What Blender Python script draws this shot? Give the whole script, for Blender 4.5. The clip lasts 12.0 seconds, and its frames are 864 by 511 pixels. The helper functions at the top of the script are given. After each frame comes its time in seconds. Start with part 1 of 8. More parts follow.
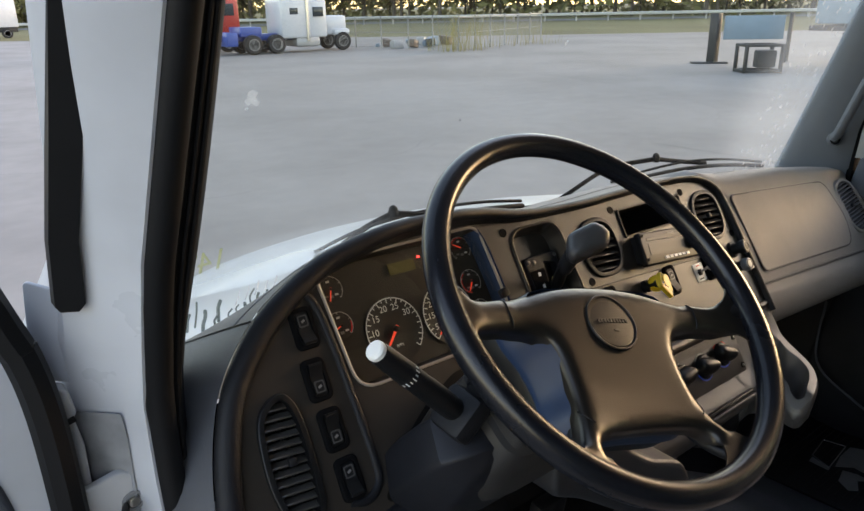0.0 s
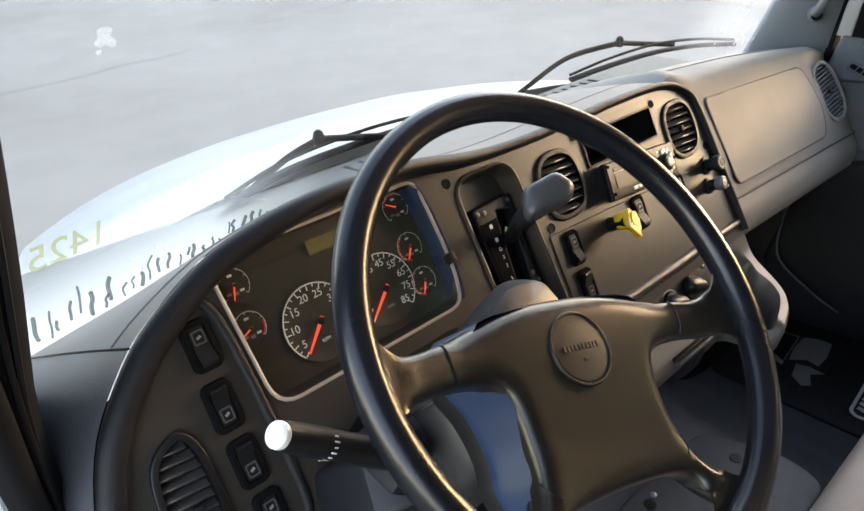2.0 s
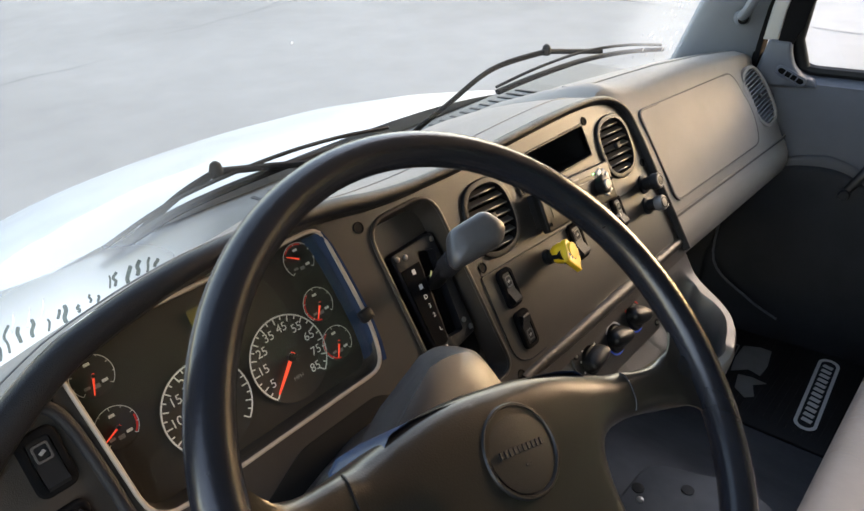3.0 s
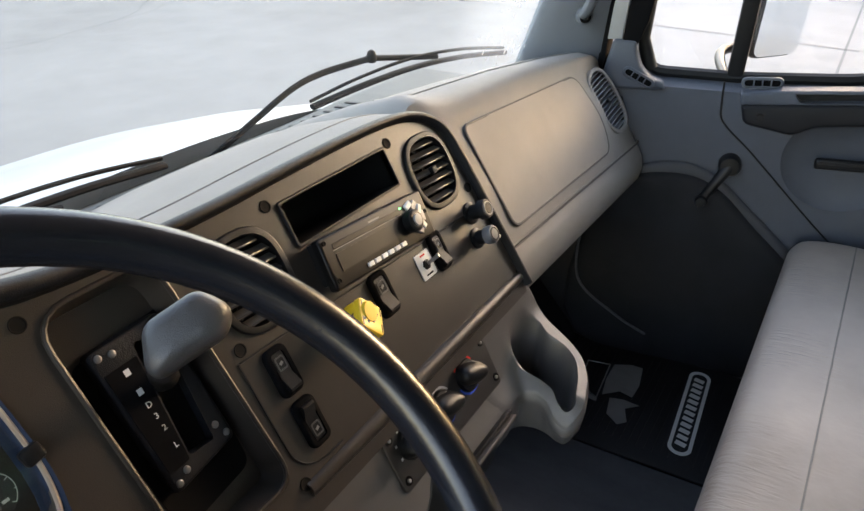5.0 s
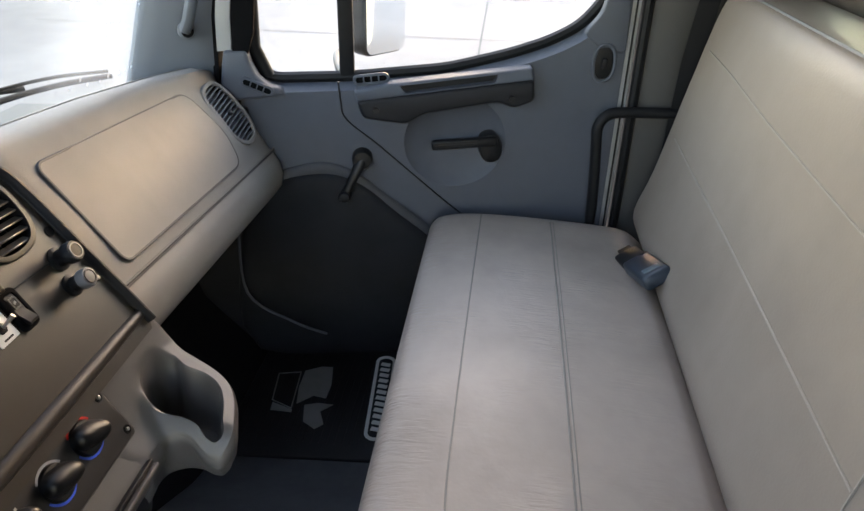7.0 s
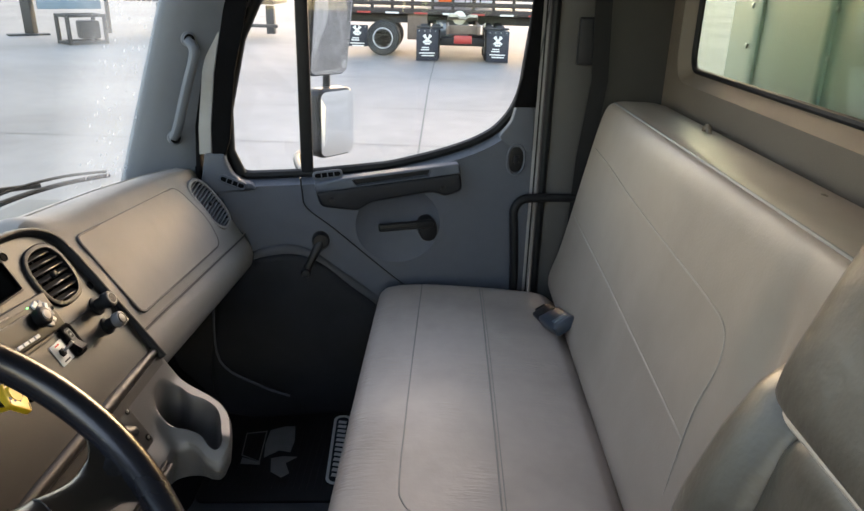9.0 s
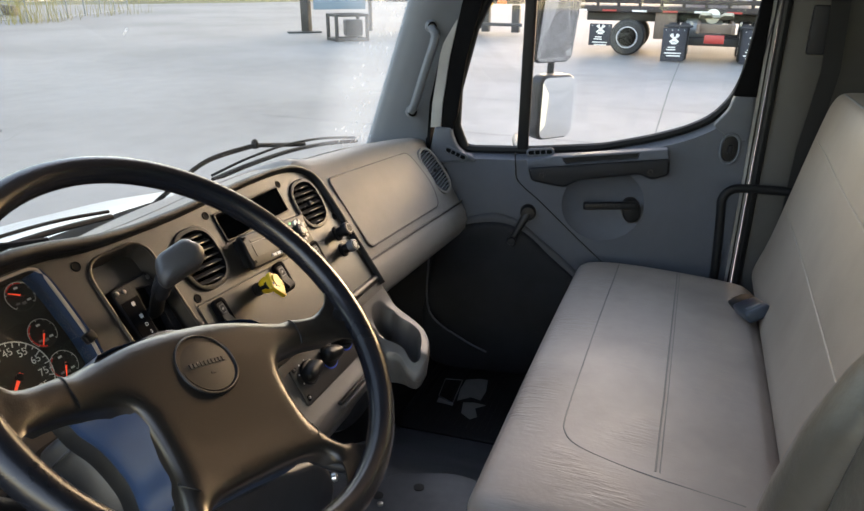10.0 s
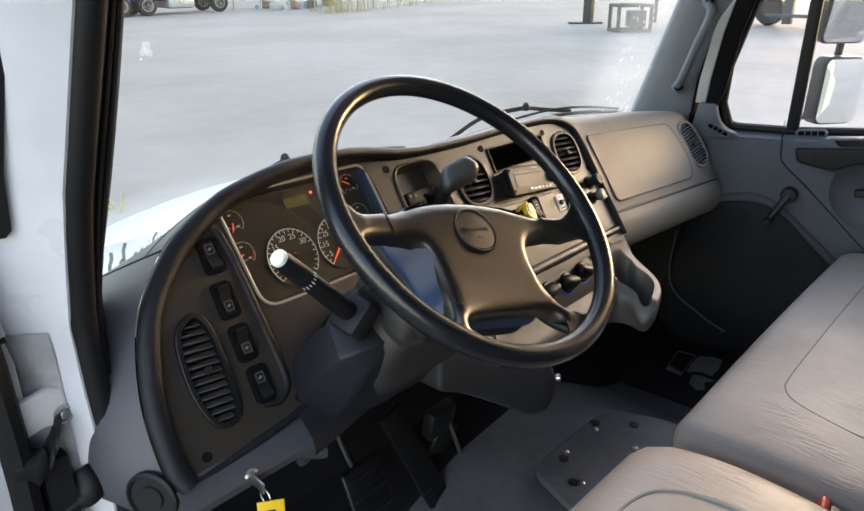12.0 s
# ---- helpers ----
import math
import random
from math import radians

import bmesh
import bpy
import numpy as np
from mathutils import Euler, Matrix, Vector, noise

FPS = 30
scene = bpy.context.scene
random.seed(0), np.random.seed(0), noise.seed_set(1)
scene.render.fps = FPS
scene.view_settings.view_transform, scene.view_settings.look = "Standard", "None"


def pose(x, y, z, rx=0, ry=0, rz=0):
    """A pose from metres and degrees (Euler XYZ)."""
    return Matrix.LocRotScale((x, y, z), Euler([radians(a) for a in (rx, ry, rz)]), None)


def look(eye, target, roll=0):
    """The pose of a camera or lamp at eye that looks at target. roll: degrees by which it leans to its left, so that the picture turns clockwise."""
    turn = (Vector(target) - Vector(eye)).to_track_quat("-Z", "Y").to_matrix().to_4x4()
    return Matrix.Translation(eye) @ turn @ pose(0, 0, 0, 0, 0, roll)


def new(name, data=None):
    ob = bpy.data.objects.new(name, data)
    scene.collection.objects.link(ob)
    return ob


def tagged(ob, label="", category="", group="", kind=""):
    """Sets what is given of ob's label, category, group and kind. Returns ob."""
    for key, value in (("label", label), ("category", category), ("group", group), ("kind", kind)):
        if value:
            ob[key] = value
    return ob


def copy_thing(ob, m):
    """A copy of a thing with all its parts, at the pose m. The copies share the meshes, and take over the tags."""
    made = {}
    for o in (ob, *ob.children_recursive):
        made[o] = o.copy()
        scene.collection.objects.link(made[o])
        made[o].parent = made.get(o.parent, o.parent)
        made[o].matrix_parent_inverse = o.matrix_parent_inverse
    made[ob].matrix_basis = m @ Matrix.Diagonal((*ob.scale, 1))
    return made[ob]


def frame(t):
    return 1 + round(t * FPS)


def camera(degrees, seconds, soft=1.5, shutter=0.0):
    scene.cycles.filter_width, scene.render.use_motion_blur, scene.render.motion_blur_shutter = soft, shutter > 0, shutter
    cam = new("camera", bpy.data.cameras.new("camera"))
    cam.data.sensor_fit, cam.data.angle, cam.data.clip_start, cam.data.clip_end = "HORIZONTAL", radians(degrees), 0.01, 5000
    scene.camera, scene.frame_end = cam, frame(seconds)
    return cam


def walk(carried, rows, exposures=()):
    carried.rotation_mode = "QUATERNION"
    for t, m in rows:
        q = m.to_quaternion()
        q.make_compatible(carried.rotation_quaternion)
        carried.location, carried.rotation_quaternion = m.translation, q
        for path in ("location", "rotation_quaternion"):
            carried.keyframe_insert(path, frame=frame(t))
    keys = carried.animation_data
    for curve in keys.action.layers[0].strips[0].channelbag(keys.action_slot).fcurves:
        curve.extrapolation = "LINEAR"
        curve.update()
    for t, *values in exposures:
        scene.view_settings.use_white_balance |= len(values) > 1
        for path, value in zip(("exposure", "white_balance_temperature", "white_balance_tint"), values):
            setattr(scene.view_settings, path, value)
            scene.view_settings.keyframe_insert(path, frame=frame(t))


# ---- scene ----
from mathutils.geometry import delaunay_2d_cdt

cam = camera(63.8, 12.0)
PATH = [
    (0, (-1.103, 0.108, 1.158), (0.08, 1.584, 0.509), -0.1),
    (0.5, (-1.121, 0.094, 1.168), (0.031, 1.53, 0.387), 0.0),
    (1, (-1.11, 0.109, 1.2), (-0.031, 1.456, 0.189), 0.2),
    (1.5, (-1.046, 0.178, 1.222), (0.027, 1.508, 0.182), -0.0),
    (2, (-0.944, 0.256, 1.224), (0.219, 1.511, 0.188), -0.7),
    (2.5, (-0.894, 0.299, 1.219), (0.341, 1.476, 0.176), 0.2),
    (2.7, (-0.872, 0.313, 1.216), (0.389, 1.468, 0.178), 0.0),
    (4.3, (-0.657, 0.363, 1.17), (0.725, 1.385, 0.147), 0.7),
    (4.5, (-0.63, 0.362, 1.164), (0.775, 1.353, 0.143), 0.8),
    (5, (-0.585, 0.348, 1.157), (0.884, 1.249, 0.143), 0.8),
    (5.5, (-0.543, 0.321, 1.136), (1.033, 1.038, 0.135), 1.0),
    (6, (-0.52, 0.285, 1.144), (1.128, 0.823, 0.147), 1.3),
    (6.5, (-0.503, 0.258, 1.145), (1.199, 0.615, 0.157), 1.5),
    (7, (-0.52, 0.221, 1.153), (1.218, 0.391, 0.179), 1.4),
    (7.2, (-0.539, 0.217, 1.166), (1.204, 0.323, 0.193), 1.6),
    (8.8, (-0.803, 0.207, 1.214), (1.066, 0.152, 0.503), 1.9),
    (9, (-0.831, 0.2, 1.206), (1.04, 0.227, 0.501), 1.6),
    (9.5, (-0.924, 0.158, 1.202), (0.913, 0.495, 0.489), 1.2),
    (10, (-1.004, 0.117, 1.186), (0.749, 0.759, 0.468), 0.8),
    (10.5, (-1.054, 0.111, 1.168), (0.597, 0.975, 0.441), 0.6),
    (11, (-1.101, 0.09, 1.168), (0.425, 1.154, 0.433), 0.4),
    (11.5, (-1.136, 0.049, 1.159), (0.29, 1.239, 0.417), 0.2),
    (12, (-1.19, -0.003, 1.152), (0.187, 1.242, 0.409), 0.1),
]
EXPOSURES = [(t, stops - 0.42, 7800, 24) for t, stops in ((0.0, 1.37), (0.5, 1.45), (0.8, 2.12), (1.2, 2.42), (2.2, 2.24), (4.5, 2.26), (7.0, 2.44), (9.0, 1.99), (10.5, 1.99), (12.0, 2.05))]
walk(cam, [(t, look(eye, target, roll)) for t, eye, target, roll in PATH], EXPOSURES)

# ---- world, sun, exposure ----
world = bpy.data.worlds.new("world")
scene.world = world
world.use_nodes = True
wn = world.node_tree.nodes
sky = wn.new("ShaderNodeTexSky")
sky.sky_type = "NISHITA"
sky.sun_disc = False
SUN_ELEV, SUN_AZ = 12.5, 95.0          # degrees; azimuth clockwise from +y
sky.sun_elevation, sky.sun_rotation = radians(SUN_ELEV), radians(SUN_AZ)
wn["Background"].inputs["Strength"].default_value = 0.52
world.node_tree.links.new(sky.outputs["Color"], wn["Background"].inputs["Color"])
sun_data = bpy.data.lights.new("sun", "SUN")
sun_data.energy, sun_data.angle, sun_data.color = 0.14, radians(35), (1.0, 0.75, 0.54)
sun = new("sun", sun_data)
sun_from = Vector((math.sin(radians(SUN_AZ)) * math.cos(radians(SUN_ELEV)), math.cos(radians(SUN_AZ)) * math.cos(radians(SUN_ELEV)), math.sin(radians(SUN_ELEV))))
sun.matrix_world = look(sun_from * 50, (0, 0, 0))


# ---- materials ----
def material(name, color, rough=0.5, metal=0.0, vary=0.15, scale=40.0, grain=0.0, grain_scale=900.0, relief=0.0, relief_scale=12.0,
             second=None, stain=0.0, stain_scale=6.0, coat=0.0, specular=0.5, voronoi=False, tint=None):
    """A surface with colour varied at two scales, uneven gloss, and fine and coarse relief (metres)."""
    m = bpy.data.materials.new(name)
    m.use_nodes = True
    nt = m.node_tree
    n, link = nt.nodes, nt.links.new
    b = n["Principled BSDF"]
    b.inputs["Metallic"].default_value = metal
    b.inputs["Specular IOR Level"].default_value = specular
    b.inputs["Coat Weight"].default_value = coat
    if tint:
        b.inputs["Specular Tint"].default_value = (*tint, 1)
    co = n.new("ShaderNodeTexCoord")
    fine = n.new("ShaderNodeTexNoise")
    fine.inputs["Scale"].default_value, fine.inputs["Detail"].default_value = scale, 6
    link(co.outputs["Object"], fine.inputs["Vector"])
    broad = n.new("ShaderNodeTexNoise")
    broad.inputs["Scale"].default_value, broad.inputs["Detail"].default_value = stain_scale, 4
    link(co.outputs["Object"], broad.inputs["Vector"])
    dark = second or [c * (1 - vary) for c in color[:3]]
    lite = [min(1, c * (1 + vary * 0.6)) for c in color[:3]]
    mix = n.new("ShaderNodeMix")
    mix.data_type = "RGBA"
    mix.inputs["A"].default_value, mix.inputs["B"].default_value = (*dark, 1), (*lite, 1)
    link(fine.outputs["Fac"], mix.inputs["Factor"])
    last = mix.outputs["Result"]
    if stain:
        ramp = n.new("ShaderNodeValToRGB")
        ramp.color_ramp.elements[0].position, ramp.color_ramp.elements[1].position = 0.42, 0.68
        low = [1 - stain] * 3
        ramp.color_ramp.elements[0].color, ramp.color_ramp.elements[1].color = (1, 1, 1, 1), (*low, 1)
        link(broad.outputs["Fac"], ramp.inputs["Fac"])
        mul = n.new("ShaderNodeMix")
        mul.data_type, mul.blend_type = "RGBA", "MULTIPLY"
        mul.inputs["Factor"].default_value = 1
        link(last, mul.inputs["A"])
        link(ramp.outputs["Color"], mul.inputs["B"])
        last = mul.outputs["Result"]
    link(last, b.inputs["Base Color"])
    rr = n.new("ShaderNodeMapRange")
    rr.inputs["To Min"].default_value, rr.inputs["To Max"].default_value = max(0.02, rough - 0.08), min(1, rough + 0.08)
    link(broad.outputs["Fac"], rr.inputs["Value"])
    link(rr.outputs["Result"], b.inputs["Roughness"])
    chain = None
    for amount, sc, cells in ((relief, relief_scale, False), (grain, grain_scale, voronoi)):
        if not amount:
            continue
        tex = n.new("ShaderNodeTexVoronoi" if cells else "ShaderNodeTexNoise")
        tex.inputs["Scale"].default_value = sc
        if not cells:
            tex.inputs["Detail"].default_value = 5
        link(co.outputs["Object"], tex.inputs["Vector"])
        bump = n.new("ShaderNodeBump")
        bump.inputs["Strength"].default_value, bump.inputs["Distance"].default_value = 1.0, amount
        link(tex.outputs["Distance" if cells else "Fac"], bump.inputs["Height"])
        if chain:
            link(chain.outputs["Normal"], bump.inputs["Normal"])
        chain = bump
    if chain:
        link(chain.outputs["Normal"], b.inputs["Normal"])
    return m


def glass(name, tint=(0.95, 0.98, 0.97), base=0.03, dirt=0.0, gloss=1.0):
    """Thin clear pane: what lies behind it, and the sky's gloss on it; dirt: share of a dusty film."""
    m = bpy.data.materials.new(name)
    m.use_nodes = True
    nt = m.node_tree
    n, link = nt.nodes, nt.links.new
    n.remove(n["Principled BSDF"])
    clear, shine, lw, mix = n.new("ShaderNodeBsdfTransparent"), n.new("ShaderNodeBsdfGlossy"), n.new("ShaderNodeLayerWeight"), n.new("ShaderNodeMixShader")
    clear.inputs["Color"].default_value = (*tint, 1)
    shine.inputs["Roughness"].default_value = 0.02
    shine.inputs["Color"].default_value = (gloss, gloss, gloss, 1)
    power, fres = n.new("ShaderNodeMath"), n.new("ShaderNodeMapRange")
    power.operation = "POWER"
    power.inputs[1].default_value = 5.0
    link(lw.outputs["Facing"], power.inputs[0])
    fres.inputs["To Min"].default_value, fres.inputs["To Max"].default_value = base, 0.6
    link(power.outputs["Value"], fres.inputs["Value"])
    link(fres.outputs["Result"], mix.inputs["Fac"])
    link(clear.outputs["BSDF"], mix.inputs[1])
    link(shine.outputs["BSDF"], mix.inputs[2])
    last = mix.outputs["Shader"]
    if dirt:
        film, noise_tex, co, ramp, add = n.new("ShaderNodeBsdfDiffuse"), n.new("ShaderNodeTexNoise"), n.new("ShaderNodeTexCoord"), n.new("ShaderNodeMapRange"), n.new("ShaderNodeMixShader")
        film.inputs["Color"].default_value = (0.75, 0.77, 0.76, 1)
        noise_tex.inputs["Scale"].default_value, noise_tex.inputs["Detail"].default_value = 5, 8
        link(co.outputs["Object"], noise_tex.inputs["Vector"])
        link(noise_tex.outputs["Fac"], ramp.inputs["Value"])
        ramp.inputs["From Min"].default_value, ramp.inputs["From Max"].default_value = 0.35, 0.8
        ramp.inputs["To Min"].default_value, ramp.inputs["To Max"].default_value = dirt * 0.4, dirt
        link(ramp.outputs["Result"], add.inputs["Fac"])
        link(last, add.inputs[1])
        link(film.outputs["BSDF"], add.inputs[2])
        last = add.outputs["Shader"]
    link(last, n["Material Output"].inputs["Surface"])
    return m


def glow(name, color, strength):
    m = bpy.data.materials.new(name)
    m.use_nodes = True
    b = m.node_tree.nodes["Principled BSDF"]
    b.inputs["Base Color"].default_value = (*color, 1)
    b.inputs["Emission Color"].default_value = (*color, 1)
    b.inputs["Emission Strength"].default_value = strength
    return m


BLACK = material("black_plastic", (0.0055, 0.0058, 0.0065), 0.4, specular=0.3, grain=0.0002, grain_scale=1400)
DARK = material("dark_grained_plastic", (0.0088, 0.0094, 0.0115), 0.42, specular=0.22, grain=0.0003, grain_scale=1100, voronoi=True)
# base colour warmed to make up for the weak low sun
PANEL = material("brown_grey_panel", (0.033, 0.0272, 0.0230), 0.31, specular=0.42, vary=0.14, scale=60, grain=0.00015, grain_scale=1300, voronoi=True, stain=0.12, stain_scale=9, tint=(1.0, 0.97, 0.93))
SOFT = material("soft_grey_dash", (0.225, 0.210, 0.194), 0.55, specular=0.2, vary=0.08, scale=30, grain=0.0003, grain_scale=900, voronoi=True, relief=0.0006, relief_scale=10, stain=0.08)
KNEE = material("grey_knee_panel", (0.050, 0.051, 0.057), 0.42, vary=0.1, scale=40, grain=0.0003, grain_scale=900, voronoi=True)
LOWGREY = material("dark_grey_lower_trim", (0.017, 0.017, 0.020), 0.5, specular=0.3, vary=0.15, scale=40, grain=0.0003, grain_scale=900, voronoi=True)
DOORGREY = material("blue_grey_trim", (0.062, 0.071, 0.088), 0.5, specular=0.38, vary=0.1, scale=35, grain=0.0005, grain_scale=750, voronoi=True)
PILLAR = material("grey_pillar_trim", (0.098, 0.112, 0.13), 0.5, vary=0.08, scale=30, grain=0.0004, grain_scale=800, voronoi=True)
REAR = material("grey_rear_trim", (0.118, 0.090, 0.066), 0.6, vary=0.08, scale=30, grain=0.0004, grain_scale=800, voronoi=True)
VINYL = material("grey_seat_vinyl", (0.370, 0.306, 0.262), 0.44, vary=0.1, scale=30, grain=0.0004, grain_scale=90, relief=0.0014, relief_scale=8, stain=0.24, stain_scale=4)


def creases(m, stretch, amount, patch=7.0):
    """Fine creases running one way, in worn patches."""
    n, link = m.node_tree.nodes, m.node_tree.links.new
    b = n["Principled BSDF"]
    co, mp, fine, worn, ramp, mul, bump = (n.new(k) for k in ("ShaderNodeTexCoord", "ShaderNodeMapping", "ShaderNodeTexNoise", "ShaderNodeTexNoise", "ShaderNodeMapRange", "ShaderNodeMath", "ShaderNodeBump"))
    mp.inputs["Scale"].default_value = stretch
    fine.inputs["Scale"].default_value, fine.inputs["Detail"].default_value, fine.inputs["Distortion"].default_value = 1.0, 3, 0.6
    worn.inputs["Scale"].default_value, worn.inputs["Detail"].default_value = patch, 2
    ramp.inputs["From Min"].default_value, ramp.inputs["From Max"].default_value = 0.46, 0.66
    mul.operation = "MULTIPLY"
    link(co.outputs["Object"], mp.inputs["Vector"])
    link(mp.outputs["Vector"], fine.inputs["Vector"])
    link(co.outputs["Object"], worn.inputs["Vector"])
    link(worn.outputs["Fac"], ramp.inputs["Value"])
    link(fine.outputs["Fac"], mul.inputs[0])
    link(ramp.outputs["Result"], mul.inputs[1])
    link(mul.outputs["Value"], bump.inputs["Height"])
    bump.inputs["Strength"].default_value, bump.inputs["Distance"].default_value = 1.0, amount
    if b.inputs["Normal"].links:
        link(b.inputs["Normal"].links[0].from_socket, bump.inputs["Normal"])
    link(bump.outputs["Normal"], b.inputs["Normal"])


creases(VINYL, (150, 24, 30), 0.0023)
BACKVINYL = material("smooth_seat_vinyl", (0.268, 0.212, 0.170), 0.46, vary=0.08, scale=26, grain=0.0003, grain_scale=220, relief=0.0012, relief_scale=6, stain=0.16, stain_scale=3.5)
PALESEAM = material("pale_seam_thread", (0.34, 0.29, 0.24), 0.5, vary=0.2, scale=300)
STITCHED = material("seat_seam_vinyl", (0.21, 0.19, 0.165), 0.5, vary=0.2, scale=300)
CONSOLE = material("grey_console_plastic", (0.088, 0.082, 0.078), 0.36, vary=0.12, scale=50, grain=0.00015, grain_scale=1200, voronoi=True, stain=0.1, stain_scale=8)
# brown-grey seat-back vinyl, darkened: the doorway's shade is put into its colour
SHADEVINYL = material("shaded_brown_grey_vinyl", (0.062, 0.053, 0.041), 0.40, vary=0.15, scale=20, grain=0.0008, grain_scale=60, relief=0.006, relief_scale=9, stain=0.25, stain_scale=8)
WELT = material("dark_seam", (0.17, 0.163, 0.155), 0.5)
FLOORING = material("grey_floor_vinyl", (0.080, 0.083, 0.092), 0.5, vary=0.3, scale=50, stain=0.3, grain=0.0004, grain_scale=600)
FOOTWELL = material("dark_footwell_felt", (0.011, 0.011, 0.0125), 0.85, specular=0.1, vary=0.3, scale=60, grain=0.0006)
MATRUB = material("black_rubber_mat", (0.009, 0.009, 0.0105), 0.55, specular=0.3, vary=0.3)
RUBBER = material("black_rubber_seal", (0.0055, 0.0058, 0.0068), 0.55, specular=0.22, vary=0.3, scale=25)
FLOCK = material("flocked_black_frame", (0.0045, 0.0046, 0.0052), 0.9, specular=0.05, vary=0.3, scale=40)
WHITE = material("white_body_paint", (0.50, 0.52, 0.555), 0.30, vary=0.04, scale=8, stain=0.12, stain_scale=9, coat=0.3)
GRIME = material("grimy_white_paint", (0.46, 0.465, 0.475), 0.45, vary=0.15, scale=18, stain=0.35, stain_scale=14)
HUBSIDE = material("smooth_wheel_plastic", (0.018, 0.036, 0.078), 0.34, specular=0.22, vary=0.15, scale=40, grain=0.0001, grain_scale=900)
LEATHER = material("black_leathery_wheel", (0.0105, 0.0093, 0.0085), 0.29, specular=0.6, vary=0.25, scale=60, grain=0.00007, grain_scale=850, voronoi=True, tint=(1.0, 0.9, 0.78))
# black rim; its bluish base stands in for reflected sky
RIM = material("black_wheel_rim", (0.0078, 0.0092, 0.0130), 0.25, specular=0.4, vary=0.3, scale=40, grain=0.00012, grain_scale=260, stain=0.3, stain_scale=14, tint=(1.0, 0.95, 0.90))
METAL = material("worn_bare_metal", (0.55, 0.54, 0.52), 0.3, metal=1.0)
WHITEPL = material("white_plastic", (0.75, 0.75, 0.72), 0.35, vary=0.05)
YELLOW = material("yellow_plastic", (0.70, 0.43, 0.015), 0.4, vary=0.1)
RED = material("red_plastic", (0.7, 0.03, 0.02), 0.4, vary=0.1)
GREYPL = material("grey_light_plastic", (0.36, 0.36, 0.36), 0.4)
BLUE = material("blue_print", (0.03, 0.1, 0.6), 0.4)
PRINT = material("white_print", (0.62, 0.62, 0.6), 0.5, vary=0.1)
DIM = material("dim_grey_print", (0.2, 0.2, 0.2), 0.5, vary=0.2)
DIAL = material("gauge_face", (0.018, 0.015, 0.012), 0.45)
CONCRETE = material("yard_concrete", (0.222, 0.211, 0.194), 0.85, vary=0.2, scale=2.5, stain=0.2, stain_scale=0.22, relief=0.004, relief_scale=3)


def screen_glass(name):
    """Windscreen glass with a thin dusty film, thicker with dried droplets outside the wiped field."""
    m = glass(name, (0.73, 0.79, 0.77), 0.03, 0.05)
    nt = m.node_tree
    n, link = nt.nodes, nt.links.new
    out = n["Material Output"]
    last = out.inputs["Surface"].links[0].from_socket
    co, sep, side, low = n.new("ShaderNodeTexCoord"), n.new("ShaderNodeSeparateXYZ"), n.new("ShaderNodeMapRange"), n.new("ShaderNodeMapRange")
    link(co.outputs["Object"], sep.inputs["Vector"])
    link(sep.outputs["X"], side.inputs["Value"])
    side.interpolation_type = "SMOOTHSTEP"
    side.inputs["From Min"].default_value, side.inputs["From Max"].default_value = 0.60, 0.78
    drops, ramp = n.new("ShaderNodeTexVoronoi"), n.new("ShaderNodeMapRange")
    stretch = n.new("ShaderNodeMapping")
    stretch.inputs["Scale"].default_value = (70, 70, 32)
    link(co.outputs["Object"], stretch.inputs["Vector"])
    link(stretch.outputs["Vector"], drops.inputs["Vector"])
    drops.inputs["Scale"].default_value = 1.0
    link(drops.outputs["Distance"], ramp.inputs["Value"])
    ramp.inputs["From Min"].default_value, ramp.inputs["From Max"].default_value = 0.10, 0.34
    ramp.inputs["To Min"].default_value, ramp.inputs["To Max"].default_value = 0.34, 0.20
    mul, film, mix = n.new("ShaderNodeMath"), n.new("ShaderNodeBsdfTranslucent"), n.new("ShaderNodeMixShader")
    mul.operation = "MULTIPLY"
    link(side.outputs["Result"], mul.inputs[0])
    link(ramp.outputs["Result"], mul.inputs[1])
    film.inputs["Color"].default_value = (0.6, 0.62, 0.6, 1)
    # dust in the lower corner on the driver's side
    corner, dust, both = n.new("ShaderNodeMapRange"), n.new("ShaderNodeMath"), n.new("ShaderNodeMath")
    link(sep.outputs["X"], corner.inputs["Value"])
    corner.inputs["From Min"].default_value, corner.inputs["From Max"].default_value = -0.35, -0.6
    link(sep.outputs["Z"], low.inputs["Value"])
    low.inputs["From Min"].default_value, low.inputs["From Max"].default_value = 0.84, 0.71
    low.inputs["To Max"].default_value = 0.72
    dust.operation, both.operation = "MULTIPLY", "MAXIMUM"
    link(corner.outputs["Result"], dust.inputs[0])
    link(low.outputs["Result"], dust.inputs[1])
    link(dust.outputs["Value"], both.inputs[0])
    link(mul.outputs["Value"], both.inputs[1])
    link(both.outputs["Value"], mix.inputs["Fac"])
    link(last, mix.inputs[1])
    link(film.outputs["BSDF"], mix.inputs[2])
    link(mix.outputs["Shader"], out.inputs["Surface"])
    return m


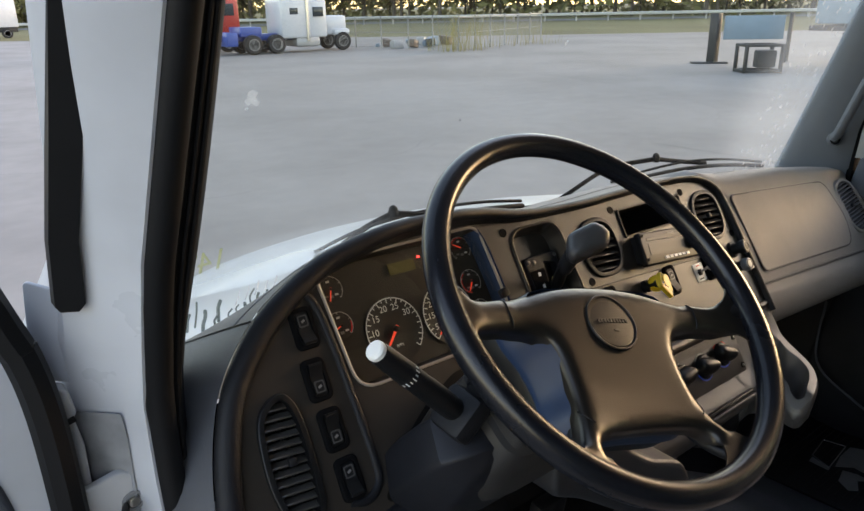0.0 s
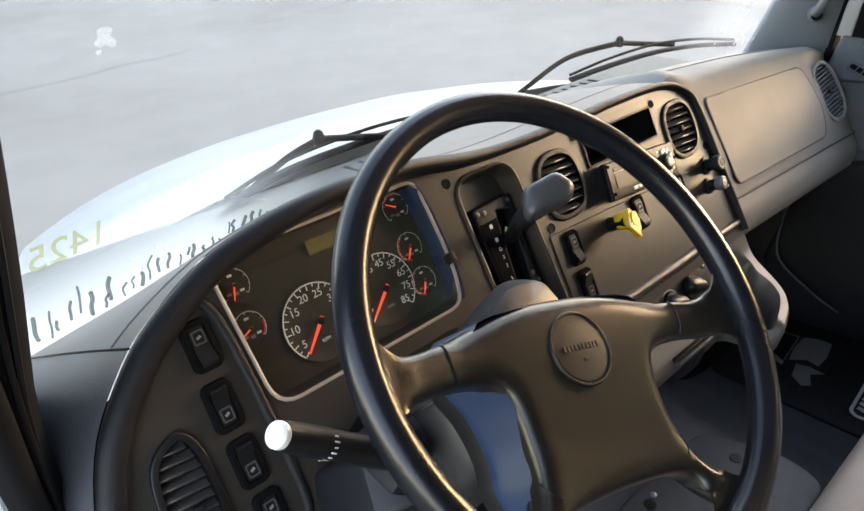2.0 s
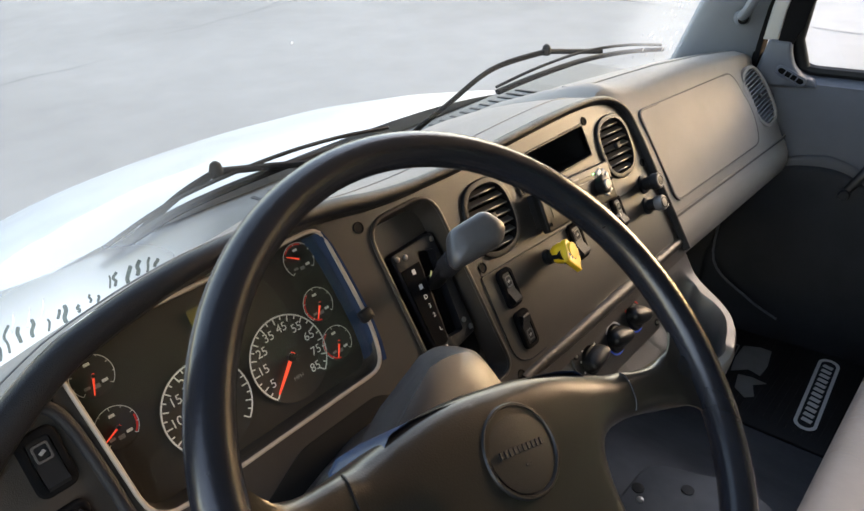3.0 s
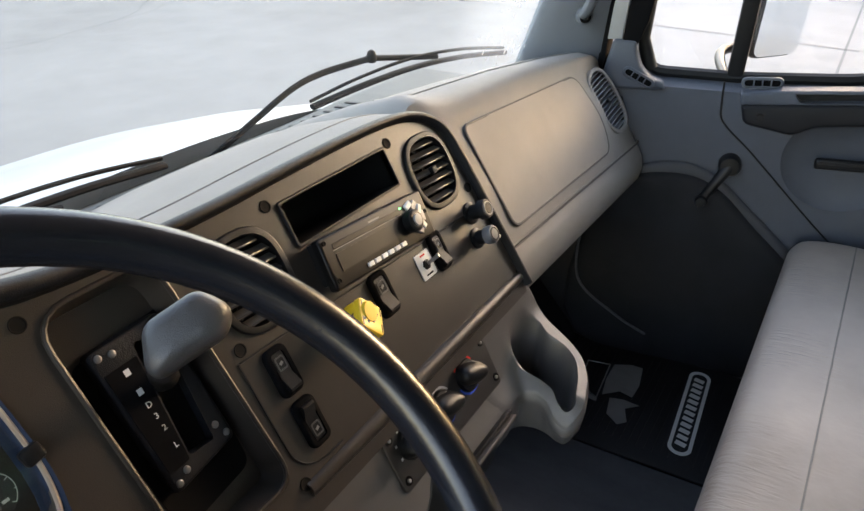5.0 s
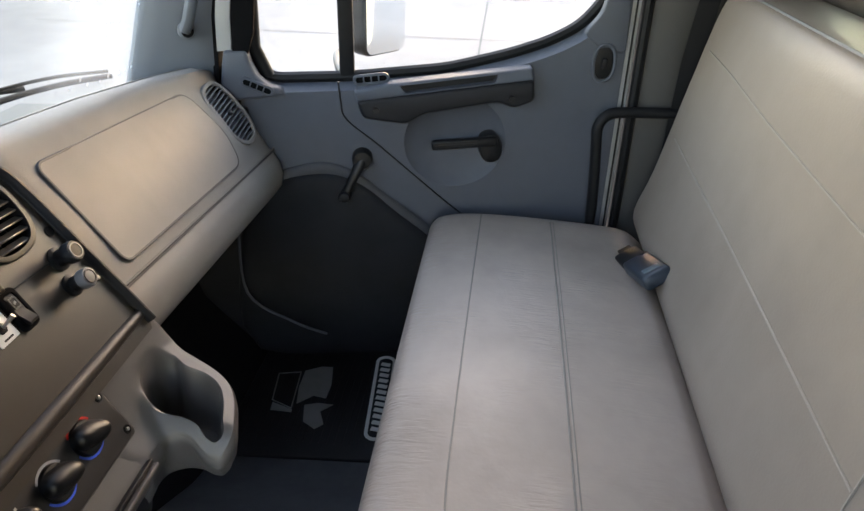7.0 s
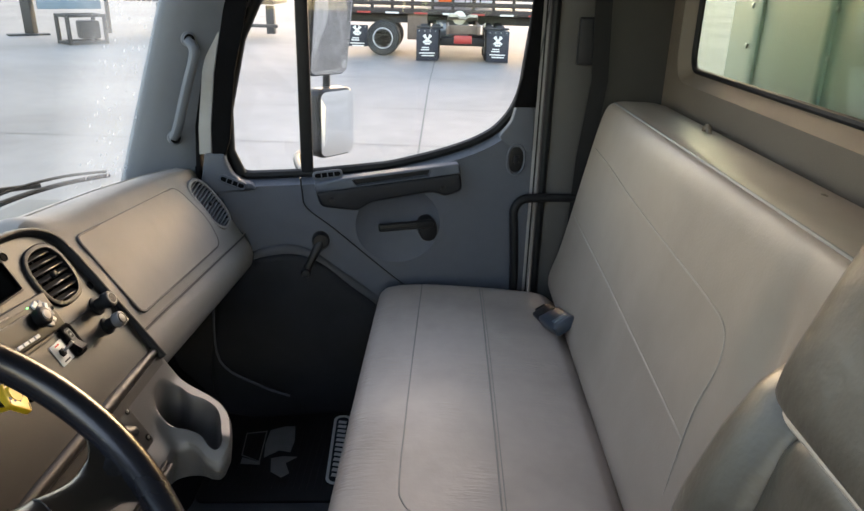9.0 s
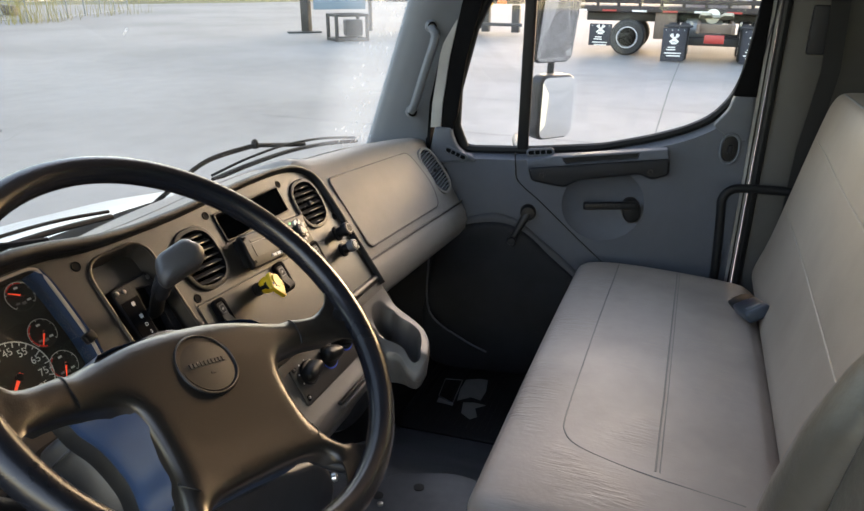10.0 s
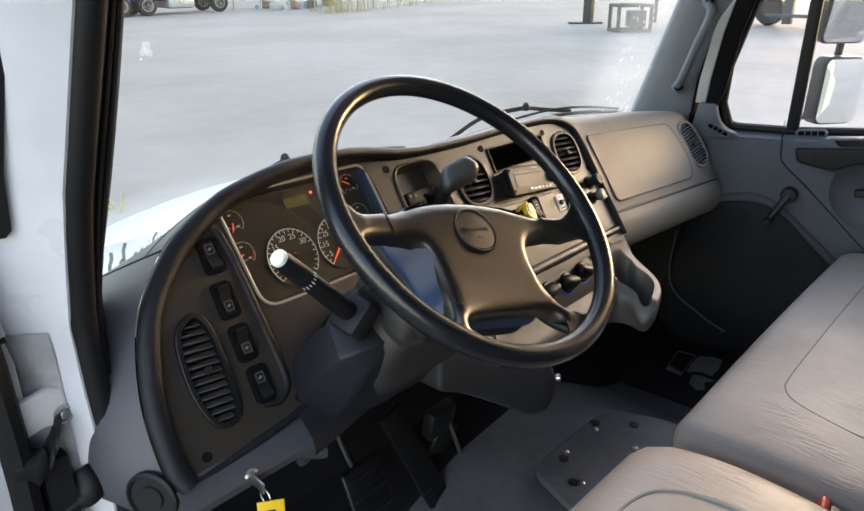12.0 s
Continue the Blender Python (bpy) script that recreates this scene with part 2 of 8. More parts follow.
SCREEN = screen_glass("windscreen_glass")
GLASS = glass("window_glass", (0.95, 0.975, 0.97))
LENS = glass("gauge_lens", (0.97, 0.96, 0.93), 0.025)
WIPER = material("dull_wiper_black", (0.006, 0.006, 0.006), 0.75, specular=0.2)
HOLE = material("dark_screw_hole", (0.004, 0.004, 0.004), 0.8, specular=0.15)
MIRROR = material("mirror_glass", (0.86, 0.87, 0.88), 0.02, metal=1.0, vary=0.02)


# ---- mesh helpers ----
def thing(name, label, category, group="", at=(0, 0, 0), kind=""):
    ob = new(name)
    ob.empty_display_size = 0.05
    ob.location = at
    return tagged(ob, label, category, group, kind)


def part(name, bm, mat, parent=None, label="", smooth=38):
    """Links a bmesh, given in world coordinates, as one mesh object under a thing or a part."""
    bmesh.ops.recalc_face_normals(bm, faces=bm.faces[:])
    for f in bm.faces:
        f.smooth = smooth > 0
    if smooth:
        lim = radians(smooth)
        for e in bm.edges:
            e.smooth = e.calc_face_angle(0) < lim
    me = bpy.data.meshes.new(name)
    bm.to_mesh(me)
    bm.free()
    me.materials.append(mat)
    ob = new(name, me)
    if parent:
        ob.parent = parent
        if parent.type == "EMPTY":
            ob.matrix_parent_inverse = parent.matrix_basis.inverted()
    return tagged(ob, label)


def structure(name, bm, mat, label, category, smooth=38):
    return tagged(part(name, bm, mat, None, "", smooth), label, category, kind="structure")


def loft(rings, cyclic=True, caps=True, close=False, bm=None):
    bm = bm or bmesh.new()
    rows = [[bm.verts.new(p) for p in r] for r in rings]
    n = len(rings[0])
    for a, b in zip(rows, rows[1:] + ([rows[0]] if close else [])):
        for i in range(n if cyclic else n - 1):
            j = (i + 1) % n
            bm.faces.new((a[i], a[j], b[j], b[i]))
    if caps and not close and cyclic:
        bm.faces.new(rows[0][::-1])
        bm.faces.new(rows[-1])
    return bm


def smooth_path(pts, n=8, closed=False):
    """A Catmull-Rom curve through the points."""
    P = [Vector(p) for p in pts]
    out = []
    m = len(P)
    for i in range(m if closed else m - 1):
        if closed:
            a, b, c, d = P[(i - 1) % m], P[i], P[(i + 1) % m], P[(i + 2) % m]
        else:
            a, b, c, d = P[max(0, i - 1)], P[i], P[i + 1], P[min(m - 1, i + 2)]
        for k in range(n):
            t = k / n
            out.append(0.5 * ((2 * b) + (c - a) * t + (2 * a - 5 * b + 4 * c - d) * t * t + (3 * b - a - 3 * c + d) * t ** 3))
    if not closed:
        out.append(P[-1])
    return out


def sweep(path, r, n=10, up=(0, 0, 1), closed=False, bm=None, flat=1.0, taper=None):
    """A tube of radius r along a path; flat squashes it along up; taper(s) scales it."""
    P = [Vector(p) for p in path]
    up = Vector(up)
    rings = []
    for i, p in enumerate(P):
        a, b = (P[i - 1], P[(i + 1) % len(P)]) if closed else (P[max(0, i - 1)], P[min(len(P) - 1, i + 1)])
        t = (b - a).normalized()
        side = t.cross(up)
        side = side.normalized() if side.length > 1e-4 else t.orthogonal().normalized()
        v = side.cross(t).normalized()
        k = r * (taper(i / max(1, len(P) - 1)) if taper else 1)
        rings.append([p + side * (k * math.cos(2 * math.pi * j / n)) + v * (k * flat * math.sin(2 * math.pi * j / n)) for j in range(n)])
    return loft(rings, close=closed, bm=bm)


def rbox(size, m=Matrix(), bevel=0.004, seg=2, bm=None):
    """A bevelled box of that size, centred in the frame m."""
    b = bmesh.new()
    bmesh.ops.create_cube(b, size=1.0, matrix=Matrix.Diagonal((*size, 1)))
    if bevel:
        bmesh.ops.bevel(b, geom=b.edges[:], offset=min(bevel, 0.49 * min(size)), segments=seg, affect="EDGES", profile=0.5)
    b.transform(m)
    return merge(bm, b)


def merge(bm, b):
    if bm is None:
        return b
    me = bpy.data.meshes.new("joined")
    b.to_mesh(me)
    b.free()
    bm.from_mesh(me)
    bpy.data.meshes.remove(me)
    return bm


def rrect(w, h, r, n=4, cx=0.0, cy=0.0):
    """A rounded rectangle, anticlockwise."""
    out = []
    for sx, sy, a0 in ((1, 1, 0), (-1, 1, 90), (-1, -1, 180), (1, -1, 270)):
        for k in range(n + 1):
            a = radians(a0 + 90 * k / n)
            out.append((cx + sx * (w / 2 - r) + r * math.cos(a), cy + sy * (h / 2 - r) + r * math.sin(a)))
    return out


def ellipse(rx, ry, n=28, cx=0.0, cy=0.0, power=2.0):
    out = []
    for k in range(n):
        c, s = math.cos(2 * math.pi * k / n), math.sin(2 * math.pi * k / n)
        out.append((cx + rx * math.copysign(abs(c) ** (2 / power), c), cy + ry * math.copysign(abs(s) ** (2 / power), s)))
    return out


def rounded(poly, r, n=5):
    """A polygon with its corners rounded; r: one radius, or one for each corner."""
    out = []
    m = len(poly)
    for i in range(m):
        p, a, b = Vector(poly[i]), Vector(poly[i - 1]), Vector(poly[(i + 1) % m])
        k = r[i] if isinstance(r, (list, tuple)) else r
        ua, ub = (a - p), (b - p)
        k = min(k, 0.45 * ua.length, 0.45 * ub.length)
        pa, pb = p + ua.normalized() * k, p + ub.normalized() * k
        for j in range(n + 1):
            t = j / n
            out.append(tuple((1 - t) ** 2 * pa + 2 * t * (1 - t) * p + t * t * pb))
    return out


def inside(p, poly):
    x, y = p
    hit = False
    for (x1, y1), (x2, y2) in zip(poly, poly[1:] + poly[:1]):
        if (y1 > y) != (y2 > y) and x < (x2 - x1) * (y - y1) / (y2 - y1) + x1:
            hit = not hit
    return hit


def area(poly):
    return 0.5 * sum(x1 * y2 - x2 * y1 for (x1, y1), (x2, y2) in zip(poly, poly[1:] + poly[:1]))


def inset(poly, d):
    """An anticlockwise outline drawn in by d."""
    out = []
    m = len(poly)
    for i in range(m):
        p, a, b = Vector(poly[i]), Vector(poly[i - 1]), Vector(poly[(i + 1) % m])
        t = (b - a)
        t = t.normalized() if t.length else Vector((1, 0))
        out.append((p.x - t.y * d, p.y + t.x * d))
    return out


def plate(outline, holes=(), depth=0.004, m=Matrix(), edge=0.0, bm=None, warp=None, back=True):
    """A plate in the frame m (its face at z = 0), with holes that go through; edge: the rounding of its outline."""
    bm = bm or bmesh.new()
    outline = [tuple(p) for p in outline]
    if area(outline) < 0:
        outline = outline[::-1]
    holes = [[tuple(p) for p in (h if area(h) > 0 else h[::-1])] for h in holes]
    face = inset(outline, edge) if edge else outline
    loops = [face, *holes]
    co, ed = [], []
    for lp in loops:
        base = len(co)
        co += [Vector(p) for p in lp]
        ed += [(base + i, base + (i + 1) % len(lp)) for i in range(len(lp))]
    vs, _, fs, *_ = delaunay_2d_cdt(co, ed, [], 0, 1e-7)
    put = (lambda x, y, z: m @ Vector(warp(x, y, z))) if warp else (lambda x, y, z: m @ Vector((x, y, z)))
    good = []
    for f in fs:
        c = sum((vs[i] for i in f), Vector((0, 0))) / len(f)
        if inside(c, face) and not any(inside(c, h) for h in holes):
            good.append(f)
    for z, flip in ((0.0, False), (-depth, True)) if back else ((0.0, False),):
        top = [bm.verts.new(put(v.x, v.y, z)) for v in vs]
        for f in good:
            try:
                bm.faces.new([top[i] for i in (f[::-1] if flip else f)])
            except ValueError:
                pass
        for v in top:
            if not v.link_faces:
                bm.verts.remove(v)
    for k, lp in enumerate([outline, *holes]):
        levels = [(face, 0.0), *[([(a[0] + (b[0] - a[0]) * math.sin(q), a[1] + (b[1] - a[1]) * math.sin(q)) for a, b in zip(face, outline)], -edge * (1 - math.cos(q))) for q in (radians(30), radians(60), radians(90))]] if (edge and k == 0) else [(lp, 0.0)]
        levels.append((lp, -depth))
        if edge and k == 0 and back:
            levels.append((face, -depth))
        rows = [[bm.verts.new(put(x, y, z)) for x, y in pts] for pts, z in levels]
        for a, b in zip(rows, rows[1:]):
            for i in range(len(a)):
                j = (i + 1) % len(a)
                q = (b[i], b[j], a[j], a[i])
                bm.faces.new(q if k == 0 else q[::-1])
    bmesh.ops.remove_doubles(bm, verts=bm.verts[:], dist=1e-6)
    return bm


def walls(outline, d0, d1, m=Matrix(), shrink=0.0, bm=None, floor=True, warp=None):
    """The sides (and the bottom) of a pocket whose rim is the outline."""
    bm = bm or bmesh.new()
    outline = outline if area(outline) > 0 else outline[::-1]
    low = inset(outline, shrink) if shrink else outline
    put = (lambda x, y, z: m @ Vector(warp(x, y, z))) if warp else (lambda x, y, z: m @ Vector((x, y, z)))
    a = [bm.verts.new(put(x, y, d0)) for x, y in outline]
    b = [bm.verts.new(put(x, y, d1)) for x, y in low]
    for i in range(len(a)):
        j = (i + 1) % len(a)
        bm.faces.new((a[i], a[j], b[j], b[i]))
    if floor:
        bm.faces.new(b)
    return bm


def lathe(profile, m=Matrix(), n=24, bm=None):
    """A turned body: (radius, height) pairs about the z axis of m."""
    rings = [[m @ Vector((r * math.cos(2 * math.pi * k / n), r * math.sin(2 * math.pi * k / n), z)) for k in range(n)] for r, z in profile]
    return loft(rings, bm=bm)


def frame_at(p, z, x=(1, 0, 0)):
    """The frame at p whose z axis is z."""
    z = Vector(z).normalized()
    x = Vector(x)
    x = (x - z * x.dot(z)).normalized()
    y = z.cross(x)
    return Matrix.Translation(p) @ Matrix((x, y, z)).transposed().to_4x4()


def lerp(x, table):
    """Straight between the (x, value) pairs of a table."""
    if x <= table[0][0]:
        return table[0][1]
    for (a, p), (b, q) in zip(table, table[1:]):
        if x <= b:
            return p + (q - p) * (x - a) / (b - a)
    return table[-1][1]


# ---- the ground of the yard ----
SLOPE, GROUND = 1.33, -1.08
YARD = pose(0, 0, GROUND, 0, -SLOPE, 0)     # the yard falls gently towards the driver's side


def on_yard(x, y, z=0.0):
    return YARD @ Vector((x, y, z))


bm = bmesh.new()
bmesh.ops.create_grid(bm, x_segments=40, y_segments=40, size=1500, matrix=YARD)
structure("ground", bm, CONCRETE, "pale grey concrete yard, worn and dusty", "ground")

# ---- the cab's shell ----
O = Vector((0, 0.69, 0.622))
EV, EN = Vector((0, 0.504, 0.8637)).normalized(), Vector((0, -0.8637, 0.504)).normalized()
DASH = Matrix.Translation(O) @ Matrix((Vector((1, 0, 0)), EV, EN)).transposed().to_4x4()


def dash(u, v, w=0.0):
    return DASH @ Vector((u, v, w))


def glass_y(x, z=0.75):
    """The windscreen: its curve across, its rake upwards."""
    return 1.175 - 0.18 * (x + 0.02) ** 2 - 0.34 * (z - 0.75)


PD = Matrix.Translation((1.095, 0, 0)) @ Matrix((Vector((0.19, -1, 0)).normalized(), Vector((0, 0, 1)), Vector((-1, -0.19, 0)).normalized())).transposed().to_4x4()


def pd(y, z):
    """Place on the passenger door's plane from the world's y and z."""
    return (-1.018 * y, z)


def floor_z(x, y):
    hump = lerp(x, [(-0.62, 0.06), (-0.42, 0.10), (-0.22, 0.17), (0.02, 0.19), (0.18, 0.17), (0.45, 0.03), (0.56, 0.0)])
    return hump * lerp(y, [(0.0, 0.75), (0.45, 1.0), (0.8, 1.05)])


bm = bmesh.new()
xs = [-0.96 + 1.96 * i / 56 for i in range(57)]
ys = [-0.42 + 1.22 * i / 24 for i in range(25)]
rows = [[bm.verts.new((x, y, floor_z(x, y))) for x in xs] for y in ys]
for a, b in zip(rows, rows[1:]):
    for i in range(len(xs) - 1):
        bm.faces.new((a[i], a[i + 1], b[i + 1], b[i]))
structure("floor", bm, FLOORING, "dark grey moulded vinyl cab floor over the tunnel", "floor")
# firewall and toe board
bm = loft([[(x, y, z) for y, z in ((0.80, floor_z(x, 0.8)), (0.96, 0.16), (1.04, 0.40), (1.04, 0.60))] for x in xs], cyclic=False)
structure("wall_front", bm, FOOTWELL, "black felt-covered firewall under the dashboard", "wall")
# rear wall with its window
RW = pose(0, -0.40, 0, 90, 0, 180)           # its face looks forward; local x runs to -x
rear_hole = [(-x, z) for x, z in [(1.035, 1.040), (1.035, 1.48), (-0.93, 1.48), (-0.93, 1.030)]]
rear_hole = rounded(rear_hole, 0.05)
bm = plate([(1.1, 0.0), (1.1, 1.62), (-1.17, 1.62), (-1.17, 0.0)], [inset(rear_hole if area(rear_hole) > 0 else rear_hole[::-1], -0.03)], 0.01, RW)
walls(inset(rear_hole if area(rear_hole) > 0 else rear_hole[::-1], -0.03), 0, -0.035, RW, 0.03, bm, floor=False)
wall_rear = structure("wall_rear", bm, REAR, "grey-brown moulded plastic rear cab wall", "wall")
bm = sweep([RW @ Vector((x, z, -0.033)) for x, z in rear_hole], 0.008, 8, (0, 1, 0), closed=True)
window_rear = structure("window_1", bm, RUBBER, "rear cab window in a black rubber gasket", "window")
bm = plate(rear_hole, (), 0.004, RW @ pose(0, 0, -0.036))
ob = part("pane", bm, glass("rear_glass", (0.74, 0.84, 0.77)), window_rear, "greenish tinted pane")
ob.visible_shadow = False
# side walls behind and before the doors
for side in (1, -1):
    bm = plate([(-0.78, 0.0), (-0.78, 0.62), (-1.1, 0.62), (-1.1, 0.0)], (), 0.03, pose(0, 0, 0) @ Matrix(((0, 0, -side, side * 0.975), (-1, 0, 0, 0), (0, 1, 0, 0), (0, 0, 0, 1))))
    structure("wall_kick", bm, FOOTWELL, "dark kick panel beside the footwell", "wall")
    rows_ = [[(side * x, y, z) for z in (0.0, 0.4, 0.8, 1.2, 1.6)] for x, y in ((1.145, -0.07), (1.112, -0.09), (1.104, -0.115), (1.108, -0.17), (1.118, -0.30), (1.14, -0.36), (1.15, -0.40))]
    # same trim on both sides, in a darker tone on the passenger's
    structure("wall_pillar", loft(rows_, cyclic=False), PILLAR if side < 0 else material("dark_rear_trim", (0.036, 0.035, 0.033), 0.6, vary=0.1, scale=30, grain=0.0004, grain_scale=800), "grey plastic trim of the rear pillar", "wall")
    structure("wall_header", rbox((0.06, 1.2, 0.08), pose(side * 1.05, 0.18, 1.56), 0.01), PILLAR, "grey trim over the door", "wall")
structure("roof", rbox((2.32, 1.40, 0.07), pose(0, 0.16, 1.68), 0.03), WHITE, "white painted cab roof", "roof")
bm = rbox((2.3, 1.32, 0.05), pose(0, 0.16, 1.615), 0.02)
structure("ceiling", bm, material("headliner", (0.40, 0.375, 0.335), 0.9, vary=0.1, scale=200, grain=0.001), "grey padded headliner", "ceiling")
# windscreen
bm = loft([[(x, glass_y(x, z), z) for x in [-0.93 + 1.86 * i / 24 for i in range(25)]] for z in (0.60, 0.70, 0.85, 1.0, 1.15, 1.3, 1.45, 1.58)], cyclic=False)
screen = structure("windscreen", bm, SCREEN, "curved windscreen with dust, drips and marker writing", "window")
screen.visible_shadow = False


def pillar_y(z):
    """The door opening's front edge."""
    return 0.795 if z < 0.78 else 0.795 - 0.34 * (z - 0.78)


# right A-pillar trim
zs = [0.62, 0.7, 0.78, 0.86, 0.95, 1.05, 1.15, 1.25, 1.4, 1.58]
for side, name in ((1, "pillar_right"), (-1, "pillar_left")):
    rings = []
    for z in zs:
        k = max(0, z - 0.75)
        f, r = glass_y(0.9, z), pillar_y(z) + (0.050 if side > 0 else 0.0)
        wide_ = 1.0 if side > 0 else 0.952
        if side > 0:
            sec = ((0.905 - 0.02 * k, f + 0.01), (0.896 - 0.02 * k, f - 0.014), (0.904 - 0.02 * k, f - 0.045), (0.919 - 0.015 * k, f - 0.085), (0.938, r + 0.055), (0.958, r + 0.012), (0.985, r), (1.0, r + 0.06), (0.97, f))
        else:
            sec = ((0.905 - 0.02 * k, f + 0.01), (0.895 - 0.02 * k, f - 0.03), (0.92 - 0.02 * k, f - 0.09), (0.955, r + 0.03), (0.985, r + 0.04), (1.0, r + 0.06), (0.97, f))
        rings.append([(side * min(x, wide_), y, z) for x, y in sec])
    bm = loft(rings)
    bmesh.ops.bevel(bm, geom=[e for e in bm.edges if abs((e.verts[0].co - e.verts[1].co).normalized().z) > 0.8 and len(e.link_faces) == 2 and e.calc_face_angle() > 0.6], offset=0.006, segments=2, affect="EDGES")
    structure(name, bm, PILLAR if side > 0 else RUBBER, "blue-grey plastic windscreen pillar trim" if side > 0 else "black trim on the windscreen pillar", "pillar", 80)

# ---- passenger door ----
door = thing("door_1", "closed passenger door with blue-grey moulded panel and wound-up window", "door", at=(1.05, 0.3, 0.0), kind="structure")
win = [(0.745, 0.728), (0.775, 0.80), (0.772, 0.91), (0.725, 1.089), (0.68, 1.176), (0.56, 1.42), (0.50, 1.45), (-0.02, 1.45), (-0.055, 1.42), (-0.048, 1.19), (-0.037, 1.105), (-0.022, 0.965), (0.0, 0.905), (0.045, 0.85), (0.11, 0.815), (0.2, 0.785), (0.34, 0.752), (0.55, 0.733)]
win = rounded([pd(*p) for p in win], 0.04, 4)
win = win if area(win) > 0 else win[::-1]
wide = inset(win, -0.018)
edge_out = [pd(*p) for p in ((0.80, -0.05), (0.80, 0.78), (0.79, 0.95), (0.755, 1.175), (0.63, 1.52), (-0.046, 1.52), (-0.046, -0.05))]
DISH = [(pd(0.325, 0)[0] + 0.12 * math.cos(2 * math.pi * k / 36), 0.592 + 0.112 * math.sin(2 * math.pi * k / 36)) for k in range(36)]
bm = plate(edge_out, [wide, DISH], 0.02, PD)
walls(DISH, 0, -0.022, PD, 0.03, bm)
walls(wide, 0, -0.05, PD, 0.012, bm, floor=False)
body = part("panel", bm, DOORGREY, door)
bm = sweep([PD @ Vector((x, z, -0.052)) for x, z in win], 0.014, 8, (1, 0, 0), closed=True)
part("window_seal", bm, RUBBER, door, "black rubber window seal")
bm = plate(inset(win, 0.002), (), 0.004, PD @ pose(0, 0, -0.063))
ob = part("pane", bm, GLASS, door)
ob.visible_shadow = False
bm = rbox((0.034, 0.76, 0.03), PD @ pose(*pd(0.568, 1.09), -0.055), 0.006)
part("window_divider", bm, RUBBER, door, "black upright between quarter light and window")
part("outer_sill", sweep([PD @ Vector((*pd(y, z), -0.078)) for y, z in ((0.73, 0.722), (0.55, 0.722), (0.34, 0.741), (0.2, 0.774), (0.11, 0.804), (0.04, 0.842), (0.0, 0.885))], 0.010, 8, (1, 0, 0)), WHITE, door, "white painted sill outside the glass")
# front vent quarter: black frame along the slanted edge
bm = sweep([PD @ Vector((*pd(y, z), -0.045)) for y, z in ((0.742, 0.735), (0.768, 0.80), (0.765, 0.91), (0.722, 1.089), (0.68, 1.176), (0.56, 1.43))], 0.016, 10, (1, 0, 0))
part("quarter_frame", bm, RUBBER, door, "black rubber frame of the quarter light")
bm = plate([pd(*p) for p in ((0.775, 0.79), (0.758, 0.84), (0.748, 0.92), (0.736, 1.006), (0.693, 1.177), (0.565, 1.46), (0.62, 1.51), (0.748, 1.177), (0.784, 1.006), (0.802, 0.87), (0.806, 0.79))], (), 0.012, PD @ pose(0, 0, 0.006), 0.003)
part("front_frame", bm, FLOCK, door, "black front frame of the door window")
bm = plate([pd(*p) for p in ((0.016, 0.922), (-0.002, 1.0), (-0.012, 1.09), (-0.018, 1.19), (-0.03, 1.46), (-0.046, 1.51), (-0.0455, 1.19), (-0.0455, 0.922))], (), 0.012, PD @ pose(0, 0, 0.006), 0.003)
part("rear_frame", bm, FLOCK, door, "black rear frame of the door window")
bm = plate([pd(*p) for p in ((0.8065, 0.80), (0.8025, 0.87), (0.7845, 1.006), (0.7485, 1.177), (0.6205, 1.51), (0.655, 1.51), (0.778, 1.177), (0.814, 1.006), (0.834, 0.87), (0.838, 0.80))], (), 0.03, PD @ pose(0, 0, 0.001), 0.004)
structure("jamb_edge", bm, material("grey_jamb_paint", (0.30, 0.305, 0.31), 0.45, vary=0.15, scale=14, stain=0.25), "pale grey door jamb before the passenger window", "door frame")
# black seal that closes the joint between the pillar trim and the jamb
rings = []
for z in (0.66, 0.80, 0.87, 1.006, 1.177, 1.35, 1.52):
    jy, r = lerp(z, [(0.66, 0.846), (0.80, 0.838), (0.87, 0.834), (1.006, 0.814), (1.177, 0.778), (1.52, 0.65)]), pillar_y(z) + 0.05
    jx = 1.095 - 0.19 * jy
    rings.append([(0.972, r + 0.045, z), (0.966, r + 0.020, z), (jx + 0.012, jy + 0.012, z), (jx + 0.002, jy - 0.001, z), (jx + 0.03, jy - 0.004, z), (1.02, jy + 0.03, z)])
structure("jamb_seal", loft(rings), FLOCK, "black rubber seal between pillar trim and jamb", "seal", 60)

# ---- dashboard ----
dashboard = thing("dashboard", "brown-grey plastic truck dashboard with a hooded instrument binnacle", "dashboard", at=(0, 0.85, 0.5))
OUT = [(-0.892, -0.050), (-0.901, -0.02), (-0.897, 0.05), (-0.879, 0.114), (-0.852, 0.169), (-0.808, 0.215), (-0.765, 0.246), (-0.70, 0.277), (-0.62, 0.300), (-0.55, 0.310), (-0.48, 0.311), (-0.42, 0.305), (-0.36, 0.294), (-0.29, 0.287),
       (-0.2, 0.285), (-0.1, 0.287), (0.0, 0.288), (0.08, 0.286), (0.13, 0.279), (0.165, 0.265), (0.19, 0.242), (0.202, 0.2), (0.212, 0.12), (0.222, 0.04), (0.228, -0.02)]
lip = smooth_path([(u, v, 0) for u, v in OUT], 4)
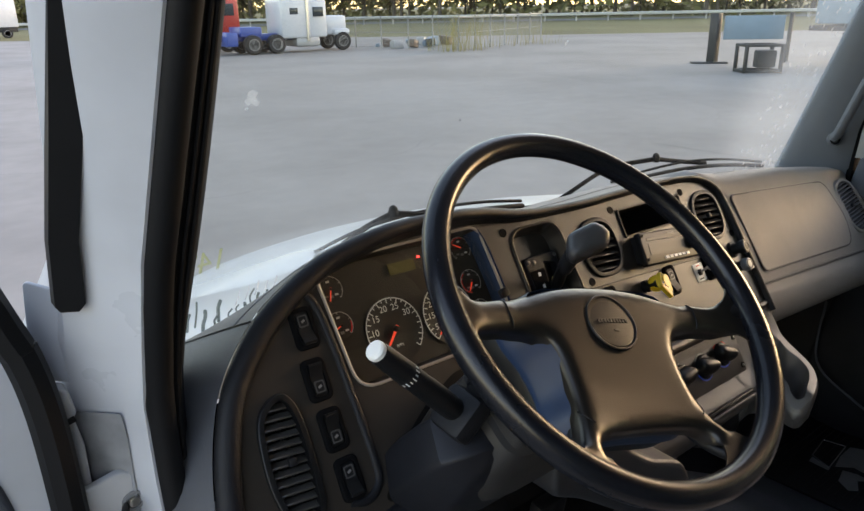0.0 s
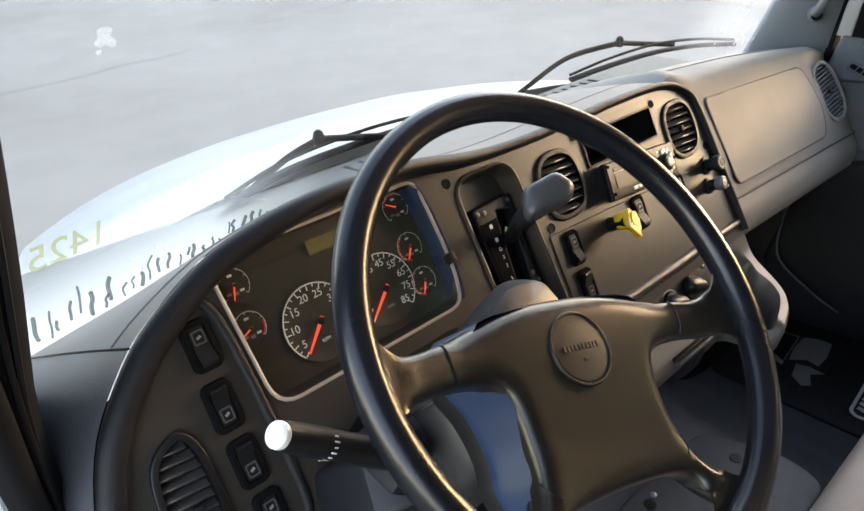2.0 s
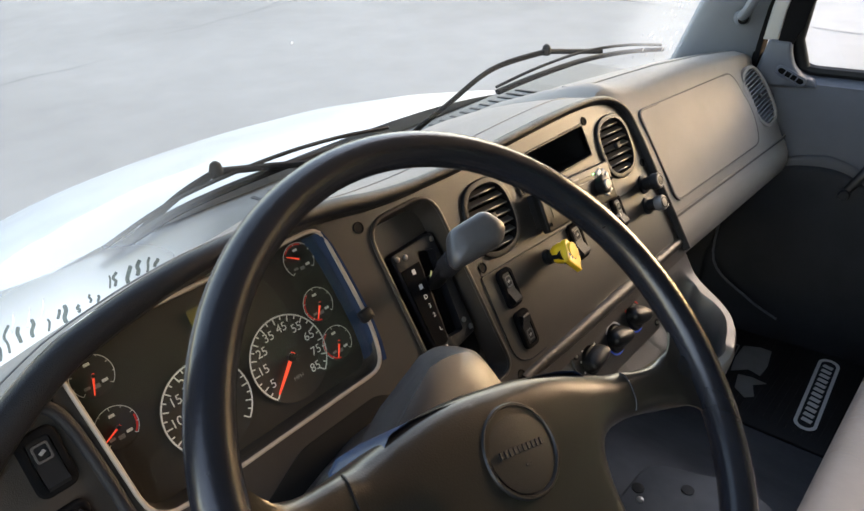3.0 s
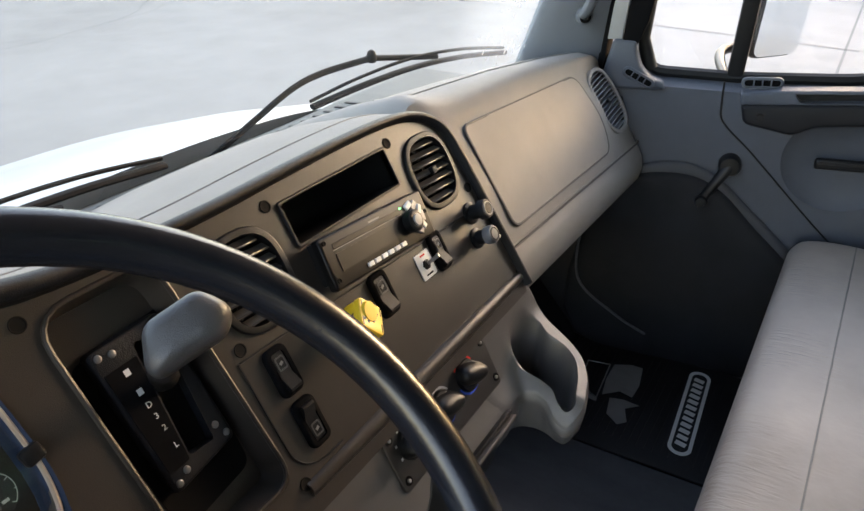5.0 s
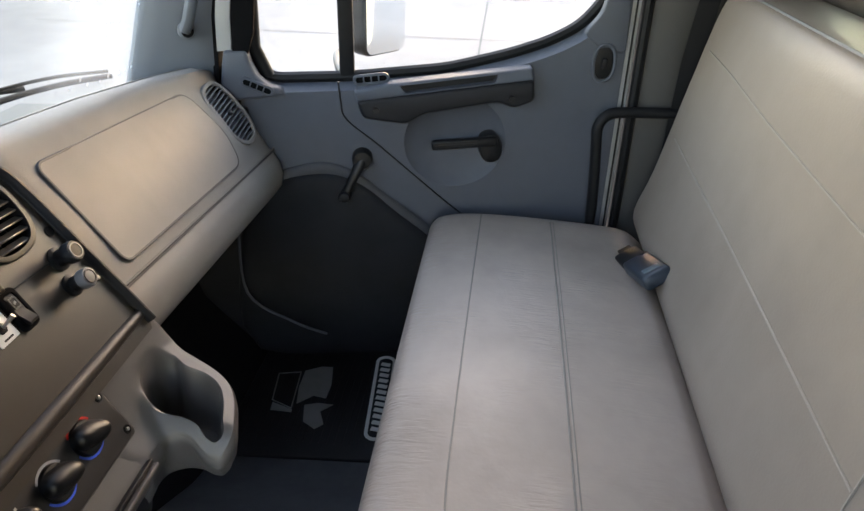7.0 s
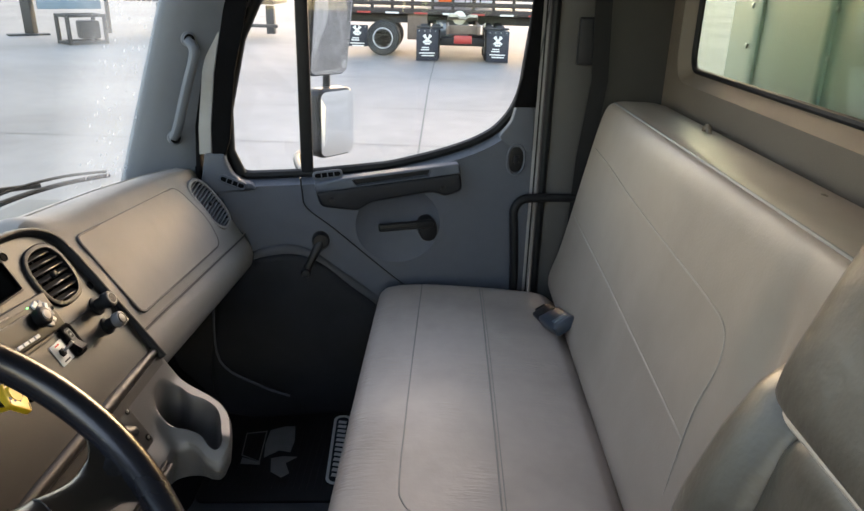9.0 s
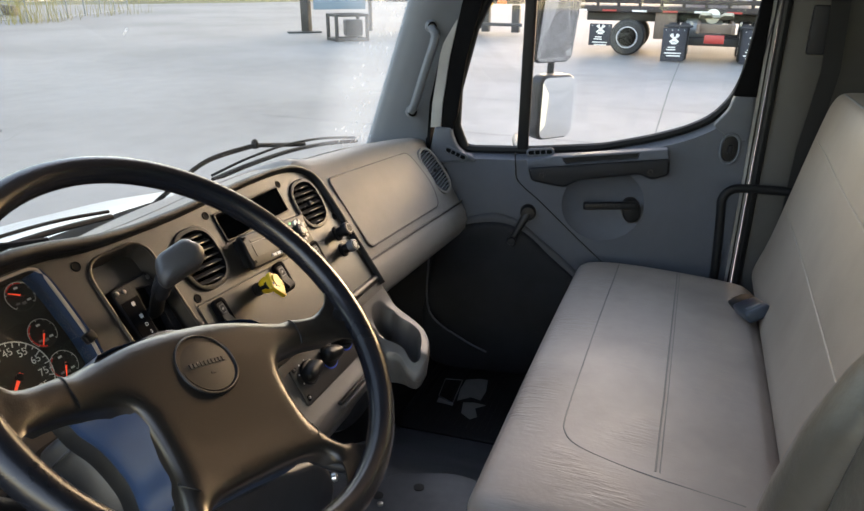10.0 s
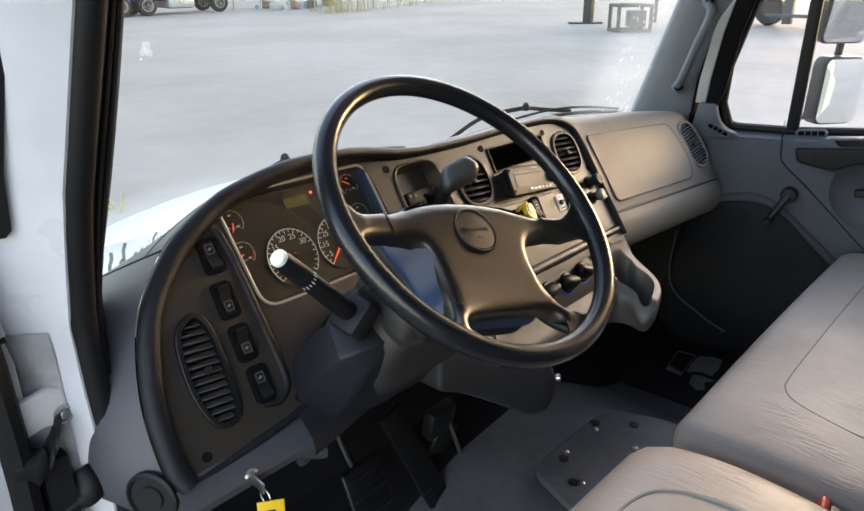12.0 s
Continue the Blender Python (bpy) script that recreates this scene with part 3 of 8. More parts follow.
# the rim stands a little further out round the driver's end
SPREAD = [(-0.91, 0.006), (-0.88, 0.010), (-0.8, 0.017), (-0.7, 0.017), (-0.6, 0.008), (-0.5, 0.0)]
lip = [p + Vector((-t.y, t.x, 0)).normalized() * lerp(p.x, SPREAD) for p, t in [(p, lip[min(len(lip) - 1, i + 1)] - lip[max(0, i - 1)]) for i, p in enumerate(lip)]]
HOOD = [(-0.9, 0.008), (-0.84, 0.008), (-0.72, 0.014), (-0.6, 0.024), (-0.48, 0.024), (-0.4, 0.016), (-0.3, 0.010), (0.3, 0.006)]
WIDE = [(-0.9, 0.0145), (-0.8, 0.0155), (-0.72, 0.0135), (-0.6, 0.011), (-0.5, 0.009), (-0.38, 0.009), (-0.28, 0.007), (0.3, 0.006)]
rings, skirt = [], []
for i, p in enumerate(lip):
    a, b = lip[max(0, i - 1)], lip[min(len(lip) - 1, i + 1)]
    t = (b - a).normalized()
    out = Vector((-t.y, t.x, 0))
    wd, hd = lerp(p.x, WIDE), lerp(p.x, HOOD)
    c = p - out * wd
    ring = []
    for k in range(14):
        q = 2 * math.pi * k / 14
        ring.append(dash(*(c + out * wd * math.cos(q)).to_2d(), hd - 0.006 + (0.009 + 0.25 * wd) * math.sin(q)))
    rings.append(ring)
    skirt.append([dash(*(c - out * wd * 0.9).to_2d(), hd - 0.004), dash(*(c - out * (wd * 0.9 + 0.22 * hd)).to_2d(), 0.001)])
part("hood_lip", loft(rings), DARK, dashboard, "dark rolled lip of the binnacle")
edge = [(lip[i], lip[i + 1] - lip[i - 1]) for i in range(len(lip) - 1) if lip[i].x > 0.06 and lip[i].y > 0.015]
part("side_skirt", loft([[dash(*(p + Vector((-t.y, t.x, 0)).normalized() * d).to_2d(), w) for d, w in ((-0.004, 0.0), (-0.001, -0.012), (0.002, -0.045))] for p, t in edge], cyclic=False), DARK, dashboard, "dark side of the fascia")
part("hood_underside", loft(skirt, cyclic=False), BLACK, dashboard, "black underside of the hood")
# the plate with its openings
CLUSTER = rounded([(-0.716, 0.285), (-0.703, 0.118), (-0.436, 0.118), (-0.428, 0.16), (-0.43, 0.20), (-0.438, 0.285)], [0.02, 0.03, 0.03, 0.03, 0.05, 0.02])
SHIFT = rounded([(-0.383, 0.262), (-0.278, 0.262), (-0.262, 0.02), (-0.372, 0.02)], [0.03, 0.03, 0.02, 0.02])
VENTR = ellipse(0.046, 0.049, 32, 0.13, 0.197, 2.6)
VENTL = ellipse(0.046, 0.049, 32, -0.195, 0.2, 2.6)
VENTD = smooth_path([(-0.808, 0.147, 0), (-0.793, 0.138, 0), (-0.786, 0.106, 0), (-0.7865, 0.043, 0), (-0.790, 0.012, 0), (-0.806, -0.003, 0), (-0.829, 0.005, 0), (-0.8415, 0.044, 0), (-0.841, 0.096, 0), (-0.832, 0.131, 0)], 4, True)
VENTD = [tuple(p.to_2d()) for p in VENTD]
SLOT = rrect(0.182, 0.046, 0.003, 2, -0.033, 0.228)
inner = [tuple((p - Vector((-(lip[min(len(lip) - 1, i + 1)] - lip[max(0, i - 1)]).normalized().y, (lip[min(len(lip) - 1, i + 1)] - lip[max(0, i - 1)]).normalized().x, 0)) * lerp(p.x, WIDE)).to_2d()) for i, p in enumerate(lip)]
out_plate = inner + [(0.215, -0.03), (-0.25, -0.03), (-0.4, -0.06), (-0.66, -0.035), (-0.69, -0.026), (-0.80, -0.039), (-0.872, -0.046)]
bm = plate(out_plate, [CLUSTER, SHIFT, VENTR, VENTL, VENTD, SLOT], 0.006, DASH)
part("fascia", bm, PANEL, dashboard, "brown-grey fascia with openings for dials, vents and radio")
# soft top: from the lip forward to the windscreen and down the side
rings = []
for p in [q for q in lip if q.x < 0.12] + [Vector(q) for q in ((0.14, 0.276, 0), (0.16, 0.266, 0), (0.178, 0.252, 0), (0.194, 0.232, 0))]:
    a = dash(p.x, p.y, lerp(p.x, HOOD) - 0.012)
    if p.x > 0.1:
        a.z -= lerp(p.x, [(0.12, 0.0), (0.16, 0.001), (0.19, 0.006)])
    k = min(1, max(0, (p.y - 0.0) / 0.24))
    x1 = p.x if p.x > -0.72 else lerp(p.x, [(-0.902, -0.955), (-0.85, -0.93), (-0.72, -0.72)])
    z1 = min(lerp(p.y, [(-0.075, 0.55), (0.05, 0.63), (0.17, 0.69), (0.26, 0.735)]), lerp(p.x, [(-0.5, 0.70), (-0.1, 0.735)]))
    y1 = min(glass_y(x1, z1) - 0.012, lerp(p.y, [(-0.075, 0.78), (0.05, 0.84), (0.11, 0.93), (0.16, 1.25)])) if p.x < -0.3 else glass_y(x1, z1) - 0.012
    c = Vector((x1, y1, z1))
    rings.append([a + (c - a) * t + Vector((0, 0, lerp(p.x, [(-0.9, 0.002), (-0.6, 0.004), (-0.3, 0.012), (0.08, 0.018), (0.15, 0.012), (0.19, 0.0)]) * math.sin(math.pi * t) ** 0.8 * k)) + Vector((-0.012 * math.sin(math.pi * t) * (1 - k), 0, 0)) for t in (0, 0.06, 0.14, 0.25, 0.4, 0.6, 0.8, 1.0)])
cut = max(i for i, r in enumerate(rings) if r[0].x < -0.8)
part("side_trim", loft(rings[:cut + 1], cyclic=False), material("grey_dash_side", (0.056, 0.060, 0.070), 0.42, vary=0.1, scale=40, grain=0.0003, grain_scale=900, voronoi=True), dashboard, "grey moulded side of the dashboard")
part("side_joint", sweep([p + Vector((0, 0, 0.0004)) for p in rings[cut]], 0.0014, 6), BLACK, dashboard, "dark joint in the dash side")
part("top_pad", loft(rings[cut:], cyclic=False), SOFT, dashboard, "soft grey top pad running to the windscreen")
part("seam", sweep([r[2] + Vector((0, 0, 0.0002)) for r in rings[cut:-3]], 0.0013, 6), WELT, dashboard, "thin seam in the top pad")
# passenger side: top, glove box face and lower roll
GX = [0.13, 0.145, 0.16, 0.18, 0.20, 0.215, 0.235, 0.264, 0.32, 0.42, 0.55, 0.66, 0.77, 0.82] + [0.825 + 0.005 * k for k in range(20)] + [0.93, 0.94, 0.95, 0.96, 0.97, 0.98, 0.987, 0.993, 0.997, 0.9995]
CREST = [(0.13, 0.82), (0.155, 0.84), (0.18, 0.855), (0.20, 0.858), (0.264, 0.842), (0.32, 0.834), (0.546, 0.817), (0.778, 0.79), (0.9, 0.772), (0.965, 0.75)]


def glove(x, s):
    """The passenger side's face: s = 0 at its top edge, 1 at the lower roll."""
    t = (x - 0.264) / 0.506
    top = Vector((x, 0.830 + 0.012 * t, lerp(x, CREST) - 0.028))
    low = Vector((x, 0.716 + 0.015 * t, 0.637 - 0.045 * t))
    p = top + (low - top) * s + Vector((0, -0.006 * math.sin(math.pi * s), 0))
    return p + Vector((0, 2.0 * max(0, x - 0.920) ** 2 + 0.5 * max(0, 0.225 - x), 0))


rings = []
for x in GX:
    zc = lerp(x, CREST)
    yb = glass_y(x) - 0.012
    e = 2.0 * max(0, x - 0.920) ** 2
    top, low = glove(x, 0), glove(x, 1)
    yc = 0.868 + e
    sec = [Vector((x, yb, 0.735)), Vector((x, yc + 0.7 * (yb - yc), 0.735 + 0.40 * (zc - 0.735))), Vector((x, yc + 0.35 * (yb - yc), 0.735 + 0.76 * (zc - 0.735))), Vector((x, yc + 0.02, zc - 0.001)), Vector((x, yc - 0.01, zc - 0.003)), Vector((x, (yc + top.y) / 2 - 0.006, zc - 0.011)), top]
    sec += [glove(x, k / 30) for k in range(1, 30)] + [low]
    sec += [low + Vector(q) for q in ((0, -0.010, -0.010), (0, -0.020, -0.028), (0, -0.024, -0.05), (0, -0.019, -0.075), (0, -0.002, -0.098), (0, 0.03, -0.115), (0, 0.10, -0.125), (0, 0.2, -0.13))]
    if x > 0.920:
        k = 0.3 + 0.7 * math.sqrt(max(0.0, 1 - ((x - 0.920) / 0.0805) ** 2))
        c = Vector((x, 0.93, 0.67))
        sec = sec[:2] + [c + (p - c) * (k if j > 1 else 0.5 + 0.5 * k) for j, p in enumerate(sec[2:])]
    rings.append(sec)
bm = loft(rings, cyclic=False)
# the opening of the end vent
PV = frame_at((0.853, 0.7955, 0.690), (-0.10, -0.83, 0.55)) @ pose(0, 0, 0, 0, 0, 8)
to_vent = PV.inverted()
gone = []
for f in bm.faces:
    q = to_vent @ f.calc_center_median()
    if abs(q.z) < 0.03 and (q.x / 0.045) ** 2 + (q.y / 0.068) ** 2 < 1:
        gone.append(f)
bmesh.ops.delete(bm, geom=gone, context="FACES")
part("seam", sweep([r[2] * 0.7 + r[3] * 0.3 + Vector((0, 0, 0.0012)) for r in rings[5:-8]], 0.0014, 6), WELT, dashboard, "thin seam along the passenger top")
part("passenger_side", bm, SOFT, dashboard, "soft grey passenger side of the dashboard")
# glove box lid: a slightly proud panel in a groove
GL = [(x, m / 0.215) for x, m in rounded([(0.262, 0.012), (0.748, 0.006), (0.780, 0.112), (0.755, 0.184), (0.272, 0.186)], [0.022, 0.03, 0.09, 0.03, 0.022], 8)]
gl_m = lambda x, s, d: tuple(glove(x, s) + Vector((0, -0.82, 0.57)) * d)
bm = bmesh.new()
co = [Vector(p) for p in inset(GL[::-1] if area(GL) < 0 else GL, 0.0)]
grid_pts = [Vector((0.28 + 0.5 * i / 16, 0.05 + 0.8 * j / 8)) for i in range(17) for j in range(9)]
co2 = co + [p for p in grid_pts if inside(p, inset([tuple(c) for c in co], 0.01))]
vs, _, fs, *_ = delaunay_2d_cdt(co2, [(i, (i + 1) % len(co)) for i in range(len(co))], [], 0, 1e-7)
lid = [bm.verts.new(gl_m(v.x, v.y, 0.004)) for v in vs]
for f in fs:
    if inside(sum((vs[i] for i in f), Vector((0, 0))) / 3, [tuple(c) for c in co]):
        bm.faces.new([lid[i] for i in f])
for v in lid:
    if not v.link_faces:
        bm.verts.remove(v)
part("glove_box_lid", bm, SOFT, dashboard, "grey glove box lid")
rim_pts = [Vector(gl_m(p[0], p[1], 0.002)) for p in GL]
part("lid_groove", sweep(rim_pts, 0.0028, 6, (0, -0.8, 0.5), closed=True), material("groove_shade", (0.035, 0.031, 0.028), 0.6), dashboard, "dark gap round the glove box lid")


part("seam", sweep([glove(0.225 + 0.73 * k / 40, 0.97) + Vector((0, -0.0012, 0.0006)) for k in range(41)], 0.0016, 6), SOFT, dashboard, "seam above the lower roll")
part("seam_gap", sweep([glove(0.225 + 0.73 * k / 40, 0.985) + Vector((0, -0.0012, -0.0006)) for k in range(41)], 0.0024, 6), bpy.data.materials["groove_shade"], dashboard, "dark groove over the lower roll")


# ---- steering wheel and column ----
WC, WN = Vector((-0.541, 0.509, 0.8856)), Vector((0.026, -0.657, 0.753)).normalized()
WHEEL = frame_at(WC, WN) @ pose(0, 0, 0, 0, 0, -17)
RIMR, RIMT = 0.204, 0.0135
wheel = thing("steering_wheel", "black four-spoke steering wheel with a leathery hub pad, turned a little", "steering wheel", at=WC - WN * 0.08)
rings = []
for k in range(96):
    a = 2 * math.pi * k / 96
    c = Vector((RIMR * math.cos(a), RIMR * math.sin(a), 0))
    e = c.normalized()
    # finger ridges on the inner side of the rim
    rip = 0.0008 * math.sin(a * 48)
    rings.append([WHEEL @ (c + e * (RIMT * math.cos(q) - (rip if math.cos(q) < 0 else 0)) + Vector((0, 0, RIMT * 1.05 * math.sin(q)))) for q in [2 * math.pi * j / 14 for j in range(14)]])
part("rim", loft(rings, close=True), RIM, wheel, "smooth black rim, worn shiny")
# hub skin: one moulding with the pad and its four spokes, symmetric about the wheel's own axis
HALF = [(0.0, 0.026), (0.035, 0.025), (0.068, 0.020), (0.098, 0.012), (0.130, 0.004), (0.160, 0.000), (0.181, 0.006), (0.194, 0.024), (0.205, 0.036), (0.207, 0.0), (0.204, -0.036), (0.199, -0.066), (0.190, -0.052), (0.176, -0.040),
        (0.150, -0.033), (0.120, -0.031), (0.096, -0.034), (0.083, -0.043), (0.078, -0.060), (0.0765, -0.085), (0.078, -0.108), (0.084, -0.128), (0.094, -0.145), (0.107, -0.156), (0.121, -0.157), (0.136, -0.150), (0.150, -0.140), (0.142, -0.152),
        (0.120, -0.170), (0.095, -0.185), (0.066, -0.197), (0.046, -0.202), (0.053, -0.190), (0.064, -0.179), (0.072, -0.166), (0.073, -0.153), (0.066, -0.144), (0.052, -0.139), (0.026, -0.137)]
SKIN = [tuple(p.to_2d()) for p in smooth_path([(x, y, 0) for x, y in HALF] + [(0.0, -0.1365, 0)] + [(-x, y, 0) for x, y in HALF[:0:-1]], 3, True)]
SKIN = SKIN[::-1] if area(SKIN) < 0 else SKIN


def skin_z(x, y, d):
    """Height of the hub's skin: a shallow crown, rising to the rim along the spokes, rolled over at its edge."""
    r = math.hypot(x, y)
    z = lerp(r, [(0.0, -0.0155), (0.06, -0.016), (0.10, -0.016), (0.13, -0.0145), (0.16, -0.011), (0.185, -0.005), (0.21, -0.001)]) - 0.010 * min(1, max(0, -y - 0.02) / 0.11) * max(0, 1 - r / 0.17)
    roll = lerp(y, [(-0.04, 0.013), (0.0, 0.021)]) if abs(x) < 0.12 else 0.012
    if r > 0.175:
        return z - 0.002
    k = 1 - min(1, d / roll)
    return z - roll * 0.85 * (1 - math.sqrt(max(0, 1 - k * k)))


def edge_distance(p):
    best = 9.0
    for a, b in zip(SKIN, SKIN[1:] + SKIN[:1]):
        ax, ay, bx, by = *a, *b
        dx, dy = bx - ax, by - ay
        t = min(1, max(0, ((p[0] - ax) * dx + (p[1] - ay) * dy) / (dx * dx + dy * dy + 1e-12)))
        best = min(best, math.hypot(p[0] - ax - t * dx, p[1] - ay - t * dy))
    return best


pts = [Vector(p) for p in SKIN]
for d in (0.0012, 0.003, 0.0055, 0.009):
    pts += [Vector(p) for p in inset(SKIN, d) if inside(p, SKIN) and edge_distance(p) > d * 0.9]
for i in range(-30, 31):
    for j in range(-30, 8):
        p = Vector((0.007 * i, 0.007 * j))
        if inside(p, SKIN) and edge_distance(p) > 0.011:
            pts.append(p)
vs, _, fs, *_ = delaunay_2d_cdt(pts, [(i, (i + 1) % len(SKIN)) for i in range(len(SKIN))], [], 1, 1e-6)
bm = bmesh.new()
top = [bm.verts.new(WHEEL @ Vector((v.x, v.y, skin_z(v.x, v.y, edge_distance(v))))) for v in vs]
for f in fs:
    bm.faces.new([top[i] for i in f])
bmesh.ops.recalc_face_normals(bm, faces=bm.faces[:])
if sum((f.normal.dot(WN) for f in bm.faces)) < 0:
    bmesh.ops.reverse_faces(bm, faces=bm.faces[:])
rim_edge = [(x, y, skin_z(x, y, 0.0)) for x, y in SKIN]
merge(bm, loft([[WHEEL @ Vector(p) for p in rim_edge], [WHEEL @ Vector((x, y, z - (0.012 if math.hypot(x, y) < 0.17 else 0.002))) for x, y, z in rim_edge]], caps=False))
bmesh.ops.remove_doubles(bm, verts=bm.verts[:], dist=1e-5)
part("hub_pad", bm, LEATHER, wheel, "black leather-grained hub pad moulded into four spokes", 60)
# smooth box under the pad, in two steps, and the underside of the spokes
CORE = smooth_path([(-0.088, 0.016, 0), (0.0, 0.022, 0), (0.088, 0.016, 0), (0.092, -0.020, 0), (0.080, -0.05, 0), (0.0735, -0.085, 0), (0.075, -0.115, 0), (0.062, -0.134, 0), (0.0, -0.134, 0), (-0.062, -0.134, 0), (-0.075, -0.115, 0), (-0.0735, -0.085, 0), (-0.080, -0.05, 0), (-0.092, -0.020, 0)], 4, True)
core_c = Vector((0, -0.05, 0))
core = lambda s, z, sy=1.0: [WHEEL @ Vector((p.x * s, core_c.y + (p.y - core_c.y) * sy, z)) for p in CORE]
part("hub_side", loft([core(0.99, -0.024), core(1.05, -0.036), core(1.13, -0.054), core(1.17, -0.062), core(1.185, -0.068), core(1.16, -0.072, 0.98)], caps=False), HUBSIDE, wheel, "smooth blue-black side wall of the hub", 50)
part("hub_back", loft([core(1.10, -0.0700, 0.97), core(1.14, -0.078, 0.97), core(1.16, -0.094, 0.97), core(1.0, -0.102, 0.85)]), BLACK, wheel, "black back cover of the hub", 50)
for sx in (1, -1):
    part("spoke_back", sweep([WHEEL @ Vector(p) for p in smooth_path([(0.075 * sx, -0.010, -0.036), (0.12 * sx, -0.014, -0.036), (0.165 * sx, -0.017, -0.026), (0.196 * sx, -0.012, -0.010)], 5)], 0.013, 12, WN, flat=0.7), BLACK, wheel, "underside of a spoke")
    part("spoke_back", sweep([WHEEL @ Vector(p) for p in smooth_path([(0.068 * sx, -0.118, -0.044), (0.081 * sx, -0.142, -0.040), (0.094 * sx, -0.164, -0.026), (0.104 * sx, -0.176, -0.010)], 5)], 0.0085, 12, WN, flat=0.9), BLACK, wheel, "underside of a spoke")
    for pts_ in ([(0.128, 0.003), (0.1275, -0.012), (0.125, -0.028)], [(0.080, -0.112), (0.076, -0.121), (0.071, -0.127)]):
        part("pad_seam", sweep([WHEEL @ Vector((x * sx, y, skin_z(x * sx, y, edge_distance((x * sx, y))) + 0.0002)) for x, y in [p.to_2d() for p in smooth_path([(*p, 0) for p in pts_], 5)]], 0.0008, 6, WN), BLACK, wheel)
EMB = WHEEL @ pose(0.0, -0.022, -0.0168)
part("emblem", lathe([(0.0325, -0.003), (0.0325, 0.0010), (0.0315, 0.0022), (0.0300, 0.0022), (0.0292, 0.0004), (0.0285, 0.0000), (0.0280, 0.0010), (0.015, 0.0018), (0.002, 0.0020)], EMB, 40), BLACK, wheel, "round black emblem disc with a raised ring")
bm = None
for k in range(10):
    bm = rbox((0.0030, 0.0050, 0.0014), EMB @ pose(-0.0185 + 0.0041 * k, 0.001, 0.0020), 0.0003, 1, bm)
bm = rbox((0.006, 0.0022, 0.0012), EMB @ pose(0.001, -0.010, 0.0019), 0.0003, 1, bm)
part("emblem_mark", bm, DARK, wheel, "row of small embossed marks")

column = thing("steering_column", "dark plastic steering column shroud with a stalk", "steering column", at=(-0.55, 0.75, 0.5))
COLF = frame_at(WC, WN)
rings = []
for d, hw, top, bot, pw in ((0.098, 0.060, 0.040, 0.05, 2.6), (0.104, 0.088, 0.055, 0.07, 4), (0.112, 0.094, 0.054, 0.078, 6), (0.13, 0.098, 0.060, 0.08, 8), (0.146, 0.100, 0.066, 0.084, 8), (0.150, 0.099, 0.064, 0.088, 8), (0.153, 0.106, 0.050, 0.092, 7), (0.19, 0.118, 0.040, 0.10, 7), (0.23, 0.115, 0.04, 0.115, 6), (0.30, 0.10, 0.035, 0.11, 4), (0.42, 0.09, 0.03, 0.10, 4)):
    rings.append([COLF @ Vector((x, (y * top * (1 - 0.6 * min(1, max(0, 0.35 - x / hw) / 0.9)) if y > 0 else y * bot), -d)) for x, y in [(hw * p[0], p[1]) for p in ellipse(1, 1, 40, power=pw)]])
part("shroud", loft(rings), material("column_plastic", (0.026, 0.0245, 0.0235), 0.4, specular=0.4, vary=0.12, scale=50, grain=0.00015, grain_scale=1200, voronoi=True), column)
rings = []
for d, k, yt, yb in ((0.158, 0.45, -0.026, -0.060), (0.163, 0.66, -0.018, -0.074), (0.172, 0.84, -0.012, -0.086), (0.188, 0.95, -0.006, -0.094), (0.21, 0.98, -0.003, -0.100), (0.26, 0.98, 0.0, -0.108), (0.33, 0.93, 0.0, -0.112)):
    rings.append([COLF @ Vector((x * k, y, -d)) for x, y in rounded([(-0.155, yt), (-0.170, yt - 0.05), (-0.135, yb + 0.010), (-0.05, yb), (0.10, yb), (0.15, yb + 0.03), (0.165, yt - 0.03), (0.14, yt)], 0.006, 3)])
part("lower_shroud", loft(rings), material("column_cover", (0.010, 0.0108, 0.014), 0.42, specular=0.3, vary=0.12, scale=50, grain=0.0002, grain_scale=1000, voronoi=True), column, "dark blue-grey faceted lower column cover", 30)
part("shroud_joint", sweep([COLF @ Vector((sx * hw, 0.004, -d)) for sx, hw, d in ((-1, 0.1085, 0.148), (-1, 0.1075, 0.132), (-1, 0.102, 0.114), (-1, 0.09, 0.1045))], 0.0013, 6, WN), BLACK, column)
SB, ST = Vector((-0.690, 0.592, 0.772)), Vector((-0.789, 0.582, 0.873))
sd = (ST - SB).normalized()
SF = frame_at(SB, sd)
L = (ST - SB).length
stalk = part("stalk", lathe([(0.010, -0.03), (0.0130, 0.0), (0.0128, L * 0.35), (0.0122, L * 0.4), (0.0120, L * 0.55), (0.0124, L * 0.6), (0.0112, L - 0.012), (0.0104, L - 0.004)], SF, 24), BLACK, column, "black multifunction stalk")
part("stalk_cap", lathe([(0.0098, L - 0.004), (0.0101, L - 0.002), (0.0098, L + 0.001), (0.008, L + 0.0028), (0.003, L + 0.0032)], SF, 24), WHITEPL, stalk, "white push-button end cap")
part("stalk_boot", rbox((0.05, 0.05, 0.03), frame_at(SB - sd * 0.02, sd), 0.008), DARK, column, "square stalk boot")


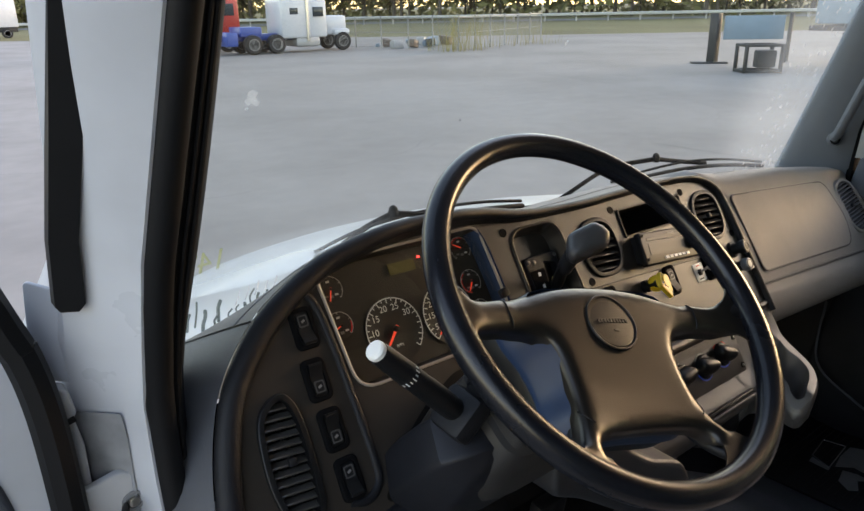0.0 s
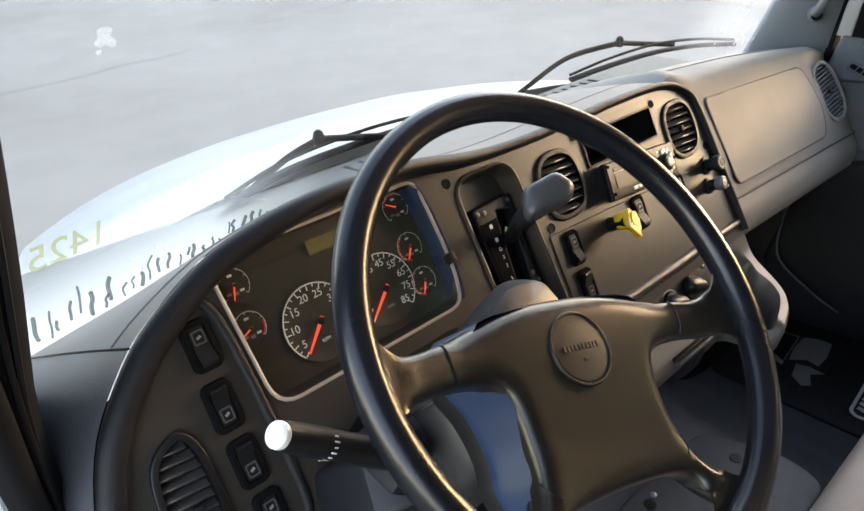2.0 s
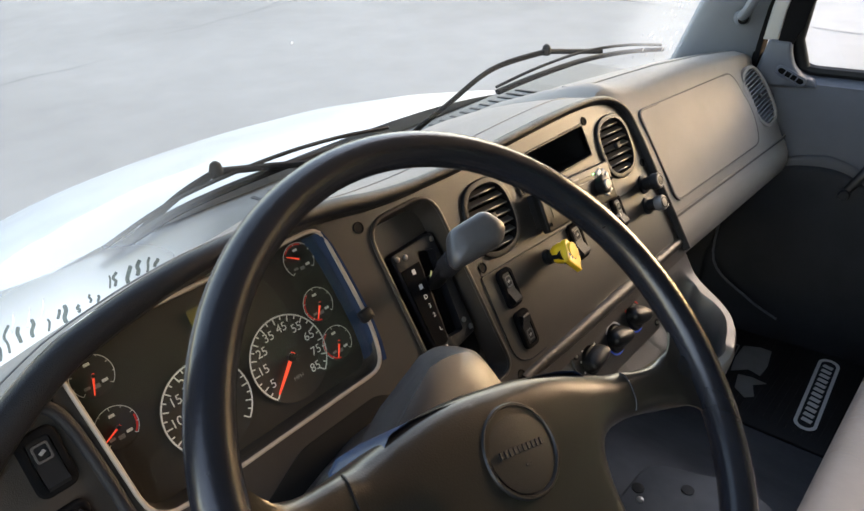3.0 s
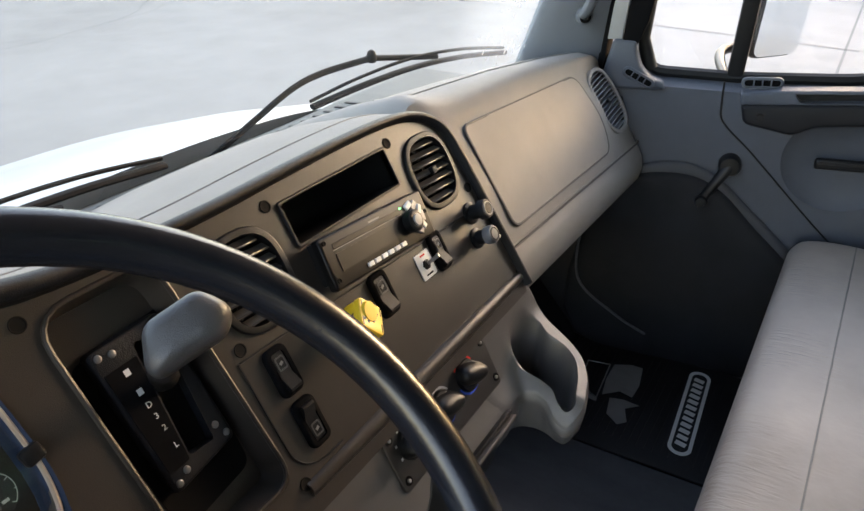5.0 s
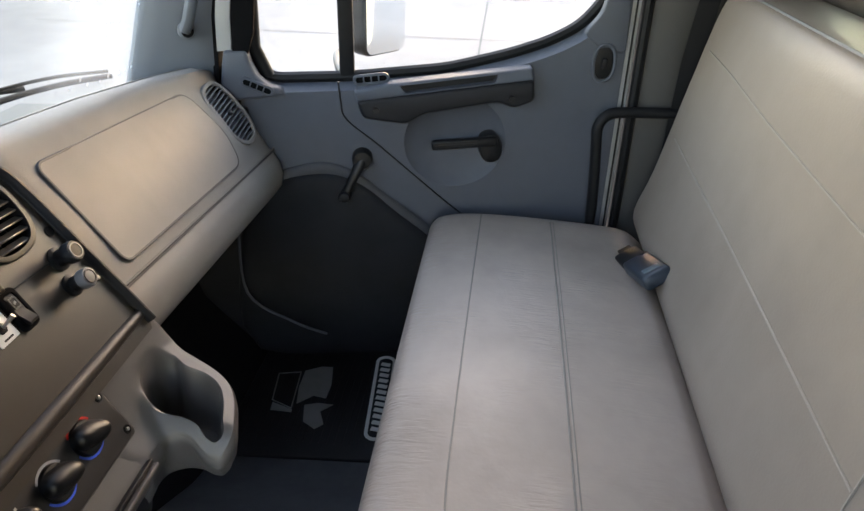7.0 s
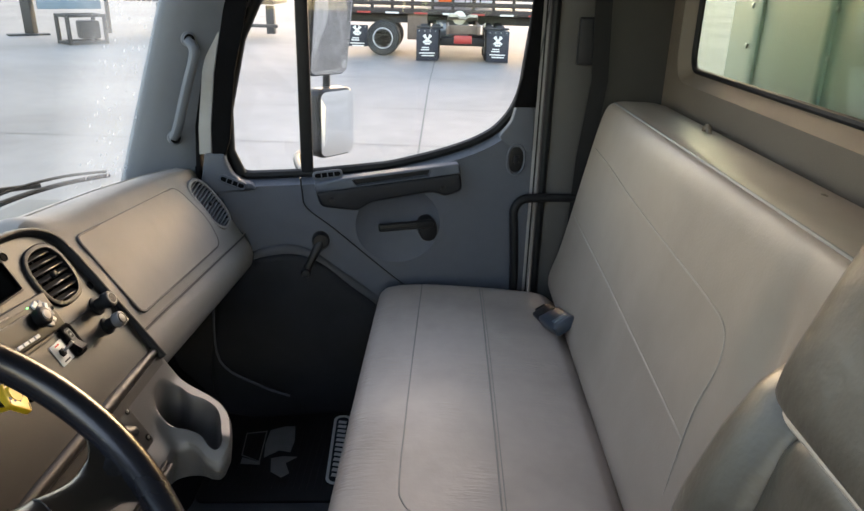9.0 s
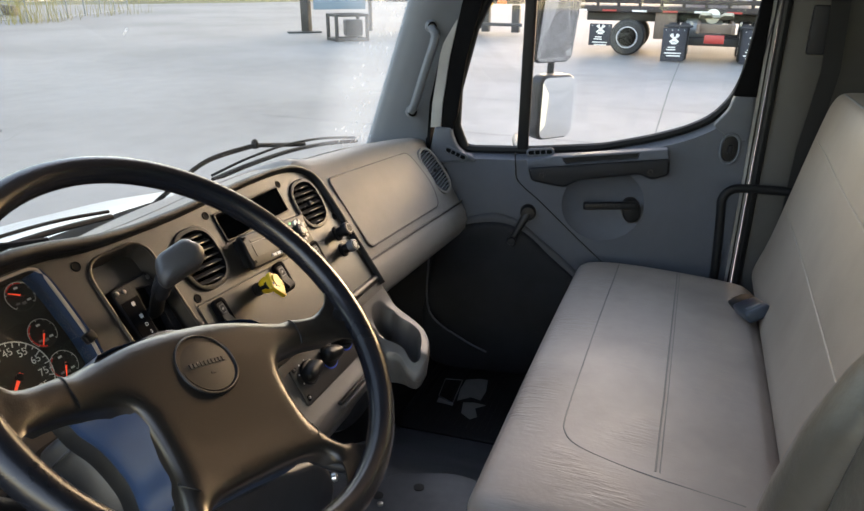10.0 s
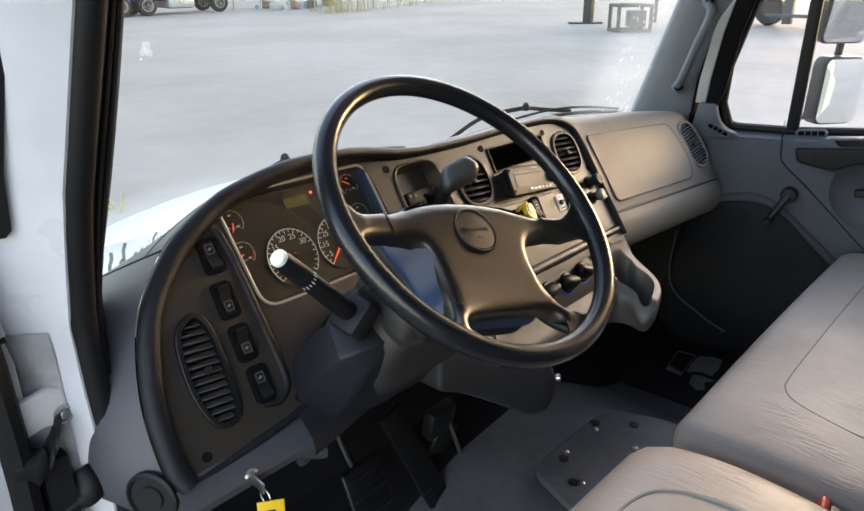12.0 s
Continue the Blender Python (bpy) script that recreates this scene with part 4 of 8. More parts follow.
# ---- seats ----
def cushion(x0, x1, sec, crown=0.012, r=0.05, n=14, pull=0.06):
    """A padded roll: closed section sec of (y, z) drawn from x0 to x1, rounded in at its ends."""
    cy, cz = sum(p[0] for p in sec) / len(sec), sum(p[1] for p in sec) / len(sec)
    rings = []
    sts = [(x0 + r * (1 - math.cos(a)), math.sin(a)) for a in [radians(q) for q in (0, 15, 30, 50, 70, 90)]]
    mids = [(x0 + r + (x1 - x0 - 2 * r) * k / n, 1.0) for k in range(1, n)]
    sts = sts + mids + [(x1 - (x - x0), s) for x, s in sts[::-1]]
    for x, s in sts:
        t = (x - x0) / (x1 - x0)
        k = 1 - pull * (1 - s)
        kk = 1 - (1 - s) * r / 0.16
        rings.append([Vector((x, cy + (y - cy) * kk, cz + (z - cz) * (kk if z > cz else k) + (crown * math.sin(math.pi * t) if z > cz else 0))) for y, z in sec])
    return loft(rings)


bench = thing("bench_seat", "two-place grey vinyl bench seat with stitched panels", "seat", at=(0.42, 0.1, 0.0))
sec = [p.to_2d() for p in smooth_path([(0.372, 0.36, 0), (0.372, 0.40, 0), (0.345, 0.428, 0), (0.25, 0.437, 0), (0.1, 0.434, 0), (-0.06, 0.424, 0), (-0.10, 0.413, 0), (-0.13, 0.385, 0), (-0.15, 0.34, 0), (-0.20, 0.29, 0), (0.1, 0.28, 0), (0.33, 0.285, 0), (0.365, 0.31, 0)], 4, True)]
part("cushion", cushion(-0.165, 1.005, [tuple(p) for p in sec]), VINYL, bench)
bm = rbox((1.0, 0.40, 0.29), pose(0.43, 0.08, 0.145), 0.02)
part("base", bm, BLACK, bench, "dark seat base box")


def back_y(z):
    return -0.118 - 0.20 * (z - 0.40)


sec = [p.to_2d() for p in smooth_path([(back_y(0.38) - 0.05, 0.37, 0), (back_y(0.40) - 0.008, 0.40, 0), (back_y(0.42) + 0.014, 0.45, 0), (back_y(0.55) + 0.012, 0.55, 0), (back_y(0.75) + 0.011, 0.75, 0), (back_y(0.88) + 0.010, 0.88, 0), (back_y(0.93) + 0.004, 0.935, 0), (back_y(0.94) - 0.014, 0.954, 0), (back_y(0.95) - 0.06, 0.957, 0), (back_y(0.95) - 0.125, 0.952, 0), (back_y(0.95) - 0.145, 0.92, 0), (back_y(0.7) - 0.16, 0.70, 0), (back_y(0.4) - 0.18, 0.40, 0)], 4, True)]
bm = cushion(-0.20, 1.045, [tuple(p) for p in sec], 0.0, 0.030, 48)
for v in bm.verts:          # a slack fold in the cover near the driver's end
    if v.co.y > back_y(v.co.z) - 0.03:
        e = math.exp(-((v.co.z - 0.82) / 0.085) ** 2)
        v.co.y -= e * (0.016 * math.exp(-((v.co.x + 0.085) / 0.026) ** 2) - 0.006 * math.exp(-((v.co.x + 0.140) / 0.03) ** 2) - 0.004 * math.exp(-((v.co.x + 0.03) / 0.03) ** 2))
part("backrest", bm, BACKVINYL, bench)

driver = thing("driver_seat", "grey vinyl driver's seat with a stitched insert", "seat", at=(-0.55, 0.1, 0.0))
sec = [p.to_2d() for p in smooth_path([(0.37, 0.40, 0), (0.368, 0.45, 0), (0.33, 0.492, 0), (0.2, 0.505, 0), (0.0, 0.49, 0), (-0.15, 0.48, 0), (-0.2, 0.40, 0), (0.1, 0.36, 0), (0.33, 0.365, 0)], 4, True)]
part("cushion", cushion(-0.86, -0.27, [tuple(p) for p in sec], 0.01, 0.07), VINYL, driver)
part("base", rbox((0.36, 0.40, 0.36), pose(-0.55, 0.08, 0.18), 0.03), BLACK, driver, "dark seat pedestal")
for x, s in ((-0.285, 1), (-0.815, -1)):
    rings = []
    for y, z, ry, rx in ((-0.020, 0.46, 0.030, 0.020), (-0.022, 0.50, 0.050, 0.040), (-0.035, 0.58, 0.054, 0.046), (-0.050, 0.66, 0.056, 0.048), (-0.072, 0.74, 0.058, 0.050), (-0.098, 0.81, 0.058, 0.050), (-0.122, 0.862, 0.055, 0.048), (-0.138, 0.892, 0.046, 0.040), (-0.148, 0.910, 0.028, 0.026), (-0.152, 0.916, 0.008, 0.008)):
        rings.append([(x + dx, y - 0.028 + dy, z + 0.25 * dy) for dx, dy in ellipse(rx, ry, 20, power=2.6)])
    bm = loft(rings)
    for v in bm.verts:      # a crease pressed in under its top
        v.co.x -= s * 0.006 * math.exp(-((v.co.z - 0.835 - 0.5 * (v.co.y + 0.1)) / 0.016) ** 2)
    part("bolster", bm, SHADEVINYL, driver, "padded side bolster with pressed creases", 80)
sec = [p.to_2d() for p in smooth_path([(-0.06, 0.46, 0), (-0.052, 0.56, 0), (-0.066, 0.72, 0), (-0.088, 0.84, 0), (-0.105, 0.878, 0), (-0.15, 0.884, 0), (-0.22, 0.86, 0), (-0.23, 0.70, 0), (-0.21, 0.48, 0)], 4, True)]
part("lower_backrest", cushion(-0.80, -0.315, [tuple(p) for p in sec], 0.0, 0.05), SHADEVINYL, driver)
sec = [p.to_2d() for p in smooth_path([(-0.098, 0.883, 0), (-0.088, 0.905, 0), (-0.108, 0.96, 0), (-0.140, 1.04, 0), (-0.160, 1.08, 0), (-0.195, 1.105, 0), (-0.240, 1.095, 0), (-0.255, 1.02, 0), (-0.24, 0.90, 0), (-0.18, 0.878, 0)], 4, True)]
part("upper_backrest", cushion(-0.80, -0.288, [tuple(p) for p in sec], 0.012, 0.045), SHADEVINYL, driver, "brown-grey upper pad of the seat back")


# ---- hood ----
truck_hood = thing("truck_hood", "white painted sloping truck hood, glossy", "hood", at=(0, 1.7, 0.3))
rings = []
for y, hw, zc, zs_ in ((1.33, 0.80, 0.693, 0.60), (1.42, 0.79, 0.688, 0.585), (1.55, 0.77, 0.66, 0.55), (1.72, 0.74, 0.61, 0.49), (1.9, 0.70, 0.54, 0.42), (2.1, 0.66, 0.45, 0.33), (2.3, 0.61, 0.34, 0.22), (2.4, 0.58, 0.22, 0.10), (2.42, 0.56, -0.2, -0.25)):
    sec = []
    for k in range(-12, 13):
        a = k / 12
        sec.append(Vector((hw * a, y, zs_ + (zc - zs_) * (1 - abs(a) ** 2.6))))
    sec = [Vector((-hw - 0.03, y, zs_ - 0.35))] + sec + [Vector((hw + 0.03, y, zs_ - 0.35))]
    rings.append(sec)
# the body's white paint in a darker tone
part("hood_shell", loft(rings, cyclic=False), material("toned_down_white_hood", (0.36, 0.37, 0.385), 0.38, vary=0.06, scale=6, stain=0.18, stain_scale=4, coat=0.2), truck_hood)
rings = [[(x, glass_y(x, 0.69) + 0.005, 0.685), (x, glass_y(x, 0.69) + 0.05, 0.68), (x, 1.30, 0.672), (x, 1.37, 0.64)] for x in [-0.9 + 1.8 * i / 20 for i in range(21)]]
part("cowl", loft(rings, cyclic=False), material("grey_cowl_plastic", (0.075, 0.08, 0.078), 0.65, vary=0.3, scale=30), truck_hood, "black plastic cowl under the wipers")
for k in range(23):
    x = -0.22 + 0.036 * k
    part("cowl_slot", rbox((0.009, 0.06, 0.004), pose(x, 1.255, 0.6765, -6), 0.001, 1), RUBBER, truck_hood)


# ---- driver's door opening ----
zs = [0.0, 0.2, 0.4, 0.6, 0.7, 0.78, 0.86, 0.95, 1.05, 1.15, 1.3, 1.55]
rings = []
for z in zs:
    r = pillar_y(z)
    low = 0.035 * max(0, 0.72 - z)
    k = lerp(z, [(0.80, 1.0), (0.93, 0.0)])
    rings.append([(-0.925 + low + 0.1 * max(0, z - 0.93), r - 0.012, z), (-0.945 + low + 0.1 * max(0, z - 0.93), r - 0.018, z), (-0.975, r + 0.01, z), (-1.0, r + 0.035, z), (-0.99 - 0.03 * k, r + 0.075, z), (-0.96 - 0.07 * k, r + 0.2, z)])
pocket = []
for z in (0.36, 0.40, 0.5, 0.6, 0.7, 0.75, 0.775):
    r = pillar_y(z)
    k = 1.0 if 0.38 < z < 0.76 else 0.75
    pocket.append([(-0.962 - 0.012 * (1 - k), r - 0.005, z), (-0.976, r + 0.006, z), (-0.99, r + 0.020, z), (-1.0 + 0.004 * (1 - k), r + 0.030, z), (-1.014, r + 0.060, z)])
structure("hinge_pocket", loft(pocket, cyclic=False), material("grimy_grey_paint", (0.26, 0.265, 0.275), 0.6, vary=0.3, scale=25, stain=0.55, stain_scale=16), "grimy grey recess behind the door hinges", "door frame")
structure("door_jamb", loft(rings, cyclic=False), WHITE, "white painted door jamb with dents and grime", "door frame")
zs = [0.05 + 0.05 * i for i in range(31)]
lean = lambda z: 0.10 * max(0, z - 0.93)
bm = sweep([(-0.928 + 0.035 * max(0, 0.72 - z) + lean(z), pillar_y(z) - 0.014, z) for z in zs], 0.015, 10, (0, 1, 0), flat=0.9)
structure("door_seal", bm, RUBBER, "black rubber seal round the door opening", "seal")
rings = []
for z in zs:
    r_ = pillar_y(z)
    xr = lerp(z, [(0.3, -0.905), (0.72, -0.896), (0.84, -0.892), (0.97, -0.877), (1.07, -0.868), (1.3, -0.852)])
    xl = -0.922 + 0.035 * max(0, 0.72 - z) + lean(z)
    rings.append([(xl, r_ - 0.004, z), (xl + 0.012, r_ - 0.010, z), (xr - 0.010, r_ - 0.002, z), (xr, r_ + 0.012, z), (xr - 0.006, r_ + 0.05, z), (xl - 0.01, r_ + 0.06, z)])
for k, (i, j, f) in enumerate(((1, 2, 0.35), (1, 2, 0.8))):
    structure("trim_ridge", sweep([Vector(r[i]) * (1 - f) + Vector(r[j]) * f + Vector((0, -0.001, 0)) for r in rings], 0.0028, 8, (0, 1, 0)), RUBBER, "raised rib on the black door trim", "trim")
structure("door_trim", loft(rings), RUBBER, "black trim between door seal and windscreen", "trim")

driver_door = thing("door_2", "open driver's door, white frame with grey inner panel", "door", at=(-1.4, 0.9, 0.0), kind="structure")
DO = Matrix(((-1, 0, 0, -1.015), (0, 0, -1, 0.80), (0, 1, 0, 0), (0, 0, 0, 1)))
edge_ = [(0.0, -0.1), (0.0, 0.74), (0.006, 0.80), (0.016, 0.863), (0.034, 0.927), (0.2, 1.5), (0.9, 1.5), (0.95, -0.1)]
hole_ = rounded([(0.10, 0.76), (0.13, 0.90), (0.26, 1.42), (0.82, 1.42), (0.84, 0.80)], 0.05)
part("frame", plate(edge_, [hole_], 0.05, DO, 0.004), WHITE, driver_door)
bm = sweep([DO @ Vector((x, z, 0.012)) for x, z in [p.to_2d() for p in smooth_path([(0.014, 0.0, 0), (0.014, 0.4, 0), (0.010, 0.60, 0), (0.011, 0.70, 0), (0.015, 0.80, 0), (0.025, 0.868, 0), (0.045, 0.93, 0), (0.205, 1.46, 0)], 6)]], 0.0165, 8, (0, 1, 0))
part("door_gasket", bm, RUBBER, driver_door, "black rubber gasket")
part("panel", plate(rounded([(0.055, -0.02), (0.050, 0.5), (0.054, 0.70), (0.067, 0.757), (0.12, 0.768), (0.9, 0.78), (0.9, -0.02)], 0.03), (), 0.02, DO @ pose(0, 0, 0.008), 0.008), DOORGREY, driver_door, "grey moulded inner panel")


# ---- dashboard fittings ----
def text_mesh(body, size, m, depth=0.0003):
    """Flat lettering in Blender's own font, centred in the frame m."""
    cu = bpy.data.curves.new("lettering", "FONT")
    cu.body, cu.size, cu.align_x, cu.align_y, cu.extrude = body, size, "CENTER", "CENTER", depth
    ob = bpy.data.objects.new("lettering", cu)
    scene.collection.objects.link(ob)
    me = bpy.data.meshes.new_from_object(ob.evaluated_get(bpy.context.evaluated_depsgraph_get()))
    bpy.data.objects.remove(ob)
    bpy.data.curves.remove(cu)
    bm = bmesh.new()
    bm.from_mesh(me)
    bpy.data.meshes.remove(me)
    bm.transform(m)
    return bm


SLAT = material("worn_vent_slat", (0.06, 0.055, 0.05), 0.3, vary=0.25, scale=80, grain=0.0001)


def air_vent(parent, outline, m, count, tilt=0.0, depth=0.035, fins=3, ring=None, label="round black air vent with slats", proud=0.004, pitch=35):
    """A vent: ring, dark pocket, slats across and a few fins behind."""
    outline = outline if area(outline) > 0 else outline[::-1]
    cx, cy = sum(p[0] for p in outline) / len(outline), sum(p[1] for p in outline) / len(outline)
    bm = plate(inset(outline, -0.002), [inset(outline, 0.0055)], 0.012, m @ pose(0, 0, proud), 0.002)
    vent = part("air_vent", bm, ring or BLACK, parent, label)
    part("pocket", walls(inset(outline, 0.005), 0.0, -depth, m, 0.004), BLACK, vent, "dark vent pocket")
    lo, hi = min(p[1] for p in outline) + 0.007, max(p[1] for p in outline) - 0.007
    inner_ = inset(outline, 0.006)
    for k in range(count):
        y = lo + (hi - lo) * (k + 0.5) / count
        xs_ = []
        for (x1, y1), (x2, y2) in zip(inner_, inner_[1:] + inner_[:1]):
            if (y1 > y) != (y2 > y):
                xs_.append(x1 + (x2 - x1) * (y - y1) / (y2 - y1))
        if len(xs_) < 2:
            continue
        a, b = min(xs_), max(xs_)
        part("slat", rbox((b - a, 0.0028, 0.011), m @ pose((a + b) / 2, y, -0.004, 0, 0, tilt) @ pose(0, 0, 0, pitch), 0.0008, 1), SLAT if ring is None else PILLAR, vent)
    lo, hi = min(p[0] for p in inner_), max(p[0] for p in inner_)
    for k in range(fins):
        x = lo + (hi - lo) * (k + 1) / (fins + 1)
        yy = [p[1] for p in inner_ if abs(p[0] - x) < 0.02]
        part("fin", rbox((0.0015, (max(yy) - min(yy)) * 0.9, 0.010), m @ pose(x, (max(yy) + min(yy)) / 2, -0.019), 0, 1), DARK, vent)
    part("tab", rbox((0.010, 0.010, 0.008), m @ pose(cx, cy, 0.003), 0.002), DARK, vent)
    return vent


air_vent(dashboard, VENTR, DASH, 7, -3)
air_vent(dashboard, VENTL, DASH, 7, -3)
air_vent(dashboard, VENTD, DASH, 13, -6, fins=2, proud=0.006, label="tall oval black air vent with slats")
air_vent(dashboard, ellipse(0.049, 0.073, 30, 0, 0, 2.6), PV @ pose(0, 0, 0.003), 14, 0, 0.012, fins=2, label="tall oval grey air vent at the dash end", ring=SOFT, pitch=8)


def screw(parent, u, v, w=0.0, r=0.0055, m=None):
    f = (m or DASH) @ pose(u, v, w)
    bm = lathe([(r * 1.25, 0.0004), (r * 1.2, 0.0012), (r, 0.0010), (r * 0.9, -0.001), (r * 0.55, -0.0012), (r * 0.5, 0.0002), (r * 0.15, 0.0004)], f, 14)
    return part("screw", bm, HOLE, parent)


for u, v in ((-0.393, 0.264), (-0.14, 0.256), (0.071, 0.255), (0.187, 0.150), (-0.243, 0.150), (0.216, 0.002), (-0.251, 0.004), (-0.704, -0.012), (-0.853, -0.026), (-0.732, 0.252)):
    screw(dashboard, u, v, 0.0)


material("dim_switch_rim", (0.06, 0.06, 0.062), 0.3)


def rocker(u, v, wd, hg, w=0.0, up=True, lamp=None):
    """A rocker switch in its frame."""
    f = DASH @ pose(u, v, w)
    sw = thing("rocker_switch", "black rocker switch in a raised frame", "switch", "rocker switches on the dashboard", at=f.translation)
    part("switch_frame", plate(rrect(wd + 0.012, hg + 0.012, 0.008), [rrect(wd, hg, 0.004)], 0.006, f @ pose(0, 0, 0.0055), 0.003), FLOCK, sw)
    hh = hg / 2
    prof = [(-hh, 0.001), (-hh, 0.0105), (-hh * 0.86, 0.0112), (-hh * 0.2, 0.0045), (hh * 0.3, 0.0050), (hh * 0.9, 0.0045), (hh, 0.003), (hh, -0.002), (-hh, -0.002)]
    sgn = 1 if up else -1
    bm = loft([[f @ Vector((x * (1 if abs(y) < hh * 0.9 else 0.93), y * sgn, z)) for y, z in prof] for x in (-wd / 2 + 0.001, -wd / 2 + 0.002, wd / 2 - 0.002, wd / 2 - 0.001)])
    part("rocker", bm, BLACK, sw)
    win_ = plate(rrect(wd * 0.66, hg * 0.36, 0.002), [rrect(wd * 0.50, hg * 0.28, 0.0015)], 0.0006, f @ pose(0, hh * 0.42 * sgn, 0.0058), 0)
    part("window_rim", win_, bpy.data.materials["dim_switch_rim"], sw, "pale rim of the small lens")
    part("symbol", rbox((wd * 0.26, hg * 0.07, 0.0006), f @ pose(0, hh * 0.42 * sgn, 0.0055, 0, 0, 25), 0), lamp or DIM, sw, "small pale symbol")
    return sw


for u, v, wd, hg, up in ((-0.214, 0.109, 0.017, 0.040, True), (-0.213, 0.050, 0.017, 0.040, False), (-0.048, 0.106, 0.020, 0.042, True), (0.073, 0.105, 0.016, 0.040, True)):
    rocker(u, v, wd, hg, 0.0, up)
# switch bank beside the binnacle, in a raised bordered strip
part("switch_bank", sweep([dash(p.x, p.y, 0.001) for p in smooth_path([(-0.742, 0.256, 0), (-0.727, 0.240, 0), (-0.719, 0.19, 0), (-0.713, 0.085, 0), (-0.712, 0.022, 0), (-0.721, 0.003, 0), (-0.738, -0.004, 0), (-0.757, 0.002, 0)], 6)], 0.0055, 10, EN, flat=0.75), DARK, dashboard, "rolled ridge beside the switches")
part("bottom_lip", sweep([dash(p.x, p.y, 0.001) for p in smooth_path([(-0.886, -0.040, 0), (-0.868, -0.0475, 0), (-0.80, -0.041, 0), (-0.74, -0.034, 0), (-0.70, -0.028, 0), (-0.680, -0.021, 0), (-0.684, 0.0, 0)], 5)], 0.0055, 10, EN, flat=0.9), DARK, dashboard, "dark lower lip of the fascia")
part("column_gap", plate(rounded([(-0.682, -0.040), (-0.692, 0.004), (-0.686, 0.031), (-0.664, 0.043), (-0.615, 0.074), (-0.56, 0.098), (-0.46, 0.098), (-0.41, 0.07), (-0.39, -0.045)], 0.010), (), 0.001, DASH @ pose(0, 0, 0.0012)), HOLE, dashboard, "dark opening round the steering column")
for u, v, up in ((-0.749, 0.212, True), (-0.753, 0.149, False), (-0.752, 0.088, False), (-0.750, 0.028, True)):
    rocker(u, v, 0.019, 0.040, 0.0, up)

# lower panel of the centre stack: fine gap lines and a rolled ridge under it
part("panel_gap", sweep([dash(u, v, 0.0006) for u, v in ((-0.25, 0.140), (-0.14, 0.1355), (-0.03, 0.130), (0.145, 0.1215), (0.208, 0.118))], 0.0011, 6, EN), BLACK, dashboard, "dark gap between the centre panels")
part("panel_gap", sweep([dash(u, v, 0.0006) for u, v in [p.to_2d() for p in smooth_path([(-0.252, 0.14, 0), (-0.251, 0.06, 0), (-0.247, 0.028, 0), (-0.225, 0.012, 0), (-0.19, 0.010, 0)], 5)]], 0.0011, 6, EN), BLACK, dashboard)
part("ridge", sweep([dash(-0.25 + 0.47 * k / 20, -0.004, -0.002) for k in range(21)], 0.011, 12, EN, flat=0.9, taper=lambda s: 0.75 + 0.25 * math.sin(math.pi * s)), PANEL, dashboard, "rolled ridge under the centre panel")
# radio slot pocket
part("radio_slot", walls(SLOT if area(SLOT) > 0 else SLOT[::-1], 0.0, -0.09, DASH), BLACK, dashboard, "empty black radio slot")
part("slot_trim", plate(rrect(0.188, 0.052, 0.004, 3, -0.033, 0.228), [rrect(0.182, 0.046, 0.003, 2, -0.033, 0.228)], 0.004, DASH @ pose(0, 0, 0.003), 0.001), DARK, dashboard, "thin dark trim round the slot")

# radio, standing proud and a little askew
RF = DASH @ pose(-0.026, 0.168, -0.014, 0, 0, -4.5) @ pose(0, 0, 0, 0, 3, 0)
radio = thing("car_radio", "black car radio faceplate sitting crooked below an empty slot", "radio", at=RF.translation)
part("case", rbox((0.186, 0.048, 0.05), RF @ pose(0, 0, 0.002), 0.002), BLACK, radio)
part("faceplate", plate(rrect(0.196, 0.058, 0.004, 4, 0.0, -0.002), (), 0.010, RF @ pose(0, 0, 0.032), 0.003), material("radio_face", (0.005, 0.0045, 0.0045), 0.38, specular=0.22), radio, "glossy black faceplate")
part("cassette_slot", rbox((0.125, 0.006, 0.001), RF @ pose(-0.018, 0.014, 0.0322), 0.0004, 1), bpy.data.materials["radio_face"], radio)
part("slot_line", rbox((0.128, 0.0008, 0.0006), RF @ pose(-0.018, 0.010, 0.0325), 0), DIM, radio)
part("display", rbox((0.10, 0.020, 0.0008), RF @ pose(-0.03, -0.004, 0.0323), 0), bpy.data.materials["radio_face"], radio, "dark display")
for k in range(6):
    part("button", rbox((0.0105, 0.0052, 0.003), RF @ pose(-0.036 + 0.0130 * k, -0.0225, 0.0325), 0.0008, 1), WHITEPL, radio)
for k, (dx, dy, rz) in enumerate(((0.062, 0.016, 20), (0.072, 0.013, 35), (0.080, 0.006, 60), (0.082, -0.003, 90), (0.078, -0.012, 120), (0.068, -0.017, 150))):
    part("button", rbox((0.013, 0.0075, 0.004), RF @ pose(dx, dy, 0.033, 0, 0, rz), 0.001, 1), WHITEPL if k % 2 == 0 else GREYPL, radio)
part("knob", lathe([(0.0135, 0.030), (0.0135, 0.042), (0.0115, 0.044), (0.010, 0.0445), (0.004, 0.0446)], RF @ pose(0.056, -0.003, 0), 24), BLACK, radio, "round volume knob")
part("knob_cap", lathe([(0.0075, 0.0445), (0.007, 0.0462), (0.003, 0.0466)], RF @ pose(0.056, -0.003, 0), 20), GREYPL, radio, "bright knob cap")
part("indicator", rbox((0.004, 0.0022, 0.0006), RF @ pose(0.047, 0.017, 0.0324), 0), glow("green_led", (0.05, 0.8, 0.2), 1.5), radio, "small green light")
